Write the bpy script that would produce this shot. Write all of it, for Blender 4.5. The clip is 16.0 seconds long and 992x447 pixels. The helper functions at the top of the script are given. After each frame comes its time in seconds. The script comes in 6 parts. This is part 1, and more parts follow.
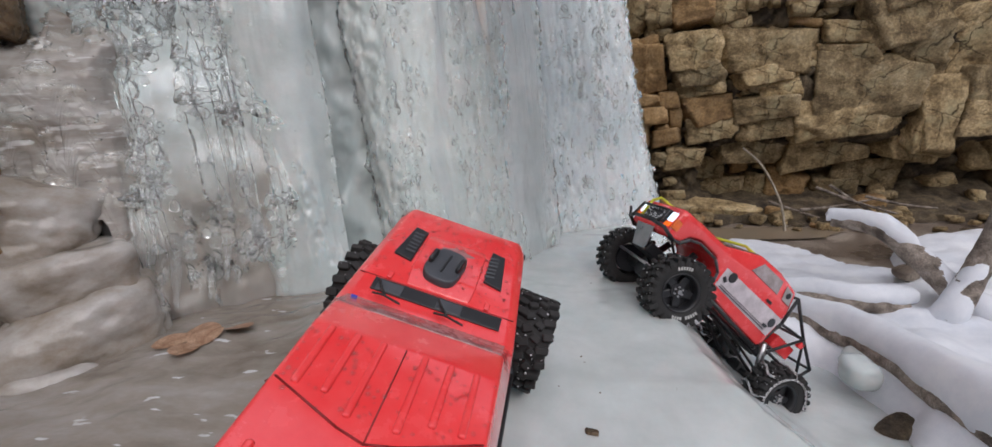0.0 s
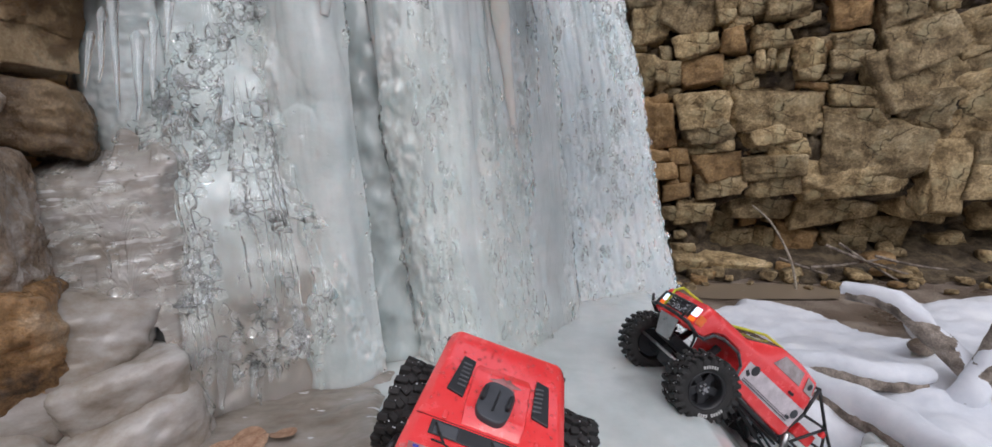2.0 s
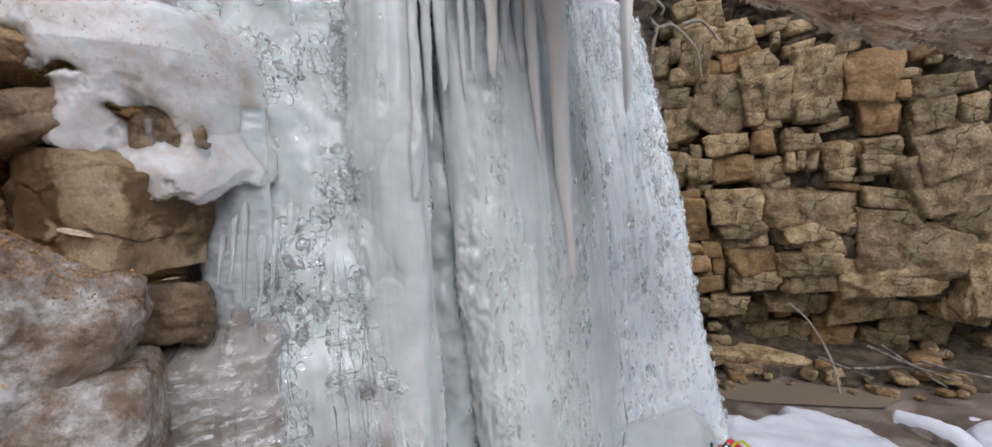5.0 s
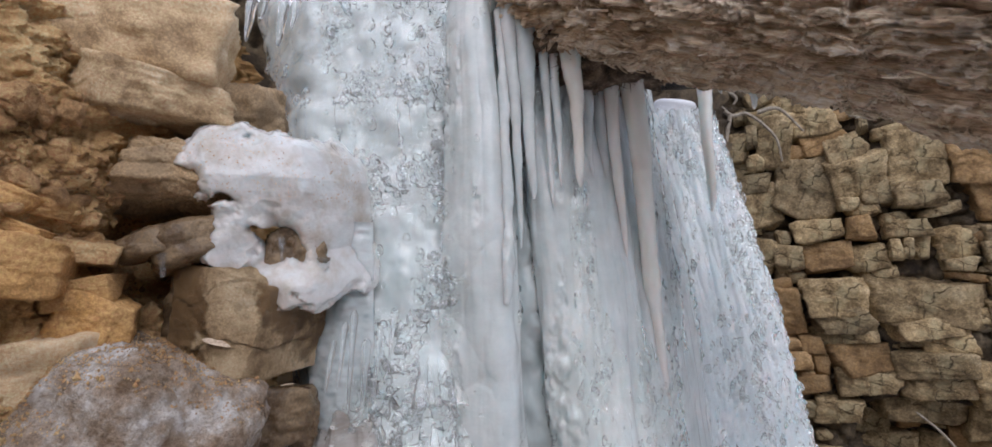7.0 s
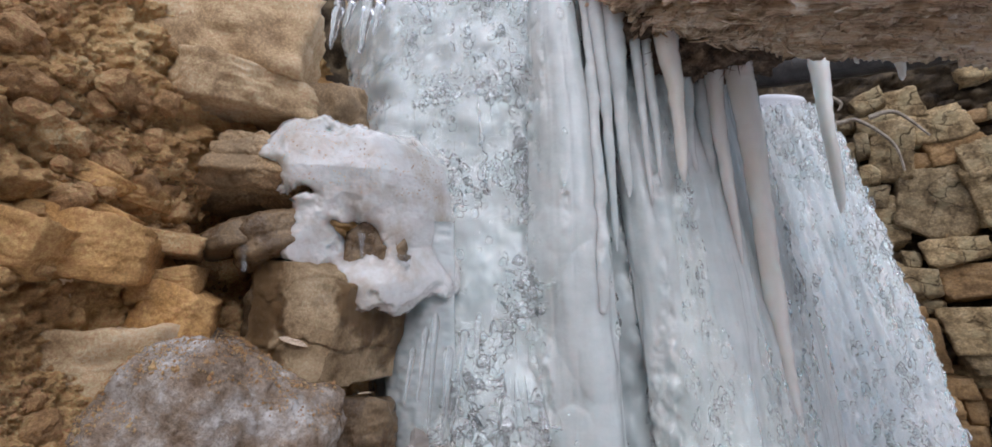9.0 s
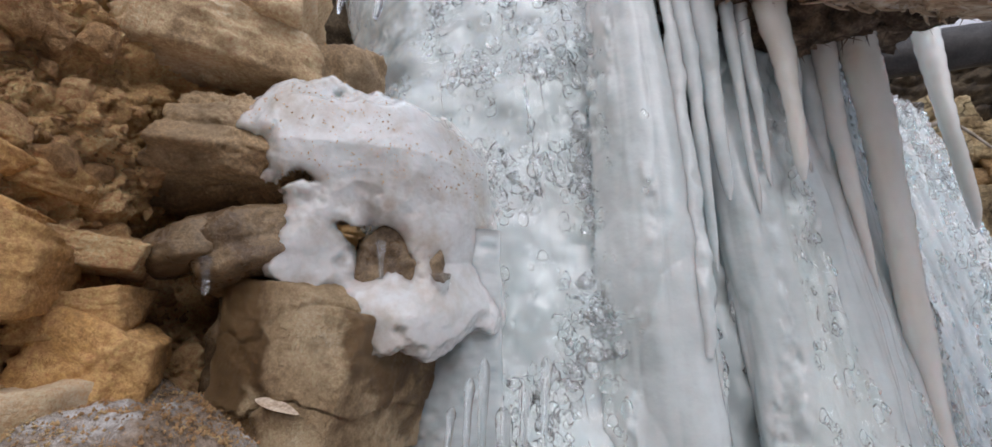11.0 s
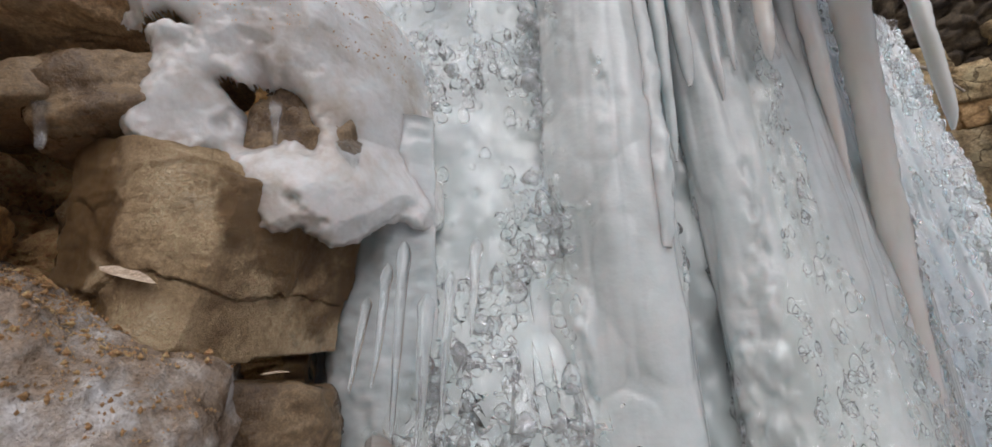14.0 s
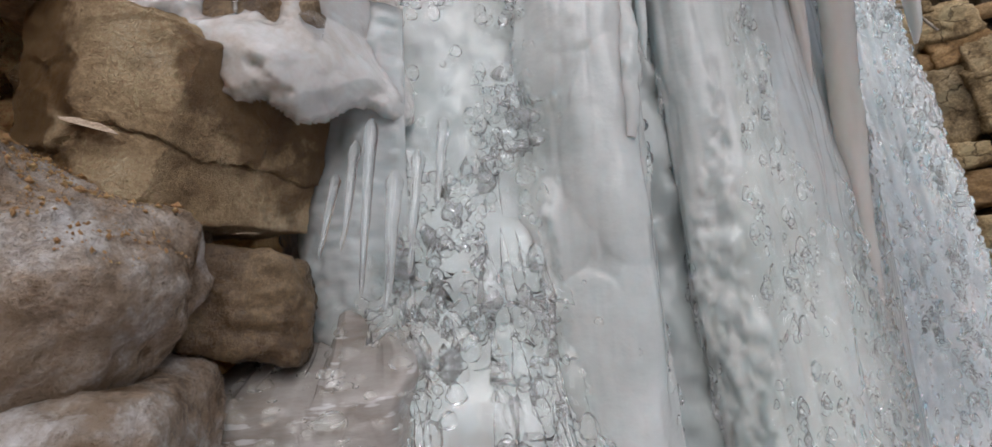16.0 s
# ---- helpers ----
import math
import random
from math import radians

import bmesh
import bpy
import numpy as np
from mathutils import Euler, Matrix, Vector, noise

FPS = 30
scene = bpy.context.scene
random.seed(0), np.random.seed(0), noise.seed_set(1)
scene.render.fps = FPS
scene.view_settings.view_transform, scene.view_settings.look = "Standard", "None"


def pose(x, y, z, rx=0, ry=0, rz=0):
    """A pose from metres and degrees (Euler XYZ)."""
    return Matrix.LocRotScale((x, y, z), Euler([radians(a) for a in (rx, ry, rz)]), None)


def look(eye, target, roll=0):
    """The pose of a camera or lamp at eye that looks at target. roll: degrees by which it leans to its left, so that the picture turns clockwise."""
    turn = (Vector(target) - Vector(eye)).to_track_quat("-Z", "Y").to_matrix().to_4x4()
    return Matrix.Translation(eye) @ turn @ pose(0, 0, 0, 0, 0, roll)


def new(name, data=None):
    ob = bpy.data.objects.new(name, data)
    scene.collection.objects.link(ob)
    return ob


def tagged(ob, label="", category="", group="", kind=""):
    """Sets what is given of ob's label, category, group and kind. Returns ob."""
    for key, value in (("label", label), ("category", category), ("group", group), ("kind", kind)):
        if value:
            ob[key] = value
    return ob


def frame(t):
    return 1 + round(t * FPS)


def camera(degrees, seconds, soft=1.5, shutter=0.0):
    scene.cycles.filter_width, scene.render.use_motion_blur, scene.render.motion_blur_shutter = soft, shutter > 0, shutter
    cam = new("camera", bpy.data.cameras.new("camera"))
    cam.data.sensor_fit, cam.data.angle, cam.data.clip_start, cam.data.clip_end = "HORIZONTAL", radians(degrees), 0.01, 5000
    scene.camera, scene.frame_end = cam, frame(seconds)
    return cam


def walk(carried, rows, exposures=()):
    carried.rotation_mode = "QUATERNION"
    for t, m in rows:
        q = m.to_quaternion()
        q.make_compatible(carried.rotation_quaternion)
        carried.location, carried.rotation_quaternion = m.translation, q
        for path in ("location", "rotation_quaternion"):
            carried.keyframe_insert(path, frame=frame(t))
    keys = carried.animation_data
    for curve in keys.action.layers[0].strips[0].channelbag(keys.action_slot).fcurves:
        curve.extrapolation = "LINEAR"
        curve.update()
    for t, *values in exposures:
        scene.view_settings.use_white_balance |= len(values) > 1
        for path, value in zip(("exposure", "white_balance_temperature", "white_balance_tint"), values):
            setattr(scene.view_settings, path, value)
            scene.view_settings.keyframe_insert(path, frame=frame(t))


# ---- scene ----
cam = camera(94.9, 16.0)
METRES, EYE, TILT, LEAN, TURN = 1.1, 0.6, -13.0, 4.5, 0.0
ROWS = [
    (0.0, 0.0, 0.0, 0.0, -0.0, 0.0, -0.0),
    (0.5, -0.0031, -0.0018, 0.0233, -0.27, -0.06, -0.05),
    (1.0, -0.0193, -0.013, 0.0649, -0.31, 1.6, -0.17),
    (1.5, -0.0325, -0.0227, 0.0919, -0.11, 2.76, -0.37),
    (2.0, -0.0484, -0.0336, 0.1149, 0.3, 3.36, -0.81),
    (2.5, -0.0594, -0.0453, 0.1356, 0.76, 3.62, -1.15),
    (3.0, -0.0718, -0.0548, 0.1597, 1.36, 3.82, -1.53),
    (5.5, -0.1593, -0.1317, 0.3312, 2.69, 11.87, -2.34),
    (6.0, -0.1657, -0.1493, 0.3423, 4.61, 14.5, -2.59),
    (6.5, -0.1716, -0.1603, 0.3472, 6.89, 16.25, -3.06),
    (7.0, -0.1901, -0.1496, 0.3497, 9.95, 18.48, -4.02),
    (7.5, -0.2028, -0.1298, 0.3404, 13.26, 19.3, -4.78),
    (8.0, -0.217, -0.1108, 0.3277, 16.45, 20.17, -5.66),
    (8.5, -0.2339, -0.0907, 0.3147, 17.62, 22.32, -6.33),
    (9.0, -0.2447, -0.0677, 0.3164, 17.91, 22.2, -6.39),
    (11.5, -0.3964, 0.0982, 0.3732, 16.7, 25.88, -6.92),
    (12.0, -0.3875, 0.1092, 0.372, 16.56, 26.71, -6.91),
    (12.5, -0.3761, 0.1345, 0.3594, 16.47, 26.75, -6.57),
    (13.0, -0.3691, 0.1596, 0.3324, 16.6, 26.13, -5.77),
    (13.5, -0.3588, 0.18, 0.3144, 16.32, 24.35, -5.07),
    (14.0, -0.3533, 0.1923, 0.2991, 15.76, 23.35, -4.72),
    (14.5, -0.3482, 0.2011, 0.2866, 15.08, 22.2, -4.34),
    (15.0, -0.3458, 0.2119, 0.2643, 14.51, 20.42, -4.17),
    (15.5, -0.3433, 0.2166, 0.2466, 14.03, 19.04, -4.04),
    (16.0, -0.3386, 0.2107, 0.2332, 13.7, 18.08, -3.96),
]
walk(cam, [(t, pose(0, 0, EYE, TILT, LEAN, TURN) @ pose(METRES * x, METRES * y, METRES * z, 90 + pitch, roll, yaw)) for t, x, y, z, yaw, pitch, roll in ROWS],
     [(0.0, -0.24, 6600, 13), (3.0, -0.08, 6400, 13), (5.5, -0.06, 6300, 15), (9.0, -0.08, 6200, 15), (12.5, -0.10, 6550, 14), (16.0, -0.26, 6650, 14)])


# ---- world and light: an overcast winter sky over a ravine ----
world = bpy.data.worlds.new("overcast")
scene.world = world
world.use_nodes = True
wn, wl = world.node_tree.nodes, world.node_tree.links
sky = wn.new("ShaderNodeTexSky")
sky.sky_type, sky.sun_disc = "NISHITA", False
sky.sun_elevation, sky.sun_rotation = radians(50), radians(200)
sky.air_density, sky.dust_density = 1.0, 4.0
haze = wn.new("ShaderNodeMix")
haze.data_type = "RGBA"
haze.inputs["Factor"].default_value = 0.75
haze.inputs["B"].default_value = (6.7, 7.2, 8.5, 1)
wl.new(sky.outputs[0], haze.inputs["A"])
wl.new(haze.outputs["Result"], wn["Background"].inputs["Color"])
wn["Background"].inputs["Strength"].default_value = 0.165
sun = new("sun", bpy.data.lights.new("sun", "SUN"))
sun.data.energy, sun.data.angle, sun.data.color = 1.25, radians(40), (1.0, 0.97, 0.93)
sun.matrix_world = look((2.3, -2.3, 3.9), (0, 1, 0.5))


# ---- noise and mesh helpers ----
def hash01(i, j, k, seed):
    h = (i * 374761393 + j * 668265263 + k * 2147483647 + seed * 974634779) & 0xFFFFFFFF
    h = ((h ^ (h >> 13)) * 1274126177) & 0xFFFFFFFF
    h = ((h ^ (h >> 16)) * 2246822519) & 0xFFFFFFFF
    return ((h ^ (h >> 15)) & 0xFFFFFF) / float(0xFFFFFF)


def vnoise(p, seed=0):
    """Smooth value noise, -1 to 1, for an array of points."""
    p = np.asarray(p, float)
    c = np.floor(p).astype(np.int64)
    f = p - c
    f = f * f * f * (f * (f * 6 - 15) + 10)
    out = 0
    for dx in (0, 1):
        for dy in (0, 1):
            for dz in (0, 1):
                w = (f[..., 0] if dx else 1 - f[..., 0]) * (f[..., 1] if dy else 1 - f[..., 1]) * (f[..., 2] if dz else 1 - f[..., 2])
                out = out + w * hash01(c[..., 0] + dx, c[..., 1] + dy, c[..., 2] + dz, seed)
    return out * 2 - 1


def fbm(p, scale, octaves=4, seed=0, gain=0.5):
    p = np.asarray(p, float) * np.asarray(scale, float)
    out, amp = 0, 1.0
    for o in range(octaves):
        out = out + amp * vnoise(p, seed + 17 * o)
        p, amp = p * 2.03 + 11.3, amp * gain
    return out


def cells(p, scale, seed=0):
    """Distances to the nearest and second nearest cell point."""
    p = np.asarray(p, float) * np.asarray(scale, float)
    c = np.floor(p).astype(np.int64)
    f1 = np.full(p.shape[:-1], 9.0)
    f2 = f1.copy()
    for dx in (-1, 0, 1):
        for dy in (-1, 0, 1):
            for dz in (-1, 0, 1):
                q = [c[..., a] + d for a, d in enumerate((dx, dy, dz))]
                d = sum((q[a] + hash01(*q, seed + a) - p[..., a]) ** 2 for a in range(3)) ** 0.5
                f2 = np.minimum(f2, np.maximum(f1, d))
                f1 = np.minimum(f1, d)
    return f1, f2


def step(a, b, x):
    x = np.clip((np.asarray(x, float) - a) / (b - a), 0, 1)
    return x * x * (3 - 2 * x)


def mesh(name, verts, faces, smooth=True):
    me = bpy.data.meshes.new(name)
    me.from_pydata(np.asarray(verts, float).reshape(-1, 3).tolist(), [], faces if isinstance(faces, list) else faces.tolist())
    if smooth:
        me.polygons.foreach_set("use_smooth", [True] * len(me.polygons))
    me.update()
    return me


def grid_faces(nu, nv, keep=None, wrap=False):
    """Quads of a grid of nu x nv points (u runs slowest)."""
    i, j = np.meshgrid(np.arange(nu if wrap else nu - 1), np.arange(nv - 1), indexing="ij")
    i2 = (i + 1) % nu
    f = np.stack([i * nv + j, i2 * nv + j, i2 * nv + j + 1, i * nv + j + 1], -1).reshape(-1, 4)
    if keep is not None:
        k = np.asarray(keep).reshape(-1)
        f = f[k[f].all(1)]
    return f


def thing(name, label, category, group="", kind="", at=None):
    ob = new(name)
    if at is not None:
        ob.matrix_basis = at
    return tagged(ob, label, category, group, kind)


def part(name, me, material, parent, label=""):
    """One mesh object under a thing or part. me: a mesh or a bmesh."""
    if isinstance(me, bmesh.types.BMesh):
        bm, me = me, bpy.data.meshes.new(name)
        bm.to_mesh(me)
        bm.free()
    ob = new(name, me)
    ob.parent = parent
    if material and not me.materials:
        me.materials.append(material)
    return tagged(ob, label)


def solid(name, me, material, label, category, group="", kind="", at=None):
    """A top-level thing of one mesh."""
    ob = part(name, me, material, None, label)
    if at is not None:
        ob.matrix_basis = at
    return tagged(ob, "", category, group, kind)


# ---- materials ----
def shader(name, rough=0.6, **inputs):
    m = bpy.data.materials.new(name)
    m.use_nodes = True
    b = m.node_tree.nodes["Principled BSDF"]
    b.inputs["Roughness"].default_value = rough
    for key, value in inputs.items():
        b.inputs[key.replace("_", " ")].default_value = value
    return m, m.node_tree.nodes, m.node_tree.links, b


def noise_node(m, scale, detail=6, rough=0.6, stretch=None, world_space=False):
    n, l = m.node_tree.nodes, m.node_tree.links
    tc = n.new("ShaderNodeTexCoord")
    tex = n.new("ShaderNodeTexNoise")
    tex.inputs["Scale"].default_value, tex.inputs["Detail"].default_value, tex.inputs["Roughness"].default_value = scale, detail, rough
    src = tc.outputs["Object"]
    if stretch:
        mp = n.new("ShaderNodeMapping")
        mp.inputs["Scale"].default_value = stretch
        l.new(src, mp.inputs["Vector"])
        src = mp.outputs["Vector"]
    l.new(src, tex.inputs["Vector"])
    return tex.outputs["Fac"], src


def ramp(m, fac, stops):
    n, l = m.node_tree.nodes, m.node_tree.links
    r = n.new("ShaderNodeValToRGB")
    while len(r.color_ramp.elements) < len(stops):
        r.color_ramp.elements.new(0.5)
    for e, (pos, col) in zip(r.color_ramp.elements, stops):
        e.position, e.color = pos, (*col, 1)
    l.new(fac, r.inputs["Fac"])
    return r.outputs["Color"]


def mix(m, fac, a, b, blend="MIX"):
    n, l = m.node_tree.nodes, m.node_tree.links
    x = n.new("ShaderNodeMix")
    x.data_type, x.blend_type = "RGBA", blend
    for sock, v in (("Factor", fac), ("A", a), ("B", b)):
        if isinstance(v, (int, float)):
            x.inputs[sock].default_value = v
        elif isinstance(v, tuple):
            x.inputs[sock].default_value = (*v, 1)
        else:
            l.new(v, x.inputs[sock])
    return x.outputs["Result"]


def bump(m, fac, strength, distance, after=None):
    n, l = m.node_tree.nodes, m.node_tree.links
    b = n.new("ShaderNodeBump")
    b.inputs["Strength"].default_value, b.inputs["Distance"].default_value = strength, distance
    l.new(fac, b.inputs["Height"])
    if after is not None:
        l.new(after, b.inputs["Normal"])
    return b.outputs["Normal"]


def per_object(m, lo, hi):
    """A grey that differs from object to object."""
    n = m.node_tree.nodes
    info = n.new("ShaderNodeObjectInfo")
    return ramp(m, info.outputs["Random"], [(0, lo), (0.5, tuple((a + b) / 2 for a, b in zip(lo, hi))), (1, hi)])


def earth(name, stops, scale, fine, bump_mm, rough=0.85, spots=None, vary=None, rough_lo=None, grit=0.42, stretch=None, crack=None, wet=None, grain_k=2.3):
    """Stone, soil and wood: colour ramp on a coarse noise, grain on two finer ones, relief from all."""
    m, n, l, b = shader(name, rough)
    coarse, _ = noise_node(m, scale, 8, 0.65, stretch)
    grain, _ = noise_node(m, fine * grain_k, 6, 0.7, stretch)
    speck, _ = noise_node(m, fine * grain_k * 3.2, 3, 0.6, stretch)
    col = ramp(m, coarse, [(0.5 + (p - 0.5) * 0.62, c) for p, c in stops])
    col = mix(m, grit, col, ramp(m, grain, [(0.36, (0.18, 0.18, 0.18)), (0.5, (0.5, 0.5, 0.5)), (0.64, (0.9, 0.9, 0.9))]), "OVERLAY")
    col = mix(m, grit * 0.6, col, ramp(m, speck, [(0.36, (0.2, 0.2, 0.2)), (0.5, (0.52, 0.52, 0.52)), (0.64, (0.85, 0.85, 0.85))]), "OVERLAY")
    if spots:
        big, _ = noise_node(m, spots[0], 5, 0.6)
        col = mix(m, ramp(m, big, [(spots[1], (0, 0, 0)), (spots[1] + 0.10, (0.85, 0.85, 0.85))]), col, spots[2])
    if vary:
        col = mix(m, 1.0, col, per_object(m, *vary), "MULTIPLY")
    k = bump_mm * 1e-3
    after = None
    if crack:
        tc, add, vor = n.new("ShaderNodeTexCoord"), n.new("ShaderNodeVectorMath"), n.new("ShaderNodeTexVoronoi")
        warp = n.new("ShaderNodeTexNoise")
        warp.inputs["Scale"].default_value, warp.inputs["Detail"].default_value = crack[0] * 2.5, 5
        add.operation = "MULTIPLY_ADD"
        add.inputs[1].default_value = (0.5 / crack[0],) * 3
        l.new(tc.outputs["Object"], warp.inputs["Vector"])
        l.new(warp.outputs["Color"], add.inputs[0])
        l.new(tc.outputs["Object"], add.inputs[2])
        vor.feature = "DISTANCE_TO_EDGE"
        vor.inputs["Scale"].default_value = crack[0]
        l.new(add.outputs[0], vor.inputs["Vector"])
        some, _ = noise_node(m, crack[0] * 0.8, 3)
        line = mix(m, ramp(m, some, [(0.52, (0, 0, 0)), (0.58, (1, 1, 1))]), (1.0, 1.0, 1.0), ramp(m, vor.outputs["Distance"], [(0, (0.35, 0.32, 0.3)), (crack[1] * 0.5, (0.6, 0.58, 0.56)), (crack[1], (1, 1, 1))]))
        col = mix(m, 1.0, col, line, "MULTIPLY")
        after = bump(m, line, 1.0, k * 2)
    # Beyond the two x limits: wet gloss, with shade painted into the darker colour.
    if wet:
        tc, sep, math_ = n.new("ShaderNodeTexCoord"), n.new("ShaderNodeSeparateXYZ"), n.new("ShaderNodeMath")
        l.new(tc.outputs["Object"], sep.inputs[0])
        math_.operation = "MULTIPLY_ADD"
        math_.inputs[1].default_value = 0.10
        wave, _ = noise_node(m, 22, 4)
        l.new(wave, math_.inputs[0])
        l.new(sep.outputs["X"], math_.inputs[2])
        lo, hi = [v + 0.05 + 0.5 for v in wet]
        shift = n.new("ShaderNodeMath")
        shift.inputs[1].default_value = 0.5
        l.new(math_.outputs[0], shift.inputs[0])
        wet_shade = ramp(m, shift.outputs[0], [(lo - 0.012, (1, 1, 1)), (lo, (0, 0, 0)), (hi, (0, 0, 0)), (hi + 0.015, (1, 1, 1))])
        col = mix(m, wet_shade, col, mix(m, 1.0, col, (0.40, 0.33, 0.25), "MULTIPLY"))
        l.new(ramp(m, wet_shade, [(0, (rough,) * 3), (1, (0.3,) * 3)]), b.inputs["Roughness"])
    l.new(col, b.inputs["Base Color"])
    if rough_lo is not None:
        rr = ramp(m, coarse, [(0.4, (rough_lo,) * 3), (0.6, (rough,) * 3)])
        l.new(rr, b.inputs["Roughness"])
    l.new(bump(m, speck, 1.0, k * 0.35, bump(m, grain, 1.0, k * 1.2, bump(m, coarse, 0.9, k * 3, after))), b.inputs["Normal"])
    return m


def ice(name, colours, rough, bump_mm, scale, stretch=(1, 1, 0.35), transmission=0.0, sss=0.0, flecks=None, stain=None, cloud=7):
    m, n, l, b = shader(name, rough, IOR=1.31)
    b.inputs["Transmission Weight"].default_value = transmission
    b.inputs["Coat Weight"].default_value = 0.6
    b.inputs["Coat Roughness"].default_value = 0.06
    b.inputs["Coat IOR"].default_value = 1.31
    if sss:
        b.inputs["Subsurface Weight"].default_value = sss
        b.inputs["Subsurface Radius"].default_value = (0.045, 0.056, 0.06)
        b.inputs["Subsurface Scale"].default_value = 0.5 if sss >= 0.7 else 0.2
    big, _ = noise_node(m, cloud, 6, 0.65, stretch)
    fine, _ = noise_node(m, scale, 5, 0.6, stretch)
    col = ramp(m, big, [(0.3, colours[0]), (0.5, colours[1]), (0.7, colours[2])])
    if flecks:
        fl, _ = noise_node(m, flecks[0], 3, 0.5, flecks[1])
        col = mix(m, ramp(m, fl, [(flecks[2], (0, 0, 0)), (flecks[2] + 0.03, (1, 1, 1))]), col, flecks[3])
    if stain:
        tc, sep, add = n.new("ShaderNodeTexCoord"), n.new("ShaderNodeSeparateXYZ"), n.new("ShaderNodeMath")
        l.new(tc.outputs["Object"], sep.inputs[0])
        cloud, _ = noise_node(m, 6, 5, 0.65)
        add.operation = "MULTIPLY_ADD"
        add.inputs[1].default_value = 0.7
        l.new(cloud, add.inputs[0])
        l.new(sep.outputs["Z"], add.inputs[2])
        col = mix(m, ramp(m, add.outputs[0], [(stain[0] + 0.35, (1, 1, 1)), (stain[1] + 0.35, (0, 0, 0))]), col, stain[2])
    l.new(col, b.inputs["Base Color"])
    relief = bump(m, fine, 0.6, bump_mm * 1e-3, bump(m, big, 0.4, bump_mm * 2e-3))
    l.new(relief, b.inputs["Normal"])
    l.new(relief, b.inputs["Coat Normal"])
    return m


ICE_MILK = ice("milky_ice", [(0.52, 0.58, 0.575), (0.63, 0.68, 0.675), (0.755, 0.795, 0.79)], 0.09, 1.3, 70, (0.9, 0.9, 1.2), 0.0, 0.95)
ICE_CLEAR = ice("clear_ice", [(0.92, 0.955, 0.96), (0.96, 0.98, 0.985), (0.985, 0.995, 1.0)], 0.03, 0.8, 90, (1, 1, 1.3), 0.94)
ICE_BACK = ice("deep_ice", [(0.50, 0.555, 0.555), (0.63, 0.685, 0.695), (0.78, 0.825, 0.85)], 0.14, 1.0, 45, (1, 1, 1), 0.0, 0.9, None, (0.42, 0.62, (0.40, 0.375, 0.345)))
# Close to the milky ice in hue, about a quarter darker.
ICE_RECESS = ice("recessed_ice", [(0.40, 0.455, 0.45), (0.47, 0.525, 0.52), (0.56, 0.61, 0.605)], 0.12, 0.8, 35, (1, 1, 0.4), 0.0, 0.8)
ICE_FLOOR = ice("floor_ice", [(0.50, 0.545, 0.535), (0.585, 0.625, 0.615), (0.68, 0.71, 0.70)], 0.16, 0.5, 30, (1, 1, 1), 0.0, 0.9)
ICE_TAN = ice("stained_icicle_ice", [(0.70, 0.675, 0.59), (0.80, 0.79, 0.735), (0.88, 0.89, 0.86)], 0.12, 0.8, 50, (1, 1, 0.5), 0.10, 0.9)
SNOW = earth("snow", [(0.3, (0.70, 0.73, 0.78)), (0.6, (0.80, 0.82, 0.86)), (0.8, (0.86, 0.88, 0.9))], 9, 160, 0.8, 0.75, None, None, None, 0.08)
SANDSTONE = earth("sandstone", [(0.3, (0.138, 0.099, 0.051)), (0.45, (0.276, 0.207, 0.115)), (0.6, (0.396, 0.308, 0.182)), (0.75, (0.497, 0.409, 0.267))], 11, 42, 4.0, 0.9,
                  (4, 0.58, (0.33, 0.295, 0.185)), ((0.72, 0.70, 0.66), (1.3, 1.24, 1.12)), None, 0.55, crack=(4, 0.012))
OCHRE_STONE = earth("ochre_stone", [(0.3, (0.329, 0.176, 0.063)), (0.5, (0.552, 0.308, 0.110)), (0.7, (0.659, 0.393, 0.160))], 9, 90, 2.0, 0.9, None, ((0.75, 0.75, 0.75), (1.1, 1.1, 1.1)))
RUSTY_STONE = earth("rusty_cliff_stone", [(0.3, (0.212, 0.126, 0.055)), (0.5, (0.355, 0.220, 0.096)), (0.7, (0.423, 0.281, 0.140))], 11, 42, 3.0, 0.9, None, ((0.75, 0.75, 0.75), (1.1, 1.1, 1.1)))
WALL_DIRT = earth("packed_rock_dirt", [(0.3, (0.04, 0.029, 0.02)), (0.5, (0.10, 0.075, 0.047)), (0.7, (0.18, 0.137, 0.083))], 14, 70, 4.0, 0.95)
SOIL = earth("ochre_soil", [(0.25, (0.476, 0.279, 0.115)), (0.45, (0.700, 0.429, 0.185)), (0.6, (0.833, 0.542, 0.255)), (0.75, (0.880, 0.650, 0.333))], 11, 120, 4.5, 0.95)
MUD = earth("wet_mud", [(0.3, (0.10, 0.075, 0.055)), (0.5, (0.17, 0.13, 0.10)), (0.7, (0.30, 0.25, 0.20))], 5, 80, 2.0, 0.75, None, None, 0.25)
WET_ROCK = earth("wet_brown_rock", [(0.3, (0.054, 0.034, 0.020)), (0.5, (0.126, 0.081, 0.043)), (0.7, (0.243, 0.170, 0.094))], 10, 90, 1.5, 0.38, None, ((0.8, 0.8, 0.8), (1.1, 1.1, 1.1)), 0.12)
GLAZED = earth("ice_glazed_boulder", [(0.25, (0.149, 0.094, 0.052)), (0.42, (0.356, 0.270, 0.196)), (0.55, (0.471, 0.408, 0.345)), (0.72, (0.713, 0.684, 0.650))], 19, 60, 3.5, 0.30, (11, 0.55, (0.27, 0.19, 0.12)), None, 0.08, 0.35)
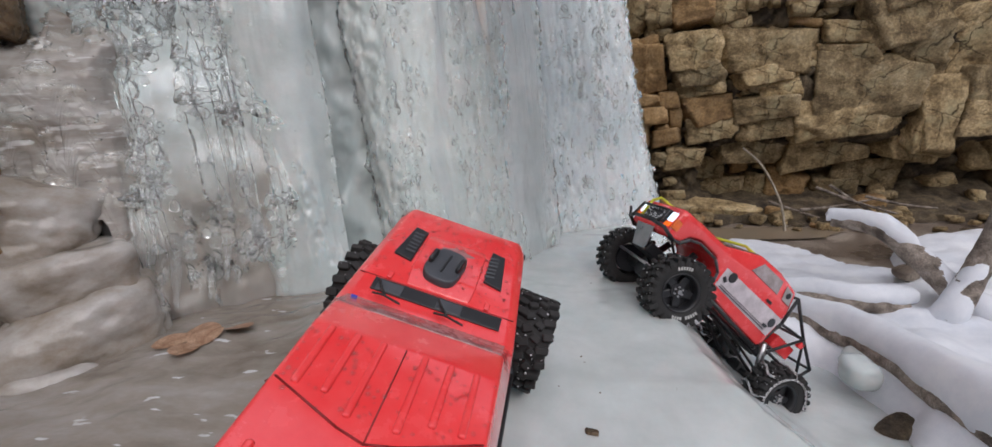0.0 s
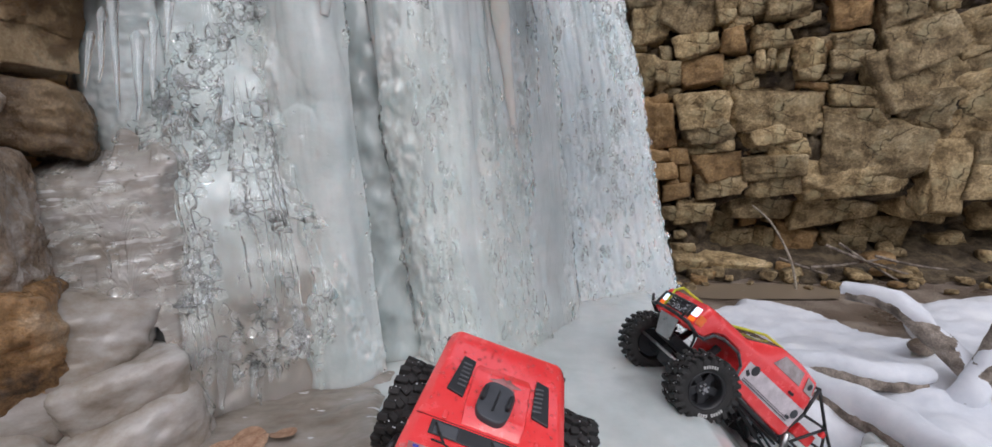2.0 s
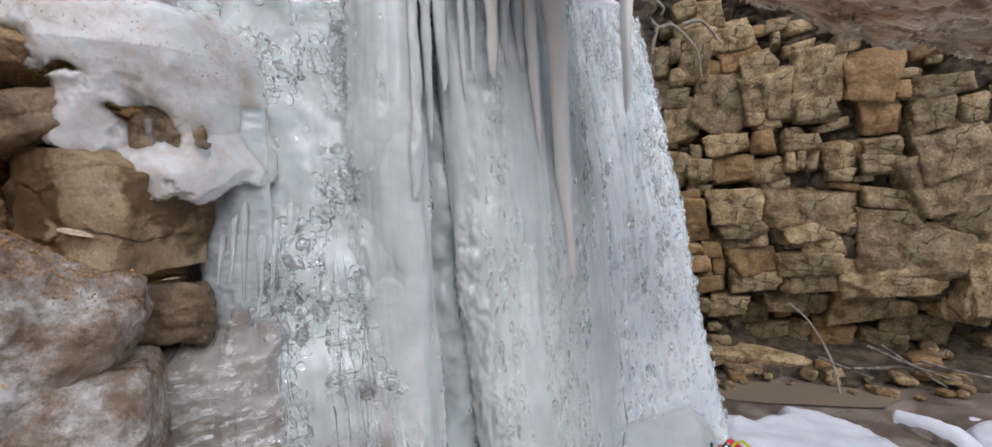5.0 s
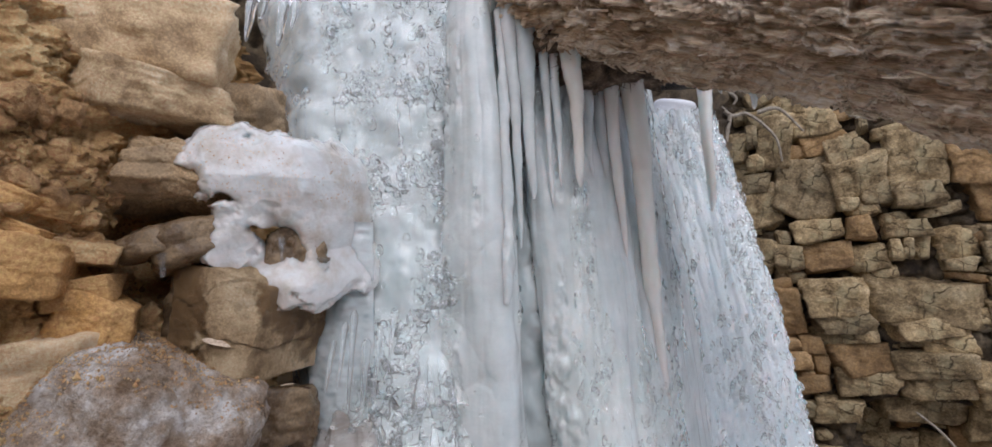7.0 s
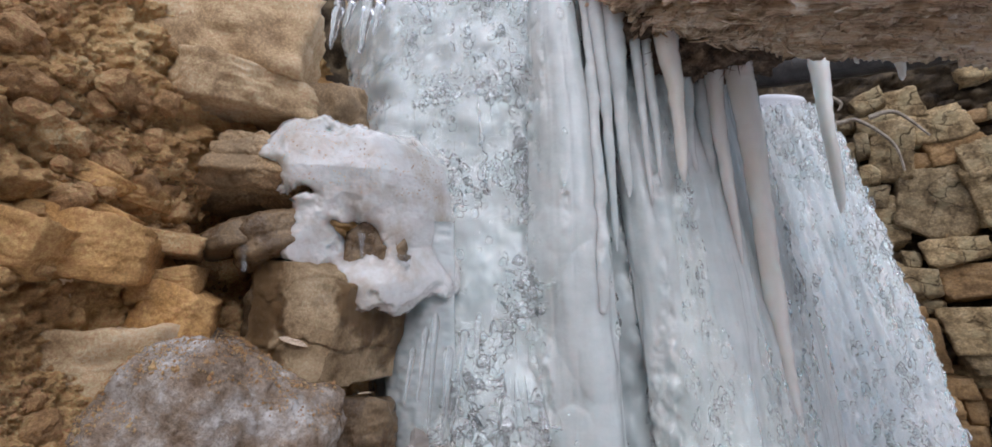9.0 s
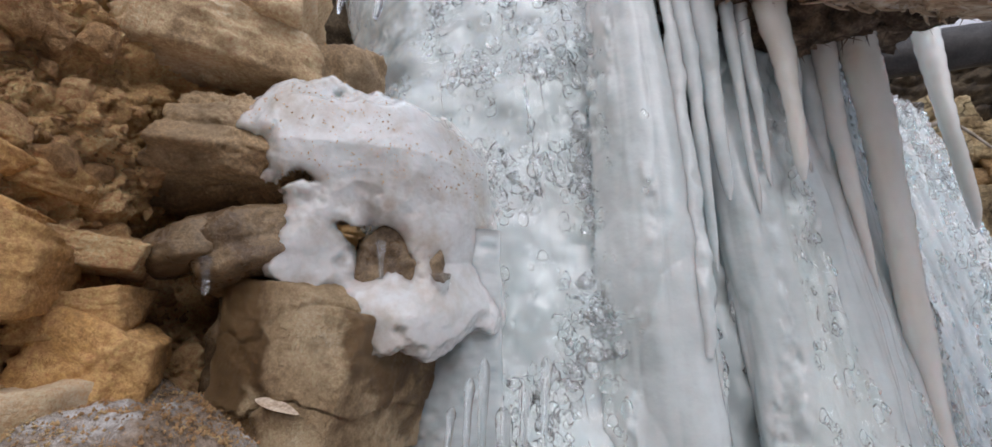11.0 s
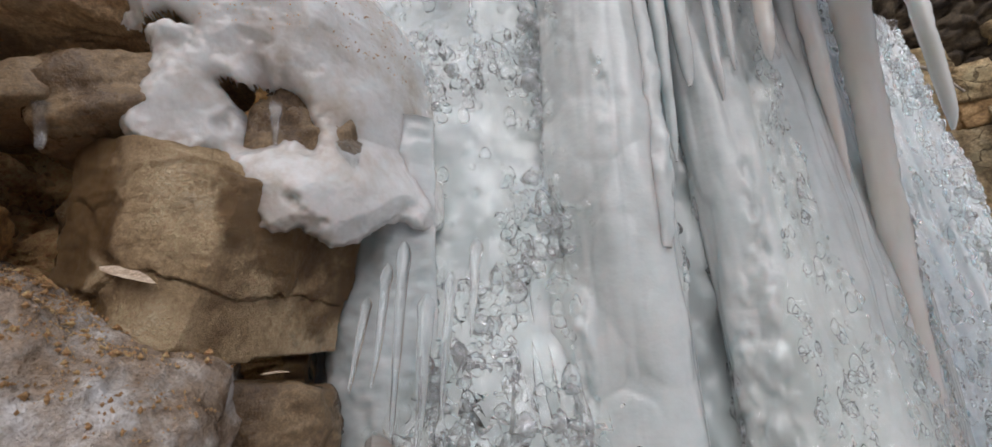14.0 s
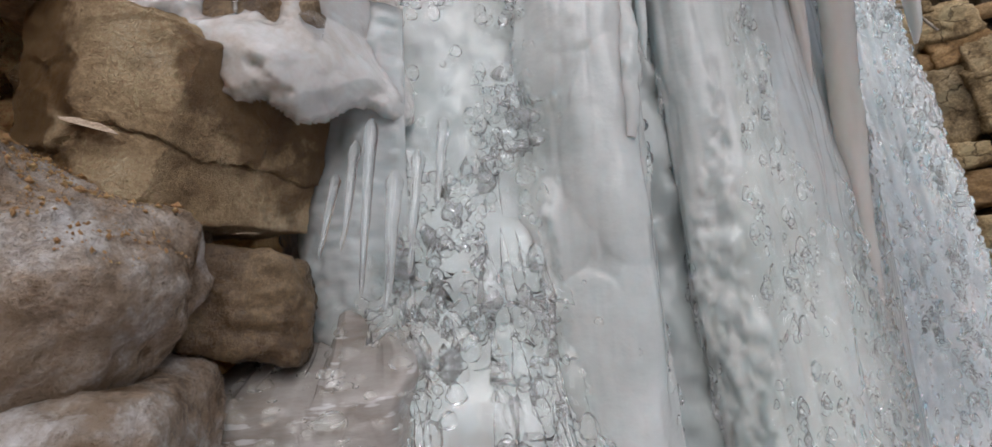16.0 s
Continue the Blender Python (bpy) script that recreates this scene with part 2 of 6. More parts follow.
RUST_ROCK = earth("rusty_wet_rock", [(0.25, (0.06, 0.035, 0.018)), (0.42, (0.20, 0.11, 0.045)), (0.58, (0.36, 0.21, 0.095)), (0.75, (0.48, 0.36, 0.24))], 14, 80, 2.0, 0.4, None, None, 0.12)
SHAGGY = earth("shaggy_rotten_wood", [(0.25, (0.035, 0.024, 0.016)), (0.45, (0.11, 0.078, 0.052)), (0.6, (0.22, 0.16, 0.11)), (0.75, (0.36, 0.27, 0.19))], 40, 110, 4.0, 0.95)
ROTTEN = earth("rotten_wood", [(0.22, (0.16, 0.11, 0.07)), (0.38, (0.50, 0.375, 0.25)), (0.52, (0.74, 0.60, 0.44)), (0.75, (0.84, 0.73, 0.58))], 46, 60, 4.0, 0.95, None, None, None, 0.5, (0.13, 1, 1))
BARK = earth("grey_bark", [(0.3, (0.10, 0.08, 0.065)), (0.5, (0.24, 0.20, 0.165)), (0.7, (0.40, 0.34, 0.29))], 20, 120, 1.5, 0.9)

SOIL_ROCK = earth("earthy_stone", [(0.3, (0.404, 0.229, 0.097)), (0.5, (0.725, 0.434, 0.201)), (0.7, (0.880, 0.609, 0.307))], 14, 110, 4.0, 0.95, None, ((0.8, 0.8, 0.8), (1.1, 1.1, 1.1)))
TAN_STONE = earth("tan_bank_stone", [(0.25, (0.330, 0.213, 0.110)), (0.42, (0.591, 0.414, 0.231)), (0.58, (0.770, 0.569, 0.341)), (0.75, (0.880, 0.685, 0.451))], 9, 100, 2.0, 0.85, None, ((0.85, 0.85, 0.85), (1.1, 1.1, 1.1)))
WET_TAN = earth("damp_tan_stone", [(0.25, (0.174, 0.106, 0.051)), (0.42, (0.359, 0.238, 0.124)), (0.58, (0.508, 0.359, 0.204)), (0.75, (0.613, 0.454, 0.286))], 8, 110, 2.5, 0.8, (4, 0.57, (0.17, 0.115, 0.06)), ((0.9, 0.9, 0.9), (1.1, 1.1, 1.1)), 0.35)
# Side faces of the block carry both damp and painted shade.
BLOCK_STONE = earth("wet_and_shaded_tan_stone", [(0.25, (0.336, 0.222, 0.114)), (0.42, (0.564, 0.402, 0.228)), (0.58, (0.720, 0.540, 0.324)), (0.75, (0.840, 0.672, 0.444))], 14, 130, 6.0, 0.85, (9, 0.62, (0.30, 0.21, 0.12)), None, None, 0.28, None, None, (-0.026, 0.036))
PALE_LEAF = earth("pale_leaf", [(0.3, (0.42, 0.31, 0.21)), (0.7, (0.66, 0.54, 0.41))], 60, 200, 0.3, 0.6)
LEAF = earth("dry_leaf", [(0.3, (0.27, 0.14, 0.08)), (0.7, (0.46, 0.30, 0.20))], 60, 200, 0.3, 0.6)
STICK = earth("pale_stick", [(0.3, (0.24, 0.20, 0.15)), (0.7, (0.42, 0.37, 0.30))], 30, 150, 0.5, 0.8)
plain_dark = earth("dark_wet_wood", [(0.3, (0.015, 0.013, 0.012)), (0.7, (0.06, 0.055, 0.05))], 20, 120, 1.5, 0.4)
POOL = ice("brown_pool_ice", [(0.185, 0.149, 0.115), (0.286, 0.253, 0.217), (0.386, 0.361, 0.336)], 0.12, 1.5, 30, (1, 2.2, 1), 0.0, 0.2, (30, (0.7, 2.2, 1), 0.66, (0.66, 0.66, 0.66)))
ICED_STONE = ice("iced_over_stone", [(0.25, 0.20, 0.15), (0.40, 0.365, 0.325), (0.54, 0.525, 0.505)], 0.08, 1.2, 26, (1, 1, 1.4), 0.0, 0.3, None, None, 13)
# The pale stretched flecks are ripple highlights painted into the colour.
ICE_BROWN = ice("tan_ice", [(0.28, 0.24, 0.20), (0.41, 0.385, 0.355), (0.55, 0.54, 0.525)], 0.07, 2.0, 45, (0.45, 0.45, 2), 0.0, 0.3, (45, (0.5, 0.5, 2.5), 0.62, (0.62, 0.61, 0.60)), None, 14)
ICE_BRIGHT = ice("bright_ice", [(0.62, 0.68, 0.71), (0.76, 0.81, 0.84), (0.88, 0.91, 0.93)], 0.10, 1.6, 90, (1, 1, 0.8), 0.0, 0.9)
CRUST = ice("frosted_ice_crust", [(0.50, 0.43, 0.345), (0.71, 0.71, 0.69), (0.85, 0.87, 0.87)], 0.18, 1.3, 110, (1, 1, 1), 0.04, 0.9, None, None, 11)
PUDDLE, *_ = shader("puddle_water", 0.1, Base_Color=(0.27, 0.215, 0.155, 1))


# ---- shapes ----
BALLS = {}


def ball(n):
    if n not in BALLS:
        bm = bmesh.new()
        bmesh.ops.create_icosphere(bm, subdivisions=n, radius=1)
        v = np.array([q.co[:] for q in bm.verts])
        BALLS[n] = (v / np.linalg.norm(v, axis=1)[:, None], [[q.index for q in f.verts] for f in bm.faces])
        bm.free()
    return BALLS[n]


def rock_mesh(name, size, seed, detail=5, chips=6, sharp=120, rough=0.05, tilt=0.2, cracks=0, planes=(), bed=0.0, seams=()):
    """A broken block: a box of slightly skewed planes with chipped corners, worn edges and a rough, stepped skin. size: full x, y, z.
    planes: (normal, reach) of its own faces in place of the box. bed: depth of the bedding steps. seams: (normal, offset) of open cracks."""
    rng = np.random.RandomState(seed)
    d, faces = ball(detail)
    half = np.array(size) / 2
    d = d * half
    d = d / np.linalg.norm(d, axis=1)[:, None]
    cuts = []
    if planes:
        for nrm, reach in planes:
            nrm = np.array(nrm, float)
            cuts.append(d @ (nrm / np.linalg.norm(nrm)) / reach)
    else:
        for axis in range(3):
            for sgn in (-1, 1):
                nrm = rng.uniform(-tilt, tilt, 3)
                nrm[axis] = sgn
                nrm /= np.linalg.norm(nrm)
                cuts.append(d @ nrm / half[axis] * rng.uniform(0.95, 1.05))
    for _ in range(chips):
        nrm = rng.normal(size=3)
        nrm /= np.linalg.norm(nrm)
        cuts.append(d @ nrm / (np.abs(nrm) @ half * rng.uniform(0.70, 0.90)))
    cuts = np.clip(cuts, 1e-6, None)
    most = cuts.max(0)
    v = d / (most * ((cuts / most) ** sharp).sum(0) ** (1.0 / sharp))[:, None]
    s = half.min()
    n = fbm(v + seed * 3.1, 1.9 / s, 6, seed % 97, 0.60)
    ledge = fbm(v * (0.5, 0.5, 2.2) + seed, 1.6 / s, 2, seed % 89)
    ledge = np.floor(ledge * 3) / 3
    out = v / np.linalg.norm(v, axis=1)[:, None]
    v = v + out * (rough * s * (1.2 * n + 0.7 * ledge))[:, None]
    if bed:
        ph = v[:, 2] / (0.30 * s) + 0.9 * fbm(v, 0.9 / s, 3, seed % 79)
        v = v + out * (bed * s * (hash01(np.floor(ph).astype(np.int64), 3, 5, seed) - 0.5) - 0.8 * bed * s * np.exp(-((ph - np.round(ph)) / 0.10) ** 2))[:, None]
    for k in range(cracks):
        nrm = rng.normal(size=3) * ((0.3, 0.3, 1) if k % 2 else (1, 0.4, 0.3))
        nrm /= np.linalg.norm(nrm)
        dist = v @ nrm - rng.uniform(-0.55, 0.55) * np.abs(nrm) @ half + 0.10 * s * fbm(v, 1.5 / s, 3, seed % 83 + k)
        v = v - out * (0.07 * s * np.exp(-(dist / max(0.020 * s, 0.0014)) ** 2) + 0.035 * s * (dist > 0))[:, None]
    for nrm, offset, drop in seams:
        nrm = np.array(nrm, float) / np.linalg.norm(nrm)
        dist = v @ nrm - offset + 0.012 * fbm(v, 22, 4, seed % 71)
        v = v - out * (0.005 * np.exp(-(dist / 0.0016) ** 2) + drop * (dist < 0))[:, None]
    return mesh(name, v, faces)


def rock(name, at, size, seed, material, label, category="rock", group="", turn=(0, 0, 0), detail=5, parent=None, **kw):
    me = rock_mesh(name, size, seed, detail, **kw)
    ob = part(name, me, material, parent, label)
    ob.matrix_basis = pose(*at, *turn)
    if parent is None:
        tagged(ob, "", category, group)
    return ob


def catmull(knots, t):
    """Smooth curve through knots (n x k) at parameters 0..1."""
    k = np.asarray(knots, float)
    n = len(k) - 1
    x = np.clip(np.asarray(t) * n, 0, n - 1e-9)
    i = x.astype(int)
    f = (x - i)[..., None]
    p0, p1, p2, p3 = k[np.maximum(i - 1, 0)], k[i], k[np.minimum(i + 1, n)], k[np.minimum(i + 2, n)]
    return 0.5 * (2 * p1 + (p2 - p0) * f + (2 * p0 - 5 * p1 + 4 * p2 - p3) * f ** 2 + (3 * p1 - p0 - 3 * p2 + p3) * f ** 3)


def tube_mesh(name, knots, radii, sides=14, rings=40, lump=0.12, seed=0, stretch=(1, 1, 1), ribs=0.0):
    """A tapering limb or icicle along a smooth line, with a lumpy skin."""
    t = np.linspace(0, 1, rings)
    c = catmull(knots, t)
    r = catmull(np.asarray(radii, float)[:, None], t)[:, 0]
    tan = np.gradient(c, axis=0)
    tan /= np.linalg.norm(tan, axis=1)[:, None]
    ref = np.array([0.9, 0.31, 0.3]) if abs(tan[0][2]) > 0.7 else np.array([0.0, 0.1, 1.0])
    a = np.cross(tan, ref)
    a /= np.linalg.norm(a, axis=1)[:, None]
    b = np.cross(tan, a)
    th = np.linspace(0, 2 * np.pi, sides, endpoint=False)
    ring = a[:, None] * np.cos(th)[None, :, None] + b[:, None] * np.sin(th)[None, :, None]
    base = c[:, None] + ring * r[:, None, None]
    n = fbm(base * stretch, 0.7 / max(r.max(), 1e-4), 4, seed)
    n = n + ribs * np.sin(c[:, 2] * 500 + 3 * n.mean(1))[:, None]
    v = c[:, None] + ring * (r[:, None] * (1 + lump * n))[..., None]
    v = v.transpose(1, 0, 2).reshape(-1, 3)
    f = grid_faces(sides, rings, wrap=True).tolist()
    f.append([i * rings for i in range(sides)])
    f.append([i * rings + rings - 1 for i in range(sides)][::-1])
    return mesh(name, v, f)


def scatter(name, where, count, seed, label, g0, g1, lump=0):
    """Loose grains lying on given spots, as one heap of stuff."""
    rg = np.random.RandomState(seed)
    bv = np.array([(1, 0, 0), (-1, 0, 0), (0, 1, 0), (0, -1, 0), (0, 0, 1), (0, 0, -1.0)])
    bf = np.array([(0, 2, 4), (2, 1, 4), (1, 3, 4), (3, 0, 4), (2, 0, 5), (1, 2, 5), (3, 1, 5), (0, 3, 5)])
    verts, faces = [], []
    for k in range(count):
        g = g0 + g1 * rg.rand() ** 5 + (0.004 * rg.rand() if lump and k % lump == 0 else 0)
        at = np.array(where[rg.randint(len(where))]) + rg.uniform(-0.003, 0.003, 3) * (1, 1, 0.4)
        faces.append(bf + len(verts) * 6)
        verts.append(at + bv * g * rg.uniform(0.6, 1.4, (6, 1)) * rg.uniform(0.7, 1.3, 3))
    return solid(name, mesh(name, np.concatenate(verts), np.concatenate(faces), False), SOIL_ROCK, label, "sand", kind="stuff")


# ---- ground ----
def mound(x, y):
    """Height of the frozen apron that spills from the foot of the fall."""
    x, y = np.asarray(x, float), np.asarray(y, float)
    xs = x - 0.12 * step(0.85, 1.5, y) - 0.05 * step(0.6, 0.4, y)
    h = np.interp(xs, [-1.5, -0.3, -0.18, 0.02, 0.12, 0.22, 0.29, 0.34, 0.40, 0.46, 0.55, 0.7, 0.9], [0.32, 0.325, 0.325, 0.258, 0.243, 0.235, 0.226, 0.185, 0.095, 0.02, -0.025, -0.035, -0.06])
    return h - 0.27 * np.clip(0.55 - y, 0, 1.4) * step(-0.45, -0.15, x) * step(0.7, 0.3, x)


def ground_z(x, y):
    p = np.stack([x, y, np.zeros_like(x)], -1)
    near = step(8, 2, np.hypot(x, y))
    calm = 1 - 0.8 * step(1.3, 1.7, y) * step(3.5, 2.5, y)
    return -0.06 + 0.02 * fbm(p, 1.5, 4, 3) * near * calm + 0.05 * step(1.35, 2.0, y) * near


n = 200
gx = np.sign(np.linspace(-1, 1, n)) * np.abs(np.linspace(-1, 1, n)) ** 3.4 * 900
X, Y = np.meshgrid(gx + 0.8, gx + 1.4, indexing="ij")
solid("ground", mesh("ground", np.stack([X, Y, ground_z(X, Y)], -1), grid_faces(n, n)), MUD, "brown wet mud of a creek bed in winter", "ground", kind="structure")

nx, ny = 190, 220
X, Y = np.meshgrid(np.linspace(-0.95, 0.85, nx), np.linspace(-0.6, 1.75, ny), indexing="ij")
P = np.stack([X, Y, X * 0], -1)
Z = mound(X, Y) + 0.007 * fbm(P, 5, 3, 5) + 0.0012 * fbm(P, 40, 3, 9)
solid("ice_floor", mesh("ice_floor", np.stack([X, Y, Z], -1), grid_faces(nx, ny)), ICE_FLOOR, "smooth grey-white ice apron below the frozen fall", "ice", kind="structure")

# brown shallow pool ice under the fringe of the fall
nx, ny = 200, 160
X, Y = np.meshgrid(np.linspace(-0.95, -0.10, nx), np.linspace(0.10, 0.80, ny), indexing="ij")
P = np.stack([X, Y, X * 0], -1)
f1, f2 = cells(P * (1, 2.4, 1), 11, 14)
Z = mound(X, Y) + 0.007 * fbm(P, 5, 3, 5) + 0.008 + 0.003 * fbm(P * (1, 1.6, 1), 16, 4, 15) + 0.002 * np.clip(0.4 - f1, 0, 0.4)
Z = Z - 0.05 * step(-0.24, -0.14, X + 0.04 * fbm(P, 9, 3, 16) + 0.28 * (Y - 0.6))
solid("pool_ice", mesh("pool_ice", np.stack([X, Y, Z], -1), grid_faces(nx, ny)), POOL, "brown rippled pool ice with white flecks", "ice", kind="structure")

# snow on the far side
nx, ny = 240, 220
X, Y = np.meshgrid(np.linspace(0.42, 4.2, nx), np.linspace(-1.4, 2.25, ny), indexing="ij")
P = np.stack([X, Y, X * 0], -1)
edge = 1.70 + 0.13 * fbm(P, 2.5, 3, 21) - 0.22 * np.exp(-((X - 1.30) / 0.16) ** 2) + 0.12 * np.exp(-((X - 0.95) / 0.2) ** 2)
f1, f2 = cells(P, 9, 22)
Z = 0.035 + 0.026 * fbm(P, 3.5, 4, 11) + 0.006 * fbm(P, 13, 4, 12) + 0.003 * fbm(P, 60, 3, 13) + 0.003 * np.clip(0.5 - f1, 0, 0.5)
Z = Z - 0.16 * step(-0.08, 0.10, Y - edge) - 0.16 * step(0.66, 0.52, X - 0.15 * step(1.15, 0.95, Y) + 0.05 * fbm(P, 6, 3, 24))
solid("snow", mesh("snow", np.stack([X, Y, Z], -1), grid_faces(nx, ny)), SNOW, "trodden white snow over the creek bank", "snow", kind="structure")

th = np.linspace(0, 2 * np.pi, 60, endpoint=False)
V = [(1.05 + (0.42 + 0.05 * math.sin(3 * a) + 0.03 * math.sin(7 * a)) * math.cos(a) * k * 1.0, 2.05 + (0.14 + 0.03 * math.sin(2 * a + 1)) * math.sin(a) * k - 0.25 * (0.42 * math.cos(a) * k), -0.006) for a in th for k in (0.02, 0.5, 1.0)]
solid("water", mesh("water", V, grid_faces(60, 3, wrap=True)), PUDDLE, "shallow dark puddle at the foot of the cliff", "puddle", kind="structure")

# ---- cliff ----
WO, WU, WN = np.array([0.95, 2.41, 0.0]), np.array([0.958, -0.287, 0.0]), np.array([-0.287, -0.958, 0.0])


def wall_off(u, z):
    """How far the broken face stands out from its plane."""
    return -0.04 - 0.22 * step(0.40, 0.26, z) * step(0.0, 0.2, u) * step(0.0, 0.12, z) + 0.20 * step(0.14, -0.06, z)


nu, nz = 300, 220
U_, Z_ = np.meshgrid(np.linspace(-1.6, 3.2, nu), np.linspace(-0.2, 3.0, nz), indexing="ij")
P = WO + U_[..., None] * WU + Z_[..., None] * np.array([0, 0, 1.0])
q = np.stack([U_ + 0.08 * Z_, Z_ * 1.9 + 0.15 * U_, U_ * 0], -1)
q = q + 0.05 * np.stack([fbm(q, 5, 3, 36), fbm(q, 5, 3, 37), q[..., 0] * 0], -1)
f1, f2 = cells(q, 7.5, 4)
g1, g2 = cells(q, 22, 5)
off = wall_off(U_, Z_) - 0.045 + 0.03 * fbm(P, 3, 4, 31) + 0.045 * step(0.0, 0.22, f2 - f1) + 0.014 * step(0.0, 0.3, g2 - g1) + 0.012 * np.floor(3 * fbm(P * (1, 1, 3), 6, 3, 33)) / 3
P = P + off[..., None] * WN
wall = solid("wall_cliff", mesh("wall_cliff", P, grid_faces(nu, nz)), WALL_DIRT, "layered brown sandstone cliff with dark joints", "cliff", kind="structure")
COURSE_1 = [(-0.41, 1.97, 0.13, 0.16, 0), (-0.16, 1.88, 0.11, 0.11, 20), (-0.05, 1.83, 0.16, 0.16, 0), (-0.15, 1.78, 0.14, 0.11, 10), (0.27, 1.75, 0.11, 0.06, 0), (0.04, 1.71, 0.22, 0.18, 5), (-0.21, 1.68, 0.05, 0.12, 0), (0.26, 1.67, 0.05, 0.07, 0), (-0.11, 1.63, 0.14, 0.25, -5), (0.07, 1.63, 0.19, 0.17, 20), (-0.29, 1.62, 0.13, 0.17, 0), (0.54, 1.61, 0.09, 0.09, 0), (0.17, 1.54, 0.17, 0.18, 15), (-0.20, 1.54, 0.07, 0.09, 0), (-0.28, 1.52, 0.12, 0.10, 0), (0.42, 1.47, 0.20, 0.26, 8)]
COURSE_2 = [(0.62, 1.45, 0.19, 0.22, 0), (-0.24, 1.43, 0.16, 0.12, -5), (0.21, 1.43, 0.23, 0.22, 5), (-0.02, 1.39, 0.25, 0.29, -10), (0.75, 1.37, 0.07, 0.07, 0), (0.90, 1.36, 0.22, 0.11, 8), (0.27, 1.32, 0.15, 0.11, 8), (0.42, 1.30, 0.17, 0.12, 3), (-0.20, 1.30, 0.20, 0.21, -8), (0.15, 1.29, 0.09, 0.07, 0), (1.01, 1.25, 0.12, 0.10, 5), (0.69, 1.25, 0.16, 0.16, 0), (0.87, 1.24, 0.16, 0.17, 5), (0.32, 1.20, 0.09, 0.06, 0), (0.03, 1.17, 0.20, 0.12, 10), (0.19, 1.17, 0.10, 0.11, 0)]
COURSE_3 = [(-0.12, 1.14, 0.06, 0.08, 0), (0.36, 1.14, 0.16, 0.07, 5), (1.20, 1.12, 0.30, 0.19, 12), (0.69, 1.10, 0.16, 0.11, 0), (0.93, 1.08, 0.28, 0.27, 12), (0.52, 1.08, 0.14, 0.14, 5), (0.35, 1.06, 0.04, 0.09, 0), (0.41, 1.06, 0.07, 0.11, 0), (-0.22, 1.05, 0.14, 0.18, -20), (0.31, 1.05, 0.05, 0.08, 0), (0.04, 1.04, 0.18, 0.15, 5), (-0.10, 1.04, 0.11, 0.13, 0), (0.20, 1.02, 0.16, 0.12, 5), (0.69, 1.01, 0.15, 0.09, 0), (0.52, 0.98, 0.11, 0.06, 0), (1.00, 0.94, 0.49, 0.31, 15)]
COURSE_4 = [(0.92, 0.92, 0.29, 0.19, 15), (1.19, 0.92, 0.35, 0.16, 10), (0.70, 0.86, 0.18, 0.10, 0), (0.06, 0.85, 0.24, 0.17, 0), (0.38, 0.82, 0.41, 0.22, 2), (-0.15, 0.78, 0.15, 0.24, 0), (1.13, 0.77, 0.51, 0.32, -3), (0.73, 0.76, 0.24, 0.11, 0), (0.08, 0.74, 0.24, 0.12, 0), (0.96, 0.73, 0.19, 0.23, 0), (0.37, 0.70, 0.24, 0.09, 5), (0.08, 0.66, 0.26, 0.07, 3), (-0.06, 0.63, 0.09, 0.08, 0), (-0.16, 0.63, 0.10, 0.07, 0), (0.45, 0.61, 0.19, 0.13, 4), (0.79, 0.60, 0.42, 0.28, -5)]
COURSE_5 = [(0.13, 0.57, 0.27, 0.13, 5), (1.25, 0.56, 0.28, 0.16, 0), (-0.13, 0.55, 0.12, 0.08, 0), (1.00, 0.55, 0.10, 0.15, 0), (0.40, 0.54, 0.26, 0.13, 8), (-0.03, 0.53, 0.07, 0.12, 0), (-0.18, 0.47, 0.06, 0.14, 0), (1.07, 0.46, 0.15, 0.32, 0), (0.14, 0.45, 0.23, 0.11, 3), (0.74, 0.45, 0.41, 0.15, 0), (0.39, 0.45, 0.24, 0.11, 0), (-0.07, 0.43, 0.15, 0.09, 0), (1.26, 0.43, 0.29, 0.13, -5), (0.59, 0.42, 0.16, 0.10, 10), (1.01, 0.39, 0.07, 0.15, 0), (0.36, 0.34, 0.33, 0.12, 0)]
COURSE_6 = [(0.03, 0.32, 0.21, 0.12, -5), (1.04, 0.32, 0.24, 0.13, -8), (-0.11, 0.32, 0.07, 0.07, 0), (0.71, 0.31, 0.36, 0.12, -3), (0.14, 0.23, 0.21, 0.11, -10), (0.90, 0.18, 0.28, 0.13, -12), (0.56, 0.13, 0.21, 0.15, -15), (0.22, 0.13, 0.25, 0.11, -8), (0.76, 0.12, 0.19, 0.10, 0), (0.40, 0.11, 0.12, 0.14, -10), (-0.01, 0.06, 0.16, 0.08, 0), (0.21, 0.05, 0.36, 0.05, -8), (0.59, 0.00, 0.32, 0.11, -12), (0.83, -0.03, 0.38, 0.12, -12)]
seed = 100
rng = random.Random(8)
spots = []
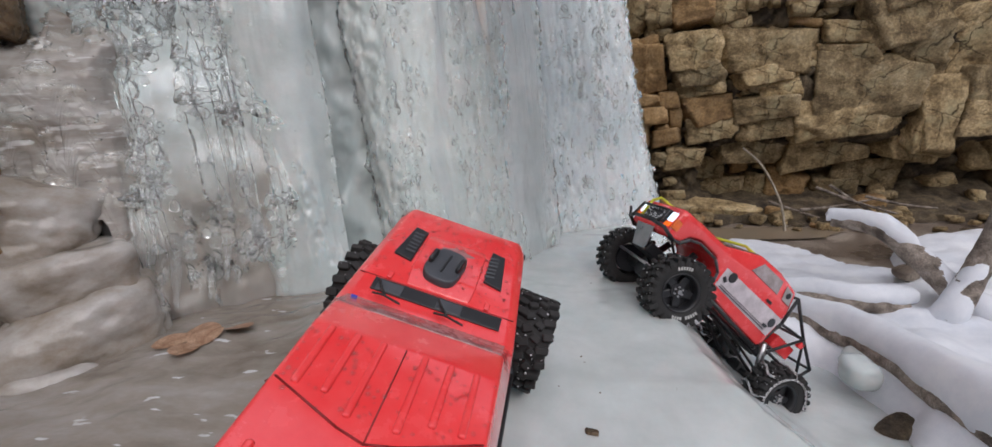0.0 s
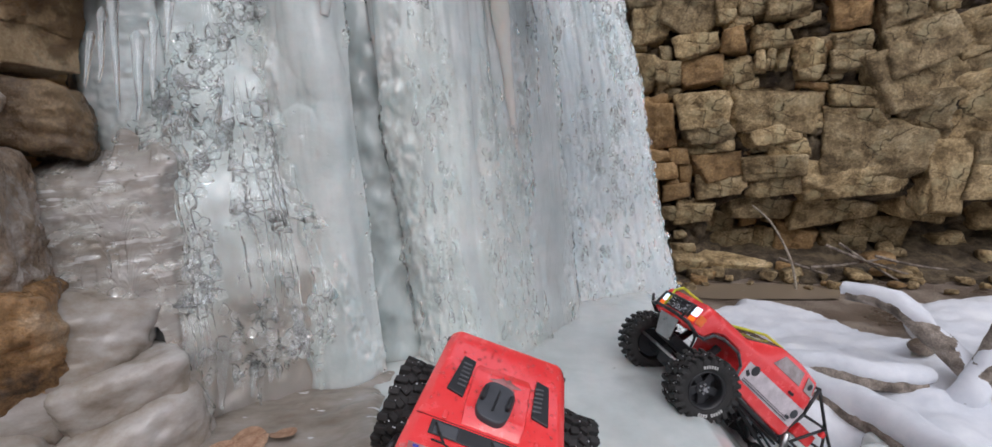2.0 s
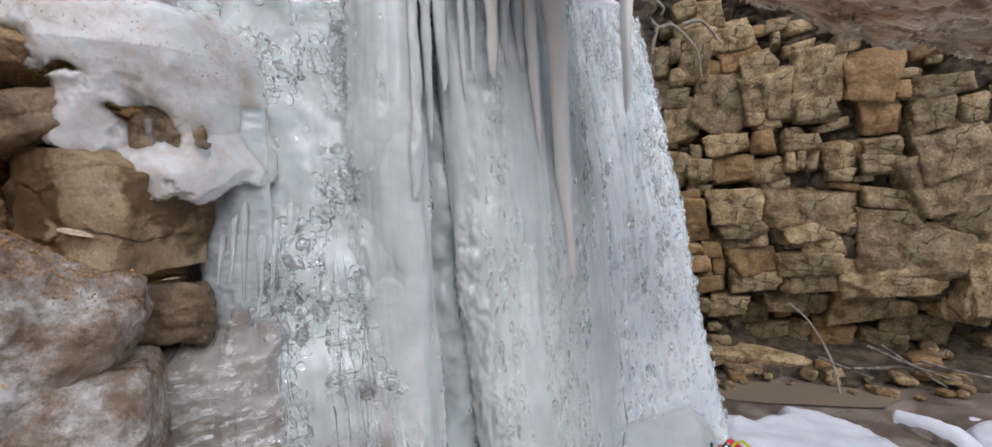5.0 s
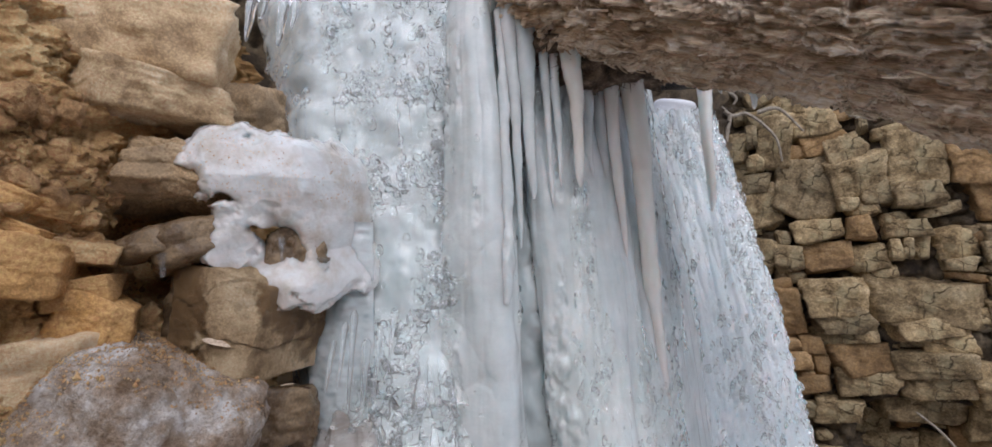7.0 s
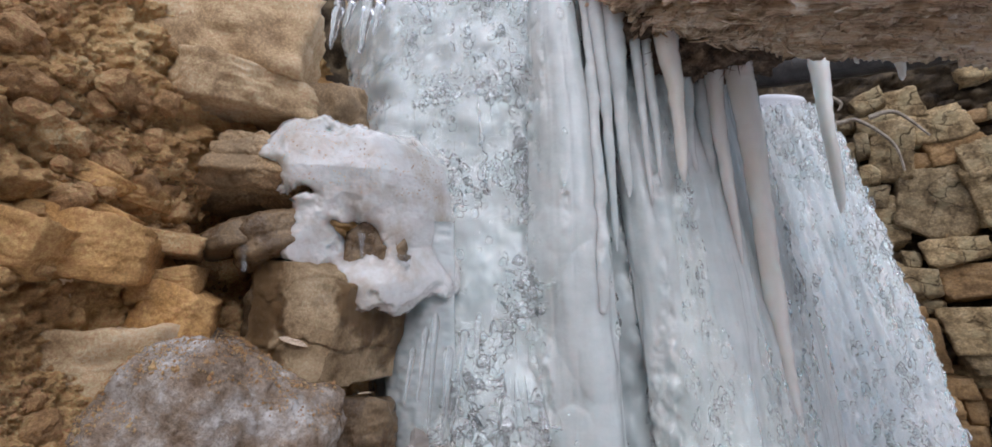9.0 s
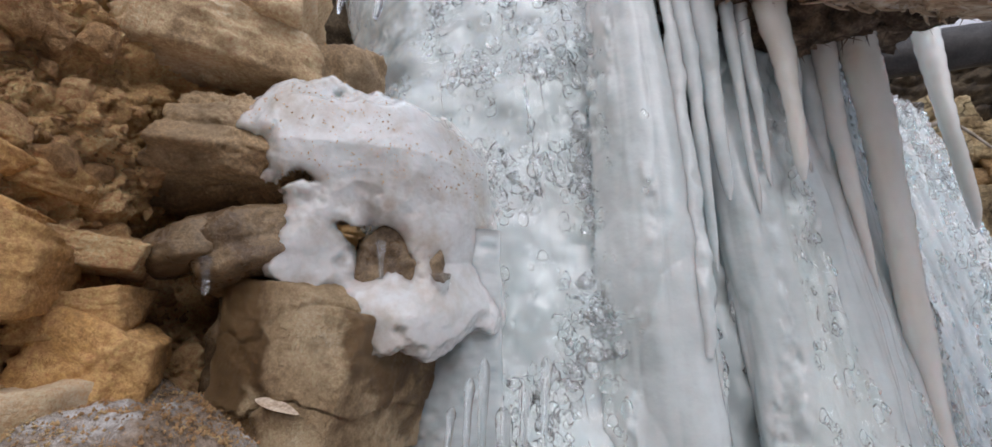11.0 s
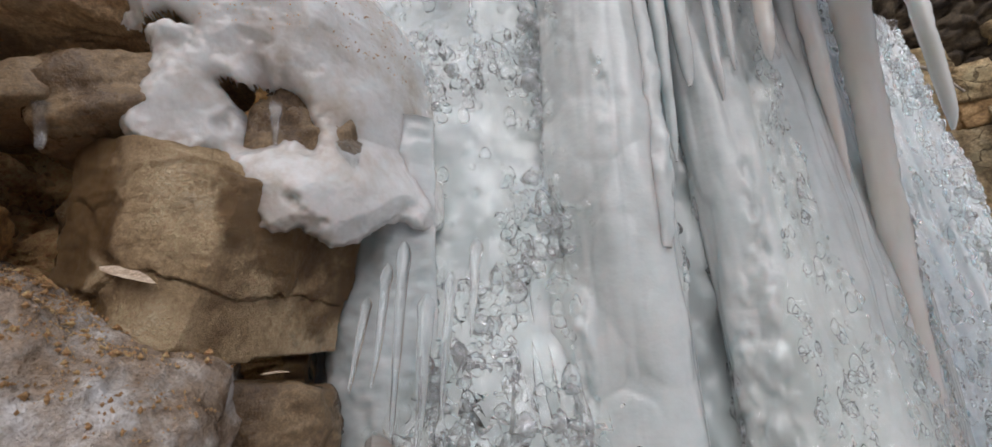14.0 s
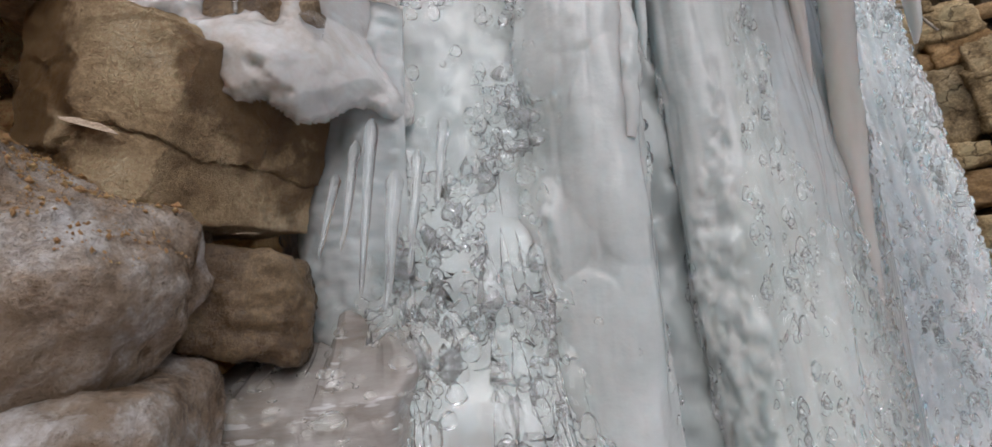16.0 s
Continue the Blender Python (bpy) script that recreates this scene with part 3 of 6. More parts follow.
for course in (COURSE_1, COURSE_2, COURSE_3, COURSE_4, COURSE_5, COURSE_6):
    for u, z, w, h, turn in course:
        seed += 1
        if z < 0.05:
            continue
        depth = 0.10 + 0.45 * min(w, h)
        out = wall_off(u, z) + 0.045 - depth / 2 + 0.012 * (seed * 7 % 5)
        at = WO + u * WU + np.array([0, 0, z]) + out * WN
        spots.append((u, z, w, h))
        ochre = (seed * 13 % 11 == 0) or (-0.25 < u < 0.0 and 0.38 < z < 0.68) or (0.45 < u < 0.72 and 1.2 < z < 1.6)
        rock("stone", at, (w * 1.05, depth, h * (1.04 if z > 0.1 else 0.8)), seed, RUSTY_STONE if ochre else SANDSTONE, "", turn=(rng.uniform(-9, 9), -turn, -16.7 + rng.uniform(-9, 9)), detail=5 if w * h > 0.02 else 4, parent=wall, rough=0.05, chips=4, sharp=260, tilt=0.22, cracks=2, bed=0.05)
# smaller rubble in the gaps
for k in range(170):
    u, z = rng.uniform(-0.45, 1.75), rng.uniform(0.0, 1.95)
    if any(abs(u - a) < w * 0.42 and abs(z - b) < h * 0.42 for a, b, w, h in spots):
        continue
    w, h = rng.uniform(0.05, 0.16), rng.uniform(0.03, 0.085)
    at = WO + u * WU + np.array([0, 0, z]) + (wall_off(u, z) - 0.01) * WN
    rock("stone", at, (w, 0.10, h), 400 + k, SANDSTONE if k % 4 else RUSTY_STONE, "", turn=(rng.uniform(-12, 12), rng.uniform(-14, 8), -16.7 + rng.uniform(-15, 15)), detail=3, parent=wall, rough=0.07, chips=5, sharp=90)
# upper stones beyond the log and to the side
for k in range(60):
    u, z = rng.uniform(1.25, 2.6), rng.uniform(0.1, 1.7)
    w, h = rng.uniform(0.16, 0.4), rng.uniform(0.1, 0.2)
    rock("stone", WO + u * WU + np.array([0, 0, z]) + (wall_off(u, z) - 0.03) * WN, (w, 0.18, h), 700 + k, SANDSTONE, "", turn=(rng.uniform(-8, 8), -10, -16.7 + rng.uniform(-10, 10)), detail=4, parent=wall, rough=0.06, chips=6, sharp=120, cracks=1)

# broken stones lying along the foot of the cliff
for k in range(70):
    u, d = rng.uniform(-0.1, 1.8), rng.uniform(0.02, 0.36) ** 1.2
    w = rng.uniform(0.025, 0.10) * (1.2 - 1.8 * d)
    rock("stone", WO + u * WU + np.array([0, 0, 0.02 - 0.10 * d + 0.1 * w]) + (d + 0.02) * WN, (w, w * rng.uniform(0.6, 0.9), w * rng.uniform(0.35, 0.6)), 800 + k, SANDSTONE if k % 5 else RUSTY_STONE, "", turn=(rng.uniform(-10, 10), rng.uniform(-10, 10), rng.uniform(0, 180)), detail=3, parent=wall, rough=0.08, chips=5, sharp=80)

# dark rock behind the fall
nu, nz = 120, 120
U_, Z_ = np.meshgrid(np.linspace(-0.6, 2.4, nu), np.linspace(-0.2, 3.2, nz), indexing="ij")
P = np.stack([-1.35 + 0.80 * U_, 0.95 + 0.60 * U_, Z_], -1)
f1, f2 = cells(P * (1, 1, 1.8), 6, 34)
P = P + (0.05 * fbm(P, 3, 4, 35) + 0.05 * step(0, 0.2, f2 - f1))[..., None] * np.array([0.6, -0.8, 0])
solid("wall_back", mesh("wall_back", P, grid_faces(nu, nz)), WALL_DIRT, "dark wet rock face behind the frozen fall", "cliff", kind="structure")

# an unseen slope, added behind the camera to darken reflections and low sky light
n = 90
a, z = np.meshgrid(np.linspace(radians(150), radians(400), n), np.linspace(0, 1, 30), indexing="ij")
r = 7 + 5 * z
p = np.stack([r * np.cos(a), r * np.sin(a), -0.2 + 5.5 * z], -1)
p = p + 0.5 * fbm(p, 0.6, 4, 91)[..., None] * np.array([1, 1, 0.6])
solid("wall_ravine", mesh("wall_ravine", p, grid_faces(n, 30)), WALL_DIRT, "plain unseen slope added to darken reflections and block low sky light", "slope", kind="structure")

# the solid ground behind the faces
for name, at, size, turn, label in (("wall_cliff", WO + 0.8 * WU + np.array([0, 0, 1.35]) - 0.75 * WN, (4.8, 0.7, 3.3), -16.7, "mass of rock behind the cliff face"), ("wall_bank", (-1.95, 0.3, 0.9), (0.9, 1.9, 2.2), 0, "mass of earth behind the soil bank")):
    solid(name, rock_mesh(name, size, 77, 4, 0, 120, 0.02, 0.02), WALL_DIRT, label, "rock", kind="structure", at=pose(*at, 0, 0, turn))

# ---- left bank ----
nu, nz = 420, 470
Y, Z = np.meshgrid(np.r_[np.linspace(-0.6, 0.14, 30), np.linspace(0.142, 0.8, 360), np.linspace(0.81, 1.2, 30)], np.r_[np.linspace(-0.1, 0.6, 40), np.linspace(0.602, 1.75, 410), np.linspace(1.76, 2.1, 20)], indexing="ij")
P = np.stack([Y * 0, Y, Z], -1)
X = np.interp(Z, [0, 0.35, 0.6, 0.85, 1.0, 1.2, 1.5, 1.9, 2.6], [-0.75, -0.77, -0.80, -0.845, -0.875, -0.895, -0.95, -1.08, -1.4])
tilted = (Z + 0.45 * Y) * 17 + 1.1 * fbm(P, 6, 4, 34)
slab = 1 - (tilted - np.floor(tilted)) ** 2
f1, f2 = cells(P, 17, 8)
g1, g2 = cells(P, 45, 9)
e1, e2 = cells(P, 110, 10)
X = X - 0.10 * np.exp(-((Y - 0.56) / 0.07) ** 2 - ((Z - 1.10) / 0.10) ** 2) - 0.12 * step(0.55, 0.85, Y) + 0.035 * fbm(P, 4, 5, 41, 0.6) + 0.014 * np.clip(0.75 - f1, 0, 1) * step(-0.2, 0.3, fbm(P, 3, 2, 44)) + 0.013 * np.clip(0.75 - g1, 0, 1) * step(-0.4, 0.2, fbm(P, 9, 2, 38)) + 0.008 * np.clip(0.7 - e1, 0, 1) + 0.009 * fbm(P, 80, 4, 43, 0.65) + 0.02 * step(0.95, 1.05, Z) * step(1.4, 1.3, Z) + 0.022 * slab * step(-0.35, 0.25, fbm(P, 5, 2, 36)) - 0.012 * np.abs(fbm(P * (1, 1, 1.6), 14, 3, 37))
solid("wall_bank", mesh("wall_bank", np.stack([X, Y, Z], -1), grid_faces(nu, nz)), SOIL, "crumbling ochre soil bank beside the fall", "bank", kind="structure")

rng = np.random.RandomState(17)
where = np.stack([X, Y, Z], -1)[(Y > 0.15) & (Y < 0.75) & (Z > 0.65) & (Z < 1.6) & (fbm(P, 8, 3, 39) > -0.05)]
scatter("soil", [Vector(q) for q in where[rng.permutation(len(where))[:9000]]], 11000, 18, "ochre soil crumbs clinging to the bank", 0.0009, 0.0045, 12)
rg = np.random.RandomState(27)
verts, faces, base = [], [], 0
for q in where[rg.permutation(len(where))[:900]]:
    r_ = 0.0035 + 0.015 * rg.rand() ** 3
    v_, f_ = ball(3 if r_ > 0.010 else 2)
    v_ = v_ * rg.uniform(0.7, 1.35, 3)
    v_ = np.sign(v_) * np.abs(v_) ** 0.75 * (1 + 0.28 * fbm(v_ + rg.uniform(0, 90), 1.3, 3, 28))[:, None] * r_
    turn = np.array(Euler(rg.uniform(-1, 1, 3)).to_matrix())
    verts.append(v_ @ turn + q)
    faces += (np.array(f_) + base).tolist()
    base += len(v_)
solid("clods", mesh("clods", np.concatenate(verts), faces, False), SOIL_ROCK, "crumbly ochre clods and stone chips in the bank", "soil", kind="stuff")
DEEP = np.array([-0.60, 0.75, 0.05])
FLAKES = "ochre rock flake in the soil bank"


def bank_rock(at, size, seed, material, label, turn=(0, 0, 0), back=0.35, **kw):
    """A stone let into the bank: at is the middle of its visible face."""
    at = np.array(at) + DEEP * size[1] * back
    return rock("boulder", at, size, seed, material, label, "boulder", "stones of the bank", turn=(turn[0], turn[1], turn[2] + 38), **kw)


bank_rock((-0.835, 0.475, 1.46), (0.27, 0.22, 0.205), 11, TAN_STONE, "large tan sandstone block high on the bank", (0, 3, 0), detail=5, rough=0.08, chips=9, sharp=120, cracks=2)
bank_rock((-0.815, 0.49, 1.335), (0.19, 0.2, 0.085), 12, TAN_STONE, "tan slab under the large block", (0, 4, 4), detail=5, rough=0.10, chips=9, sharp=120, cracks=1)
def hewn(centre, faces, seed, material, label, **kw):
    """A boulder bounded by its own broken faces: (outward normal, a spot on the face)."""
    c = np.array(centre)
    planes = []
    for nrm, spot in faces:
        nrm = np.array(nrm, float) / np.linalg.norm(nrm)
        planes.append((nrm, float((np.array(spot) - c) @ nrm)))
    size = (0.2, 0.2, 0.2)
    return rock("boulder", c, size, seed, material, label, "boulder", "stones of the bank", planes=planes, **kw)


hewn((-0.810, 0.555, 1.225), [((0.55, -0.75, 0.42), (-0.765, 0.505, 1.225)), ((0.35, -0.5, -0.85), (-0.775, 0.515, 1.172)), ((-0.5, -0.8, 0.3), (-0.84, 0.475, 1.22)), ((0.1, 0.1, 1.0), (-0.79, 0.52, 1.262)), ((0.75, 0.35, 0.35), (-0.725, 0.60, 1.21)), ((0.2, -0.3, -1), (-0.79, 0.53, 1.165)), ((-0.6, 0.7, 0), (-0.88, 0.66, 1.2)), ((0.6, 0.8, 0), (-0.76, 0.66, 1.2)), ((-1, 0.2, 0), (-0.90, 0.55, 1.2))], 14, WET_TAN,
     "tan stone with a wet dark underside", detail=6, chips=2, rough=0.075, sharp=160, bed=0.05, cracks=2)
bank_rock((-0.750, 0.520, 1.098), (0.135, 0.13, 0.075), 15, WET_ROCK, "rounded wet brown stone glazed with ice", (0, -24, 0), sharp=9, rough=0.085, detail=5)
bank_rock((-0.800, 0.485, 1.092), (0.085, 0.10, 0.036), 16, WET_ROCK, "small rounded wet stone", (0, -8, 0), sharp=6, rough=0.05)
hewn((-0.700, 0.610, 0.975), [((0.42, -0.90, 0.06), (-0.690, 0.527, 1.0)), ((-0.10, -0.99, 0.03), (-0.720, 0.516, 1.0)), ((0.97, -0.10, -0.22), (-0.650, 0.60, 0.96)), ((0.10, -0.14, 1.0), (-0.690, 0.53, 1.058)), ((0.2, -0.50, -0.86), (-0.668, 0.530, 0.892)), ((0, 0, -1), (-0.69, 0.6, 0.878)), ((0.55, -0.25, 0.80), (-0.632, 0.60, 1.03)), ((0, 1, 0), (-0.7, 0.70, 0.97)), ((-1, -0.25, 0.1), (-0.800, 0.55, 0.97))], 17, BLOCK_STONE,
     "big blocky tan boulder, sides coloured dark for wetness and shade", detail=7, chips=0, sharp=220, rough=0.030, seams=(((0.06, 0.1, 1.0), -0.040, 0.004), ((-0.35, 0.1, 1.0), 0.045, 0.001)))
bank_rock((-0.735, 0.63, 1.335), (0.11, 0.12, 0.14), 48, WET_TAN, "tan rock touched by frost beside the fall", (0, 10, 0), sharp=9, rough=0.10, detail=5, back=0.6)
# Added filler: its dark colour stands in for the shade of a crevice.
bank_rock((-0.765, 0.60, 0.965), (0.14, 0.12, 0.14), 47, WET_ROCK, "dark filler stone added for the crevice behind the boulder", (0, 5, 0), rough=0.08)
bank_rock((-0.625, 0.60, 1.075), (0.10, 0.12, 0.10), 18, WET_ROCK, "dark wet stone in a hollow of the ice", (0, 0, 0), rough=0.1, back=0.6)
bank_rock((-0.672, 0.615, 0.810), (0.13, 0.12, 0.09), 19, WET_ROCK, "wet brown stone below the boulder", (0, 8, 0), sharp=9, rough=0.08)
bank_rock((-0.85, 0.335, 1.067), (0.125, 0.12, 0.06), 20, OCHRE_STONE, "ochre slab sticking out of the soil", (0, 4, 0), rough=0.06, cracks=1, bed=0.06)
bank_rock((-0.85, 0.28, 1.062), (0.075, 0.10, 0.06), 21, OCHRE_STONE, "ochre stone in the soil", (0, 20, 0), rough=0.06, cracks=1, bed=0.06)
bank_rock((-0.90, 0.32, 1.025), (0.09, 0.10, 0.035), 22, TAN_STONE, "thin grey-tan slab in the soil", (0, -4, 0))
bank_rock((-0.865, 0.365, 0.92), (0.20, 0.18, 0.135), 23, TAN_STONE, "large tan block with a grey lower face", (0, 4, 0), detail=5, rough=0.09, chips=9, sharp=120, cracks=2, back=0.45)
bank_rock((-0.825, 0.44, 0.985), (0.08, 0.10, 0.08), 24, OCHRE_STONE, "ochre stone wedged in the soil", (0, 20, 0), rough=0.06, cracks=1, bed=0.06)
bank_rock((-0.835, 0.425, 1.03), (0.075, 0.08, 0.04), 25, OCHRE_STONE, "ochre stone wedged in the soil", (0, -8, 0), rough=0.06, cracks=1, bed=0.06)
for k, (x, y, z, w_, h_, tip) in enumerate([(-0.885, 0.33, 1.165, 0.13, 0.028, 26), (-0.90, 0.30, 1.21, 0.10, 0.03, 30), (-0.87, 0.39, 1.145, 0.09, 0.03, 14), (-0.84, 0.425, 1.085, 0.075, 0.035, 8), (-0.875, 0.36, 1.115, 0.09, 0.028, 16)]):
    bank_rock((x, y, z), (w_, 0.09, h_), 140 + k, SOIL_ROCK if k % 2 else OCHRE_STONE, FLAKES, (0, tip, 0), rough=0.08, chips=7, bed=0.06, back=0.4)
# sandy boulder glazed with ice, close to the camera at the end
bank_rock((-0.768, 0.412, 0.802), (0.265, 0.34, 0.35), 32, GLAZED, "large rounded boulder with sand and brown ice on it", (0, 30, 0), sharp=6, chips=6, detail=6, rough=0.075, back=0.25)
bank_rock((-0.715, 0.485, 0.680), (0.20, 0.24, 0.22), 31, GLAZED, "lower hump of the boulder under brown ice", (0, 14, 0), sharp=6, chips=5, detail=6, rough=0.06, back=0.25)
bank_rock((-0.705, 0.495, 0.530), (0.20, 0.20, 0.15), 30, RUST_ROCK, "rust-brown wet rock streaked with ice", (0, 6, 0), sharp=9, chips=6, detail=6, rough=0.08, back=0.25)
ICY = "rounded boulder under a skin of clear grey ice"
for x, y, z, w_, d_, h_, sd, tip, turn in [(-0.630, 0.590, 0.500, 0.15, 0.15, 0.13, 33, 12, 0), (-0.600, 0.580, 0.425, 0.18, 0.15, 0.095, 34, -8, 10), (-0.585, 0.565, 0.350, 0.225, 0.20, 0.12, 35, -4, 6), (-0.605, 0.500, 0.305, 0.15, 0.14, 0.09, 36, 6, -8), (-0.70, 0.52, 0.435, 0.17, 0.17, 0.13, 38, 16, -10), (-0.70, 0.46, 0.36, 0.20, 0.18, 0.15, 39, 10, 0)]:
    bank_rock((x, y, z), (w_, d_, h_), sd, ICED_STONE, ICY, (0, tip, turn), sharp=5, chips=6, detail=5, rough=0.06, back=0.22)
# crumbs of soil on the sandy boulder
top = [o for o in scene.objects if o.get("label", "").startswith("large rounded boulder with sand")][0]
rng = np.random.RandomState(3)
m_ = top.matrix_basis
where = [m_ @ v.co for v in top.data.vertices if (m_.to_3x3() @ v.normal).z > 0.50 - 0.9 * max(0, -0.74 - (m_ @ v.co).x) * 8]
scatter("sand", where, 26000, 3, "loose ochre sand and soil crumbs on the boulder", 0.0005, 0.0018, 150)


# ---- frozen fall ----
SURF = {}


def sheet(name, low, high, z0, z1, ns, nz, relief, wrap=0.06, foot=None, where=None, sag=0.0):
    """A hanging curtain between a lower and an upper plan line; its sides fold backwards by wrap."""
    s, q = np.meshgrid(np.linspace(0, 1, ns), np.linspace(0, 1, nz), indexing="ij")
    a, b = catmull(low, s), catmull(high, s)
    bottom = foot(s) if foot else z0
    z = bottom + (z1 - bottom) * q
    k = np.clip((z - 0.5) / 1.0, -0.5, 1.4)[..., None]
    xy = a * (1 - k) + b * k
    d = np.gradient(xy, axis=0)
    nrm = np.stack([d[..., 1], -d[..., 0]], -1)
    nrm /= np.linalg.norm(nrm, axis=-1)[..., None] + 1e-9
    p = np.concatenate([xy, z[..., None]], -1)
    h = relief(s, z, p) - wrap * (np.clip(1 - s / 0.08, 0, 1) ** 2 + np.clip(1 - (1 - s) / 0.08, 0, 1) ** 2)
    keep = where(s, z, p) if where else None
    p[..., :2] += nrm * h[..., None]
    p[..., 2] -= sag * (h - swell(p) - 0.002) if sag else 0
    SURF[name] = (s, p)
    return mesh(name, p, grid_faces(ns, nz, keep))


def glaze(name, surf, count, seed, weight, size, tall=(0.8, 1.5), flat=0.75, chain=4, label=""):
    """Glassy knobs and drips frozen onto a face, in strings that hang downwards: one heap of clear ice."""
    rg = np.random.RandomState(seed)
    s, p = SURF[surf]
    nrm = np.cross(np.gradient(p, axis=0), np.gradient(p, axis=1))
    nrm[..., 2] *= 0.4
    nrm /= np.linalg.norm(nrm, axis=-1)[..., None] + 1e-9
    w = np.clip(weight(s, p), 0, None)
    w[:2], w[-2:], w[:, :4], w[:, -4:] = 0, 0, 0, 0
    pick = rg.choice(w.size, count, p=(w / w.sum()).ravel())
    kinds = []
    for k in range(10):
        row = []
        for level in (1, 2, 3):
            v, f = ball(level)
            v = v * (1 + 0.22 * fbm(v + 7 * k, 1.1, 3, seed + k))[:, None]
            v = v * np.stack([1 + 0.30 * -v[:, 2], 1 + 0.30 * -v[:, 2], np.ones(len(v))], -1)
            row.append((v, np.array(f)))
        kinds.append(row)
    verts, faces, base = [], [], 0
    dz = abs(p[0, 1, 2] - p[0, 0, 2]) + 1e-6
    for q in pick:
        i, j = divmod(int(q), p.shape[1])
        r = size[0] + (size[1] - size[0]) * rg.rand() ** 2.0
        for m in range(1 + int(chain * rg.rand() ** 2)):
            if j < 2:
                break
            v, f = kinds[rg.randint(10)][2 if r > 0.009 else 1 if r > 0.0035 else 0]
            a = rg.uniform(0, 6.28)
            ca, sa = math.cos(a), math.sin(a)
            n = nrm[i, j]
            v = np.stack([v[:, 0] * ca - v[:, 1] * sa, v[:, 0] * sa + v[:, 1] * ca, v[:, 2]], -1) * np.array([r, r, r * rg.uniform(*tall)])
            v = v - (1 - flat) * (v @ n)[:, None] * n
            verts.append(v + p[i, j] + n * r * 0.22)
            faces.append(f + base)
            base += len(v)
            j -= max(1, int(r * rg.uniform(1.0, 1.9) / dz))
            i = int(np.clip(i + rg.randint(-1, 2), 1, p.shape[0] - 2))
            r *= rg.uniform(0.62, 0.95)
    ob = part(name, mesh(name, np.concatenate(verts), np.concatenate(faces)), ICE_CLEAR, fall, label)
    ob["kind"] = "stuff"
    # Shadow off, so the beads don't darken the ice behind them.
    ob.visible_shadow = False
    return ob


fall = thing("frozen_waterfall", "tall frozen waterfall of milky and clear ice", "frozen waterfall")


def dome(f, r=0.8, k=0.5):
    return np.clip(1 - (f / r) ** 2, 0, 1) ** k


def swell(p):
    """The broad, slow relief that the clear layer and the milky ice behind it share."""
    return 0.020 * fbm(p, 5, 3, 53) + 0.012 * fbm(p, 13, 2, 52)


def soft(s, z, p):
    return swell(p) + 0.003 * fbm(p, 40, 3, 49) - 0.022


def bead(f, r):
    return np.clip(1 - (f / r) ** 2, 0, 1) ** 2


def clumps(p):
    """Where the lumpy ice grows thick."""
    return step(-0.30, 0.35, fbm(p * (1, 1, 0.8), 11, 3, 58)) * step(-0.675, -0.60, p[..., 0] + 0.12 * step(0.95, 1.15, p[..., 2]) + 0.3 * step(0.72, 0.60, p[..., 2]))


def lumps(s, z, p):
    """Milky ground with rounded lumps standing apart on it, their lips hanging."""
    w = p + 0.010 * np.stack([fbm(p, 34, 2, 54), fbm(p, 34, 2, 55), fbm(p, 34, 2, 56)], -1)
    f1, _ = cells(w * (1, 1, 1.25), 26, 51)
    d1, _ = cells(w * (1, 1, 1.4), 50, 59)
    e1, _ = cells(w * (1, 1, 1.2), 95, 57)
    return swell(p) + 0.002 + clumps(p) * (0.018 * bead(f1, 0.62) + 0.012 * bead(d1, 0.62) + 0.007 * bead(e1, 0.62)) + 0.0015 * fbm(p * (1, 1, 1.6), 60, 2, 46)


def columns(width, depth, seed, flare=0.35):
    """Icicles grown into one another: round ribs with sharp furrows, here and there scalloped."""
    def relief(s, z, p):
        along = np.cumsum(np.r_[0, np.linalg.norm(np.diff(p[:, 0, :2], axis=0), axis=1)])[:, None] + 0 * s
        w = np.stack([along + 0.006 * fbm(p, 4, 3, seed), z * flare * width, s * 0], -1)
        f1, f2 = cells(w, 1.0 / width, seed + 1)
        w2 = np.stack([along + 0.004 * fbm(p, 9, 3, seed + 2), z * 0.12, s * 0], -1)
        g1, g2 = cells(w2, 2.3 / width, seed + 3)
        scal = fbm(p * (1, 1, 0.5), 24, 3, seed + 4)
        rough = step(0.0, 0.35, fbm(p * (1, 1, 0.10), 16, 3, seed + 5))
        fade = 0.25 + 0.75 * step(0.45, 0.95, z)
        return fade * depth * dome(f1, 0.9) + fade * depth * 0.35 * dome(g1, 0.85) + 0.002 * scal + rough * 0.006 * fbm(p * (1, 1, 0.55), 75, 3, seed + 6)
    return relief


def scallops(s, z, p):
    """A smooth rib whose edge hangs in soft, overlapping rounds."""
    f1, f2 = cells(p * (1, 1, 0.8) + 0.01 * fbm(p, 12, 2, 92)[..., None], 15, 93)
    return columns(0.06, 0.008, 90, 0.10)(s, z, p) + 0.009 * dome(f1, 0.85) * step(0.75, 0.15, s + 0.25 * fbm(p, 6, 2, 91)) + 0.006 * fbm(p * (1, 1, 0.25), 14, 3, 88)


def tower_gap(s, z):
    return np.exp(-((s - 0.16) / 0.035) ** 2) * step(0.55, 0.8, z)


def tower_ribs(s, z, p):
    return columns(0.055, 0.030, 75, 0.12)(s, z, p) - 0.06 * tower_gap(s, z)


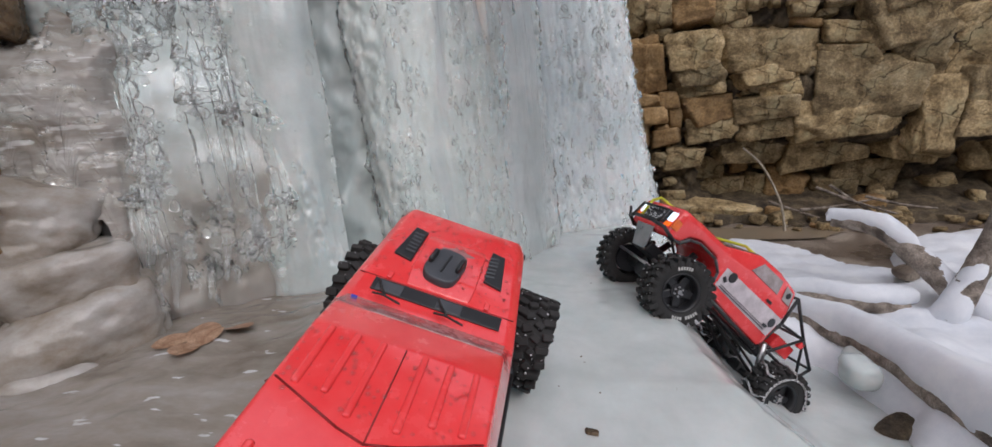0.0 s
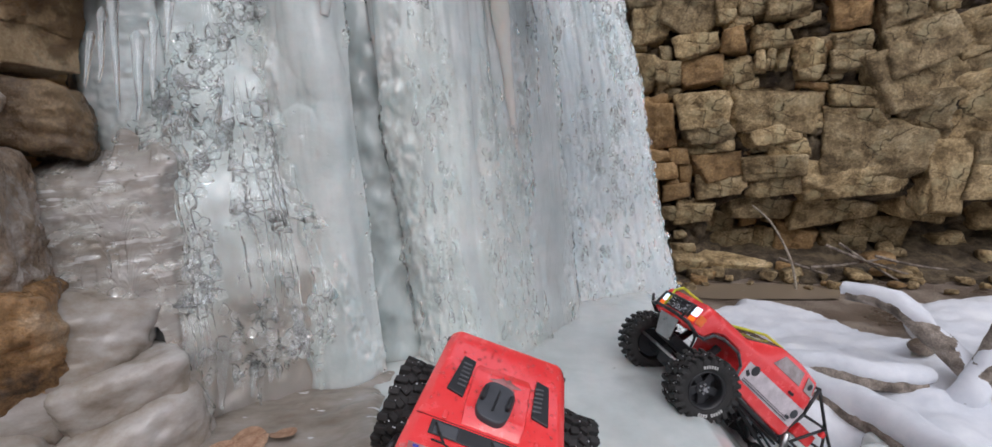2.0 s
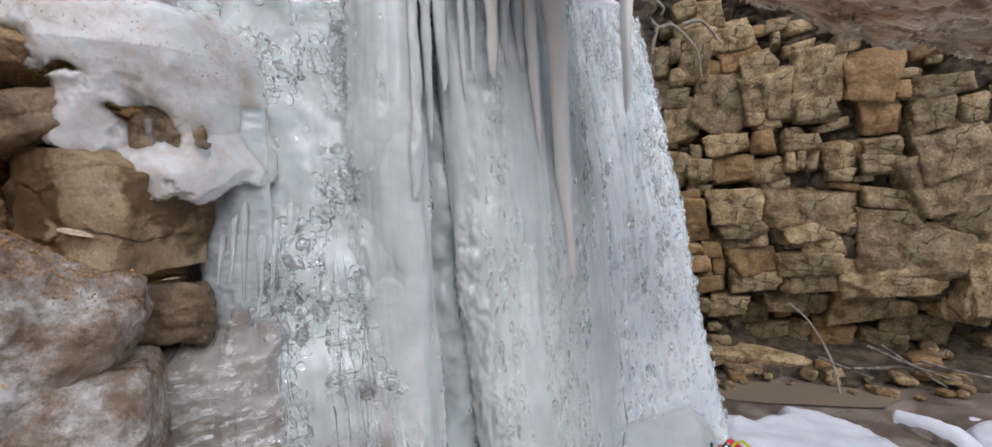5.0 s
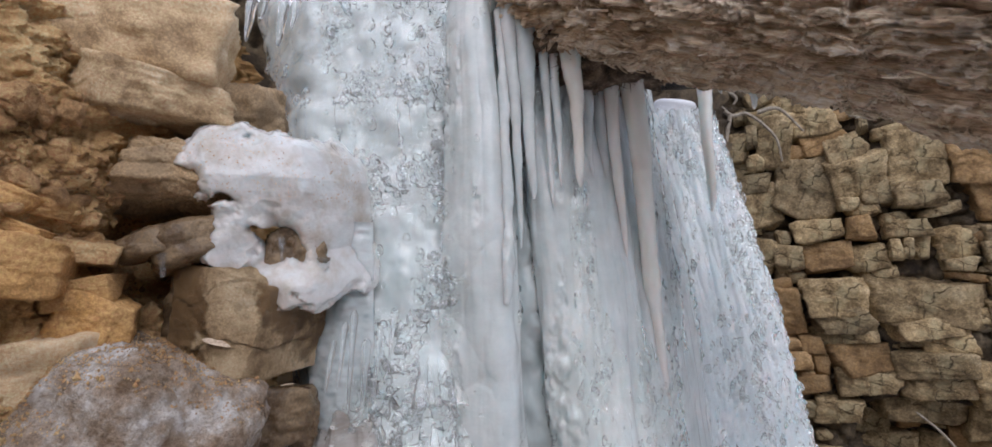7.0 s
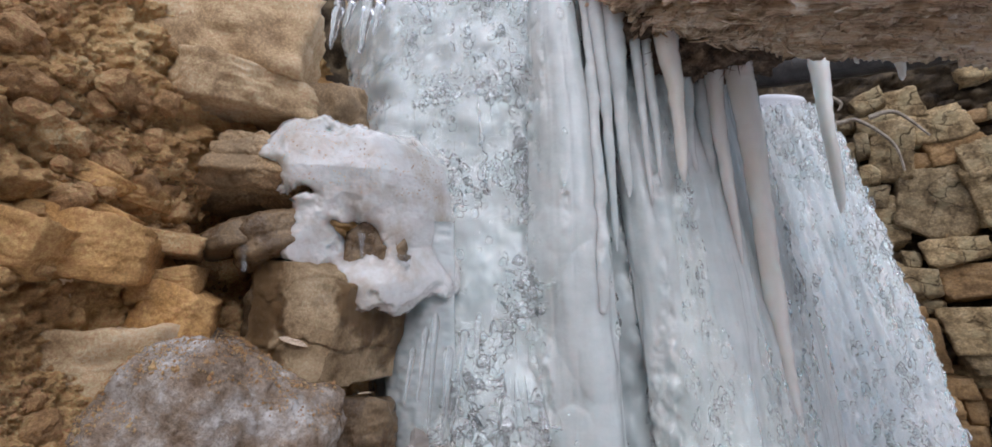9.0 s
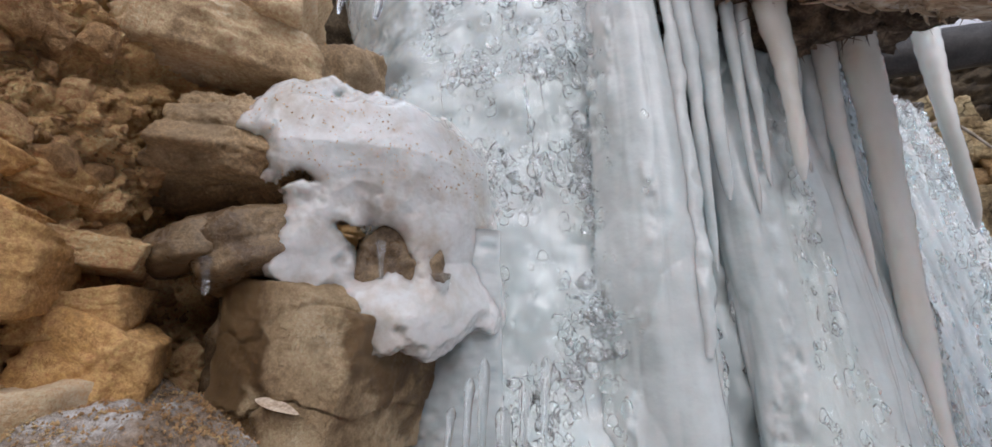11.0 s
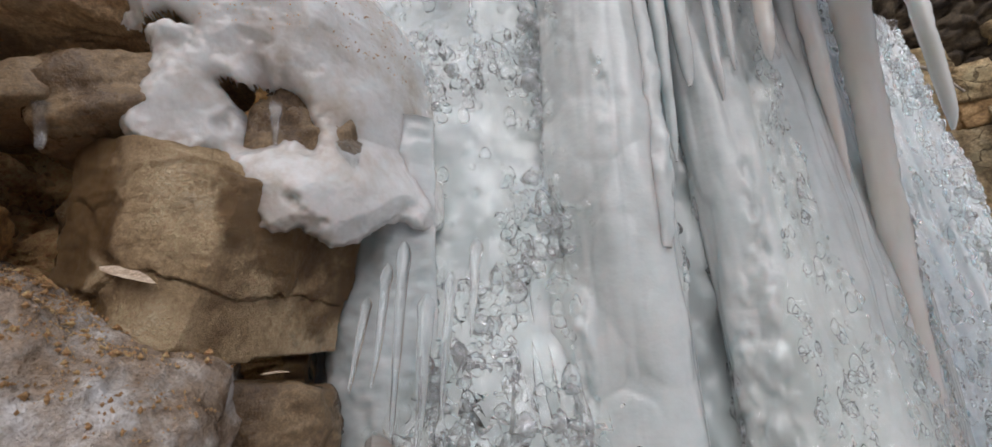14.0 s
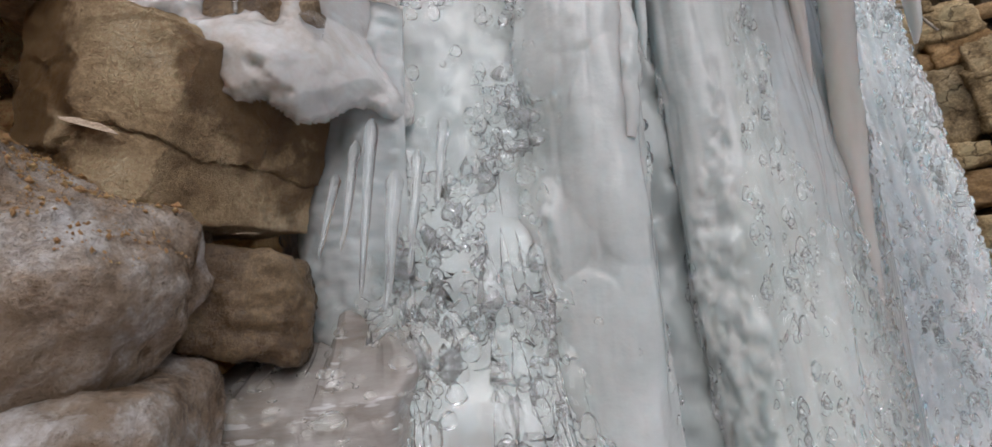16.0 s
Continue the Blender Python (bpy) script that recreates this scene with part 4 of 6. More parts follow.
def whole_tower(s, z, p):
    """All of the tower but the open slit near its top."""
    slit = 0.030 * np.clip((z - 0.80) / 0.35, 0, 1) * step(1.44, 1.30, z)
    return np.abs(s - 0.20 + 0.012 * fbm(p, 14, 3, 69)) > slit


def crystals(s, z, p):
    """A clear skin of long drips over the ribs of the tower."""
    w = p + 0.008 * np.stack([fbm(p, 30, 2, 64), fbm(p, 30, 2, 65), fbm(p, 30, 2, 66)], -1)
    f1, _ = cells(w * (1, 1, 0.22), 62, 71)
    g1, _ = cells(w * (1, 1, 0.5), 110, 74)
    return tower_ribs(s, z, p) + 0.003 + 0.013 * bead(f1, 0.75) + 0.006 * bead(g1, 0.65)


def streaks(s, z, p):
    """Clear drips grown down the curtain in bands, sunk out of sight between them."""
    w = p + 0.008 * np.stack([fbm(p, 30, 2, 61), fbm(p, 30, 2, 62), fbm(p, 30, 2, 63)], -1)
    f1, _ = cells(w * (1, 1, 0.25), 55, 111)
    g1, _ = cells(w * (1, 1, 0.6), 105, 112)
    band = fbm(p * (1, 1, 0.10), 17, 3, 114)
    return columns(0.05, 0.018, 100)(s, z, p) + 0.002 + 0.010 * bead(f1, 0.75) + 0.005 * bead(g1, 0.65) - 0.03 * step(0.12, -0.12, band)


def ripples(s, z, p):
    r = np.abs(np.sin(z * 300 + 7 * fbm(p, 9, 3, 78))) ** 0.6
    edge = step(0.72, 0.84, z + 0.05 * fbm(p, 9, 3, 80)) + step(0.60, 0.95, s + 0.2 * fbm(p, 7, 3, 81)) + step(0.12, 0.0, s)
    f1, f2 = cells(p, 30, 82)
    return 0.018 * fbm(p, 5, 3, 76) - 0.11 * edge + 0.0014 * r * step(0.0, 0.5, fbm(p, 8, 2, 79)) + 0.006 * dome(f1) * step(0.0, 0.4, fbm(p, 10, 2, 85)) + 0.003 * fbm(p, 40, 3, 77)


CLEAR_LOW = [(-0.68, 0.74), (-0.61, 0.665), (-0.50, 0.69), (-0.40, 0.75), (-0.33, 0.81)]
CLEAR_HIGH = [(-0.98, 0.98), (-0.80, 0.87), (-0.62, 0.86), (-0.47, 0.87), (-0.36, 0.90)]
ragged = lambda s: 0.37 + 0.05 * fbm(np.stack([s * 9, s * 0, s * 0], -1), 2.0, 3, 83)
part("backing_ice", sheet("backing_ice", CLEAR_LOW, CLEAR_HIGH, 0.28, 2.2, 120, 300, soft, 0.05, lambda s: 0.29 + 0.10 * step(0.22, 0.08, s)), ICE_BACK, fall)
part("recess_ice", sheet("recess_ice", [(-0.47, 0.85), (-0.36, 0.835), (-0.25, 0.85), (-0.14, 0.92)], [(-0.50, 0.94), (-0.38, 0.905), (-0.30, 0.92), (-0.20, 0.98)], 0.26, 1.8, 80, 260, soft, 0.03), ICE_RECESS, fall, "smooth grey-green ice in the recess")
# The clear layer casts no shadow, which keeps the backing ice lit.
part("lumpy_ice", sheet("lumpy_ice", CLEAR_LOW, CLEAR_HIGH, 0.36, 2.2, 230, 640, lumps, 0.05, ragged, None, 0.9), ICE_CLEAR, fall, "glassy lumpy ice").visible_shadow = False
part("slab", sheet("slab", [(-0.70, 0.78), (-0.682, 0.712), (-0.645, 0.698), (-0.60, 0.705), (-0.56, 0.74)], [(-0.72, 0.80), (-0.695, 0.73), (-0.65, 0.715), (-0.60, 0.725), (-0.56, 0.76)], 0.74, 1.14, 60, 120, lambda s, z, p: 0.006 * fbm(p * (1, 1, 0.4), 22, 3, 121) + 0.002 * fbm(p * (1, 1, 2), 60, 2, 122), 0.04), ICE_MILK, fall, "smooth flat slab of milky ice")
part("column", sheet("column", [(-0.470, 0.79), (-0.415, 0.768), (-0.360, 0.760), (-0.312, 0.775), (-0.290, 0.83)], [(-0.435, 0.88), (-0.405, 0.852), (-0.370, 0.835), (-0.342, 0.848), (-0.330, 0.90)], 0.28, 1.66, 90, 420, scallops, 0.035), ICE_MILK, fall, "smooth milky ice column")
rib = [(-0.316, 0.852, 1.60), (-0.314, 0.845, 1.42), (-0.315, 0.833, 1.22), (-0.320, 0.814, 1.06), (-0.326, 0.806, 0.97)]
part("column", tube_mesh("column", rib, [0.009, 0.011, 0.012, 0.016, 0.009], 24, 200, 0.30, 7, (1, 1, 0.5), 0.0), ICE_MILK, fall, "smooth milky rib grown onto the column")
CURTAIN = ([(-0.255, 0.885), (-0.19, 0.835), (-0.11, 0.865), (-0.03, 0.98), (0.06, 1.12), (0.12, 1.22), (0.15, 1.36)], [(-0.31, 0.93), (-0.245, 0.925), (-0.16, 0.97), (-0.07, 1.05), (-0.01, 1.12), (0.03, 1.20), (0.05, 1.32)])
part("curtain", sheet("curtain", *CURTAIN, 0.24, 1.56, 260, 320, columns(0.05, 0.018, 100)), ICE_MILK, fall, "ribbed curtain of grown-together icicles")
TOWER = ([(0.06, 1.32), (0.14, 1.34), (0.25, 1.40), (0.36, 1.46), (0.46, 1.54), (0.50, 1.70)], [(0.0, 1.36), (0.05, 1.335), (0.12, 1.34), (0.17, 1.37), (0.215, 1.42), (0.23, 1.55)])
part("tower", sheet("tower", *TOWER, -0.02, 1.49, 160, 260, tower_ribs, 0.06, None, whole_tower), ICE_BRIGHT, fall, "bright crystalline ice tower")
# Shadows off here too, to keep tower and curtain bright underneath.
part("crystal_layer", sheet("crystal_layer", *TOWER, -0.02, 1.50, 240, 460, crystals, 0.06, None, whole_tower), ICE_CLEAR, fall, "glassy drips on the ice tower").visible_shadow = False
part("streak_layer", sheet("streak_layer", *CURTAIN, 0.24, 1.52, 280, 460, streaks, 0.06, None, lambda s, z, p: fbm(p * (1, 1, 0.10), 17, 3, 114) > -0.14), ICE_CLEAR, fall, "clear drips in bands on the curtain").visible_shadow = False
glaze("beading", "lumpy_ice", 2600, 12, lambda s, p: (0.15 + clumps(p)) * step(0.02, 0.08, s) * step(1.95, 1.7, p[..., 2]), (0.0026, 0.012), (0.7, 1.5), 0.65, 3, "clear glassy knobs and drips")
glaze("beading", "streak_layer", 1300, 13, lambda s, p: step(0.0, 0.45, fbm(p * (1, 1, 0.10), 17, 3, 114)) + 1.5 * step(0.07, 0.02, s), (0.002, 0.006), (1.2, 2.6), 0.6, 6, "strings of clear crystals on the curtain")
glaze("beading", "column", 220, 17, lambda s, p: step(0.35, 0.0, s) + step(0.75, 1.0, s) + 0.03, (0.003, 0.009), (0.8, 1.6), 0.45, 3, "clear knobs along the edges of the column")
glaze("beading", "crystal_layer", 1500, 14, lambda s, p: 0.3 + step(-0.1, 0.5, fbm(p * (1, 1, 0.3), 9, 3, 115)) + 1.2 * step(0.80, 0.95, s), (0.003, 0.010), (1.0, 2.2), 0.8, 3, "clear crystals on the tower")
part("tan_ice", sheet("tan_ice", [(-0.76, 0.62), (-0.69, 0.585), (-0.61, 0.60), (-0.53, 0.65), (-0.47, 0.70)], [(-0.80, 0.76), (-0.72, 0.73), (-0.64, 0.73), (-0.56, 0.75), (-0.5, 0.78)], 0.44, 0.84, 130, 170, ripples, 0.05, lambda s: 0.47 + 0.05 * fbm(np.stack([s * 9, s * 0, s * 0], -1), 1.6, 3, 84)), ICE_BROWN, fall, "tan rippled ice over hidden stones")
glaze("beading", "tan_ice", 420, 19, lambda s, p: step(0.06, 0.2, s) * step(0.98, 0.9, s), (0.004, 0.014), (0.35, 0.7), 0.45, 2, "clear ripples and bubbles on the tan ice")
part("snow_cap", rock_mesh("snow_cap", (0.15, 0.12, 0.07), 55, 4, 2, 5, 0.04), SNOW, fall).matrix_basis = pose(0.13, 1.40, 1.50, 0, 6, 30)


def icicle(top, length, r, seed, material, label, lean=(0, 0), sides=18, root=1.2):
    """One icicle from its root down to a blunt tip."""
    rg = random.Random(seed)
    knots, radii = [], []
    for q in (0, 0.08, 0.2, 0.4, 0.6, 0.8, 0.93, 1.0):
        knots.append((top[0] + lean[0] * q + rg.uniform(-1, 1) * r * 0.12, top[1] + lean[1] * q + rg.uniform(-1, 1) * r * 0.12, top[2] - length * q))
        radii.append(r * (root if q == 0 else (1.1 if q < 0.1 else 1 - (0.72 if length < 0.6 else 0.6) * q ** 1.2)) * (1 if q < 1 else 0.35))
    me = tube_mesh("icicle", knots, radii, sides, max(24, int(length * 160)), 0.14, seed, (1, 1, 0.6), 0.25)
    return solid("icicle", me, material, label, "icicle", "icicles")


TAN_L, CLEAR_L = "tan-stained milky icicle hanging from the rotten log", "small clear icicle on the frozen fall"
icicle((0.182, 1.180, 1.66), 0.50, 0.024, 1, ICE_TAN, TAN_L, (-0.025, -0.04))
icicle((-0.040, 0.93, 1.54), 1.0, 0.025, 2, ICE_TAN, "broad tan ice column under the rotten log", (0.03, 0.12), 26, 1.2)
icicle((-0.085, 0.94, 1.54), 0.50, 0.020, 3, ICE_TAN, TAN_L, (0.005, 0.02))
icicle((-0.165, 0.87, 1.53), 0.33, 0.022, 4, ICE_TAN, TAN_L)
icicle((-0.205, 0.88, 1.56), 0.36, 0.013, 5, ICE_MILK, TAN_L)
icicle((-0.225, 0.875, 1.58), 0.42, 0.012, 6, ICE_MILK, TAN_L)
icicle((-0.262, 0.862, 1.60), 0.42, 0.024, 7, ICE_MILK, TAN_L)
icicle((-0.292, 0.85, 1.60), 0.52, 0.016, 8, ICE_MILK, TAN_L)
icicle((-0.14, 0.93, 1.52), 0.30, 0.018, 9, ICE_MILK, TAN_L)
icicle((-0.11, 0.96, 1.52), 0.45, 0.020, 10, ICE_MILK, TAN_L)
icicle((0.112, 0.84, 1.44), 0.085, 0.010, 11, ICE_TAN, TAN_L)
icicle((0.178, 0.865, 1.41), 0.085, 0.012, 12, ICE_TAN, TAN_L)
for k, (x, y, z, l_, r_) in enumerate([(-0.578, 0.628, 0.96, 0.105, 0.0055), (-0.562, 0.630, 0.98, 0.165, 0.0065), (-0.545, 0.640, 0.93, 0.13, 0.008), (-0.60, 0.628, 0.93, 0.08, 0.005), (-0.525, 0.648, 0.95, 0.12, 0.006), (-0.50, 0.655, 0.98, 0.09, 0.006),
                                      (-0.85, 0.74, 1.70, 0.15, 0.014), (-0.79, 0.765, 1.70, 0.16, 0.016), (-0.86, 0.655, 1.60, 0.18, 0.018), (-0.82, 0.75, 1.70, 0.10, 0.010), (-0.76, 0.77, 1.70, 0.12, 0.012),
                                      (-0.575, 0.625, 0.50, 0.13, 0.014), (-0.50, 0.64, 0.47, 0.11, 0.011), (-0.43, 0.66, 0.47, 0.08, 0.010), (-0.54, 0.64, 0.45, 0.07, 0.010), (-0.60, 0.62, 0.53, 0.11, 0.012), (-0.47, 0.67, 0.42, 0.06, 0.008)]):
    icicle((x, y + 0.03, z), l_, r_, 30 + k, ICE_CLEAR, CLEAR_L, (0, -0.03), sides=12, root=0.4)

# icy crust draped over the stones of the bank
CO, CU, CV, CN = np.array([-0.665, 0.565, 1.08]), np.array([0.793, 0.61, 0.0]), np.array([0.11, -0.143, 0.984]), np.array([0.6, -0.78, -0.18])
LOBES = [(-0.056, 0.154, 0.055, 0.046), (-0.012, 0.126, 0.064, 0.038), (-0.036, 0.096, 0.034, 0.022), (0.035, 0.09, 0.078, 0.045), (0.084, 0.058, 0.055, 0.07), (-0.036, 0.03, 0.034, 0.05), (-0.043, 0.0, 0.046, 0.022),
         (0.03, -0.030, 0.045, 0.022), (0.065, -0.058, 0.04, 0.035), (0.085, -0.040, 0.04, 0.035), (0.096, -0.003, 0.035, 0.045), (0.115, 0.09, 0.04, 0.05), (0.125, -0.015, 0.04, 0.045), (0.03, 0.15, 0.05, 0.04), (0.07, 0.125, 0.06, 0.05), (0.14, 0.04, 0.05, 0.06), (0.10, 0.14, 0.05, 0.05), (0.19, 0.04, 0.06, 0.07), (0.17, 0.12, 0.06, 0.06), (0.18, -0.02, 0.05, 0.05), (0.24, 0.06, 0.06, 0.10), (0.10, -0.03, 0.05, 0.045), (0.035, -0.050, 0.030, 0.026), (0.060, -0.072, 0.026, 0.026), (0.085, -0.055, 0.035, 0.035)]
HOLES = [(0.015, 0.024, 0.030, 0.026), (0.040, 0.006, 0.022, 0.026), (-0.002, 0.036, 0.014, 0.012), (-0.052, 0.078, 0.014, 0.010), (-0.07, 0.072, 0.012, 0.008)]
nu, nv = 230, 300
u, v = np.meshgrid(np.linspace(-0.125, 0.26, nu), np.linspace(-0.18, 0.23, nv), indexing="ij")
p = np.stack([u, v, u * 0], -1)
w = 0.014 * fbm(p, 16, 3, 95) + 0.006 * fbm(p, 50, 3, 94)
field = sum(np.exp(-1.6 * (((u + w - a) / c) ** 2 + ((v + w - b) / d) ** 2)) for a, b, c, d in LOBES)
gone = sum(np.exp(-1.3 * (((u + w - a) / c) ** 2 + ((v - w - b) / d) ** 2)) for a, b, c, d in HOLES)
level = np.minimum(field - 0.22, 0.55 - gone) + 0.03 * fbm(p, 45, 4, 96)
h = -0.022 + 0.030 * np.clip(level, 0, 0.8) ** 0.6 - 2.6 * np.clip(u - 0.055 - 0.7 * np.clip(-v, 0, 0.1) + 0.15 * np.clip(v - 0.05, 0, 1), 0, 1) ** 1.45 + 0.008 * fbm(p, 7, 3, 97) + 0.0015 * np.abs(fbm(p, 22, 3, 99)) + 0.0008 * fbm(p, 90, 4, 98, 0.65) - 0.028 * v + 0.030 * step(-0.005, -0.06, v) * np.exp(-((u - 0.045) / 0.05) ** 2) - 0.4 * np.clip(v - 0.12, 0, 1)
tuck = 0.05 * np.clip(-level, 0, 1) * 4
P = CO + u[..., None] * CU + v[..., None] * CV + (h - tuck)[..., None] * CN
crust = solid("ice_crust", mesh("ice_crust", P, grid_faces(nu, nv, level > -0.10)), CRUST, "white frosted ice crust draped over the bank stones", "ice")
for k, (x, y, z, l_, r_) in enumerate([(-0.712, 0.552, 1.185, 0.030, 0.005), (-0.652, 0.590, 1.105, 0.040, 0.0035), (-0.775, 0.492, 1.082, 0.035, 0.005), (-0.600, 0.625, 1.07, 0.05, 0.008)]):
    part("drip", tube_mesh("drip", [(x, y, z), (x, y, z - l_ * 0.5), (x + 0.001, y, z - l_)], [r_ * 1.5, r_, r_ * 0.5], 12, 24, 0.15, 70 + k), ICE_CLEAR, crust, "clear hanging drip")
scatter("sand", [Vector(q) for q in P[(level > 0.1) & (v > 0.08) & (fbm(p, 14, 3, 93) > 0.1)][::3]], 2200, 5, "brown grains of sand on the frosted ice", 0.0002, 0.0011)

# leaves and twigs frozen in
def leaf(at, size, turn, label="dry tan leaf lying on the icy boulder"):
    t = np.linspace(0, 1, 14)
    w_ = np.sin(np.pi * t ** 0.8) ** 0.8 * size * (0.16 if size < 0.05 else 0.32)
    pts = [((q - 0.5) * size, sgn * a, 0.04 * size * math.sin(3 * q) + 0.02 * size * abs(sgn)) for q, a in zip(t, w_) for sgn in (-1, 0, 1)]
    me = mesh("leaf", pts, grid_faces(14, 3))
    solid("leaf", me, PALE_LEAF if size < 0.05 else LEAF, label, "leaf", "fallen leaves", at=pose(*at, *turn))


leaf((-0.703, 0.515, 0.948), 0.042, (30, 20, 20))
leaf((-0.640, 0.590, 0.872), 0.022, (10, 0, 40), "small dry leaf under the boulder")
for k, (x, y, turn) in enumerate([(-0.44, 0.60, 0), (-0.42, 0.575, 70), (-0.46, 0.57, 30), (-0.43, 0.545, 110), (-0.39, 0.60, 150)]):
    leaf((x, y, 0.338), 0.055, (8, 5 * k - 8, turn), "brown leaf frozen into the pool ice")

# ---- rotten log overhead ----
LA, LD = np.array([0.2, 0.727, 1.456]), np.array([1, -0.427, -0.561])
LD = LD / np.linalg.norm(LD)
ns, nr = 460, 340
t, th = np.meshgrid(np.linspace(-0.62, 0.85, ns), np.linspace(0, 2 * np.pi, nr, endpoint=False), indexing="ij")
ea = np.cross(LD, (0, 0, 1.0))
ea /= np.linalg.norm(ea)
eb = np.cross(ea, LD)
q = np.stack([t * 1.2, np.cos(th) * 1.3 * 0.15, np.sin(th) * 1.3 * 0.15], -1)
q = q + 0.02 * np.stack([q[..., 0] * 0, fbm(q, 7, 3, 86), fbm(q, 7, 3, 87)], -1)
fibre = fbm(q * (0.16, 1, 1), 60, 5, 82, 0.65)
ph = 26 * fbm(q * (0.12, 1, 1), 6, 3, 79)
flake = (ph - np.floor(ph)) * step(-0.3, 0.2, fbm(q, 6, 2, 78))
pits = np.clip(fbm(q * (0.4, 1, 1), 30, 3, 88) - 0.35, 0, 1)
end = step(-0.18, -0.42, t)
f1, f2 = cells(q, 40, 89)
r = 0.15 + 0.012 * fbm(q, 8, 4, 81) + 0.014 * np.sign(fibre) * np.abs(fibre) ** 0.6 - 0.011 * flake - 0.05 * pits - 0.02 * np.clip(fbm(q * (0.1, 1, 1), 45, 3, 77) - 0.12, 0, 1) + end * (0.02 * fbm(q, 30, 4, 85) - 0.02 * np.clip(0.6 - f1, 0, 1)) - 0.09 * step(-0.5, -0.62, t)
V = np.stack([t, r * np.cos(th), r * np.sin(th)], -1).transpose(1, 0, 2)
LOG = Matrix(((LD[0], ea[0], eb[0], LA[0]), (LD[1], ea[1], eb[1], LA[1]), (LD[2], ea[2], eb[2], LA[2]), (0, 0, 0, 1)))
log = solid("rotten_log", mesh("rotten_log", V, grid_faces(nr, ns, wrap=True)), ROTTEN, "thick rotten brown log wedged across the ravine", "log", at=LOG)
# frayed splinters at its broken end
rng = random.Random(21)
for k in range(230):
    tt, a_ = rng.uniform(-0.55, 0.25), rng.uniform(-2.6, 0.6)
    if tt > -0.15 and rng.random() < 0.7:
        continue
    side = Vector((0, math.cos(a_), math.sin(a_)))
    base = Vector((tt, 0, 0)) + 0.147 * side
    out = side * rng.uniform(0.006, 0.026) + Vector((rng.uniform(-0.04, 0.04), 0, 0))
    part("splinter", tube_mesh("splinter", [base - out * 0.3, base + out * 0.5, base + out + side * -0.004], [0.003, 0.0022, 0.0007], 5, 6, 0.2, k), ROTTEN, log)

# shaggy clump of rot sagging below the broken end, the icicles hang from it
v, faces = ball(6)
c = np.array([-0.09, 0.945, 1.555])
n1 = fbm(v * (1, 1, 1.2), 3, 5, 131, 0.6)
f1, _ = cells(v * (1.2, 1, 1.6), 5, 132)
v = v * (1 + 0.16 * n1 - 0.22 * np.clip(0.55 - f1, 0, 1))[:, None] * np.array([0.25, 0.115, 0.125])
clump = solid("wood_clump", mesh("wood_clump", v + c, faces), SHAGGY, "dark shaggy clump of rotten wood above the icicles", "rotten wood")
rg = np.random.RandomState(41)
verts, faces = [], []
for q in v[rg.permutation(len(v))[:1500]]:
    if q[1] > 0.03:
        continue
    n_ = q / np.linalg.norm(q)
    d_ = n_ * rg.uniform(0.2, 0.8) + np.array([rg.uniform(-1, 1), rg.uniform(-0.3, 0.3), rg.uniform(-0.9, 0.4)])
    d_ = d_ / np.linalg.norm(d_) * rg.uniform(0.012, 0.04)
    w_ = np.cross(d_, rg.normal(size=3))
    w_ = w_ / np.linalg.norm(w_) * rg.uniform(0.0008, 0.0028)
    k_ = np.cross(w_, d_ / np.linalg.norm(d_)) * 0.6
    faces.append(np.array([(0, 1, 3), (1, 2, 3), (2, 0, 3)]) + 4 * len(verts))
    verts.append(np.array([q - d_ * 0.2 + w_, q - d_ * 0.2 - w_, q - d_ * 0.2 + k_, q + d_]) + c)
part("fibre", mesh("fibre", np.concatenate(verts), np.concatenate(faces), False), SHAGGY, clump)["kind"] = "stuff"


# ---- branches, snow and sticks on the far bank ----
def blunt(knots, radii):
    """Adds tapering ends to a limb."""
    k, r = [np.array(q, float) for q in knots], list(radii)
    head, tail = k[0] - k[1], k[-1] - k[-2]
    head, tail = head / np.linalg.norm(head), tail / np.linalg.norm(tail)
    k = [k[0] + head * r[0] * 0.9, k[0] + head * r[0] * 0.55] + k + [k[-1] + tail * r[-1] * 0.55, k[-1] + tail * r[-1] * 0.9]
    return [tuple(q) for q in k], [r[0] * 0.12, r[0] * 0.72] + r + [r[-1] * 0.72, r[-1] * 0.12]


def limb(name, knots, radii, label, material, seed, category="branch", lump=0.10, stretch=(1, 1, 1)):
    if material == SNOW:
        knots, radii = blunt(knots, radii)
    return solid(name, tube_mesh(name, knots, radii, 20, 70, lump, seed, stretch), material, label, category)


def snow_on(knots, radii, seed, label="fresh snow lying along a fallen branch", lift=0.5):
    k = [(x, y, z + r * lift) for (x, y, z), r in zip(knots, radii)]
    return limb("snow_load", k, [r * 1.12 for r in radii], label, SNOW, seed, "snow", 0.22)


B1 = [(0.98, 1.33, 0.225), (1.05, 1.25, 0.215), (1.11, 1.17, 0.14), (1.17, 1.09, 0.04), (1.23, 1.02, -0.03)]
limb("fallen_branch", B1, [0.018, 0.024, 0.028, 0.032, 0.036], "snow-topped grey fallen branch", BARK, 1)
snow_on(B1[:3], [0.018, 0.022, 0.016], 2, lift=0.9)
snow_on(B1[2:], [0.020, 0.030, 0.036], 3, lift=0.5)
B2 = [(1.10, 1.07, 0.01), (1.16, 1.08, 0.12), (1.22, 1.10, 0.24), (1.27, 1.12, 0.34), (1.36, 1.15, 0.48)]
limb("leaning_branch", B2, [0.034, 0.028, 0.022, 0.022, 0.018], "leaning grey branch with snow on its fork", BARK, 4)
snow_on(B2[:3], [0.030, 0.022, 0.010], 5, lift=0.3)
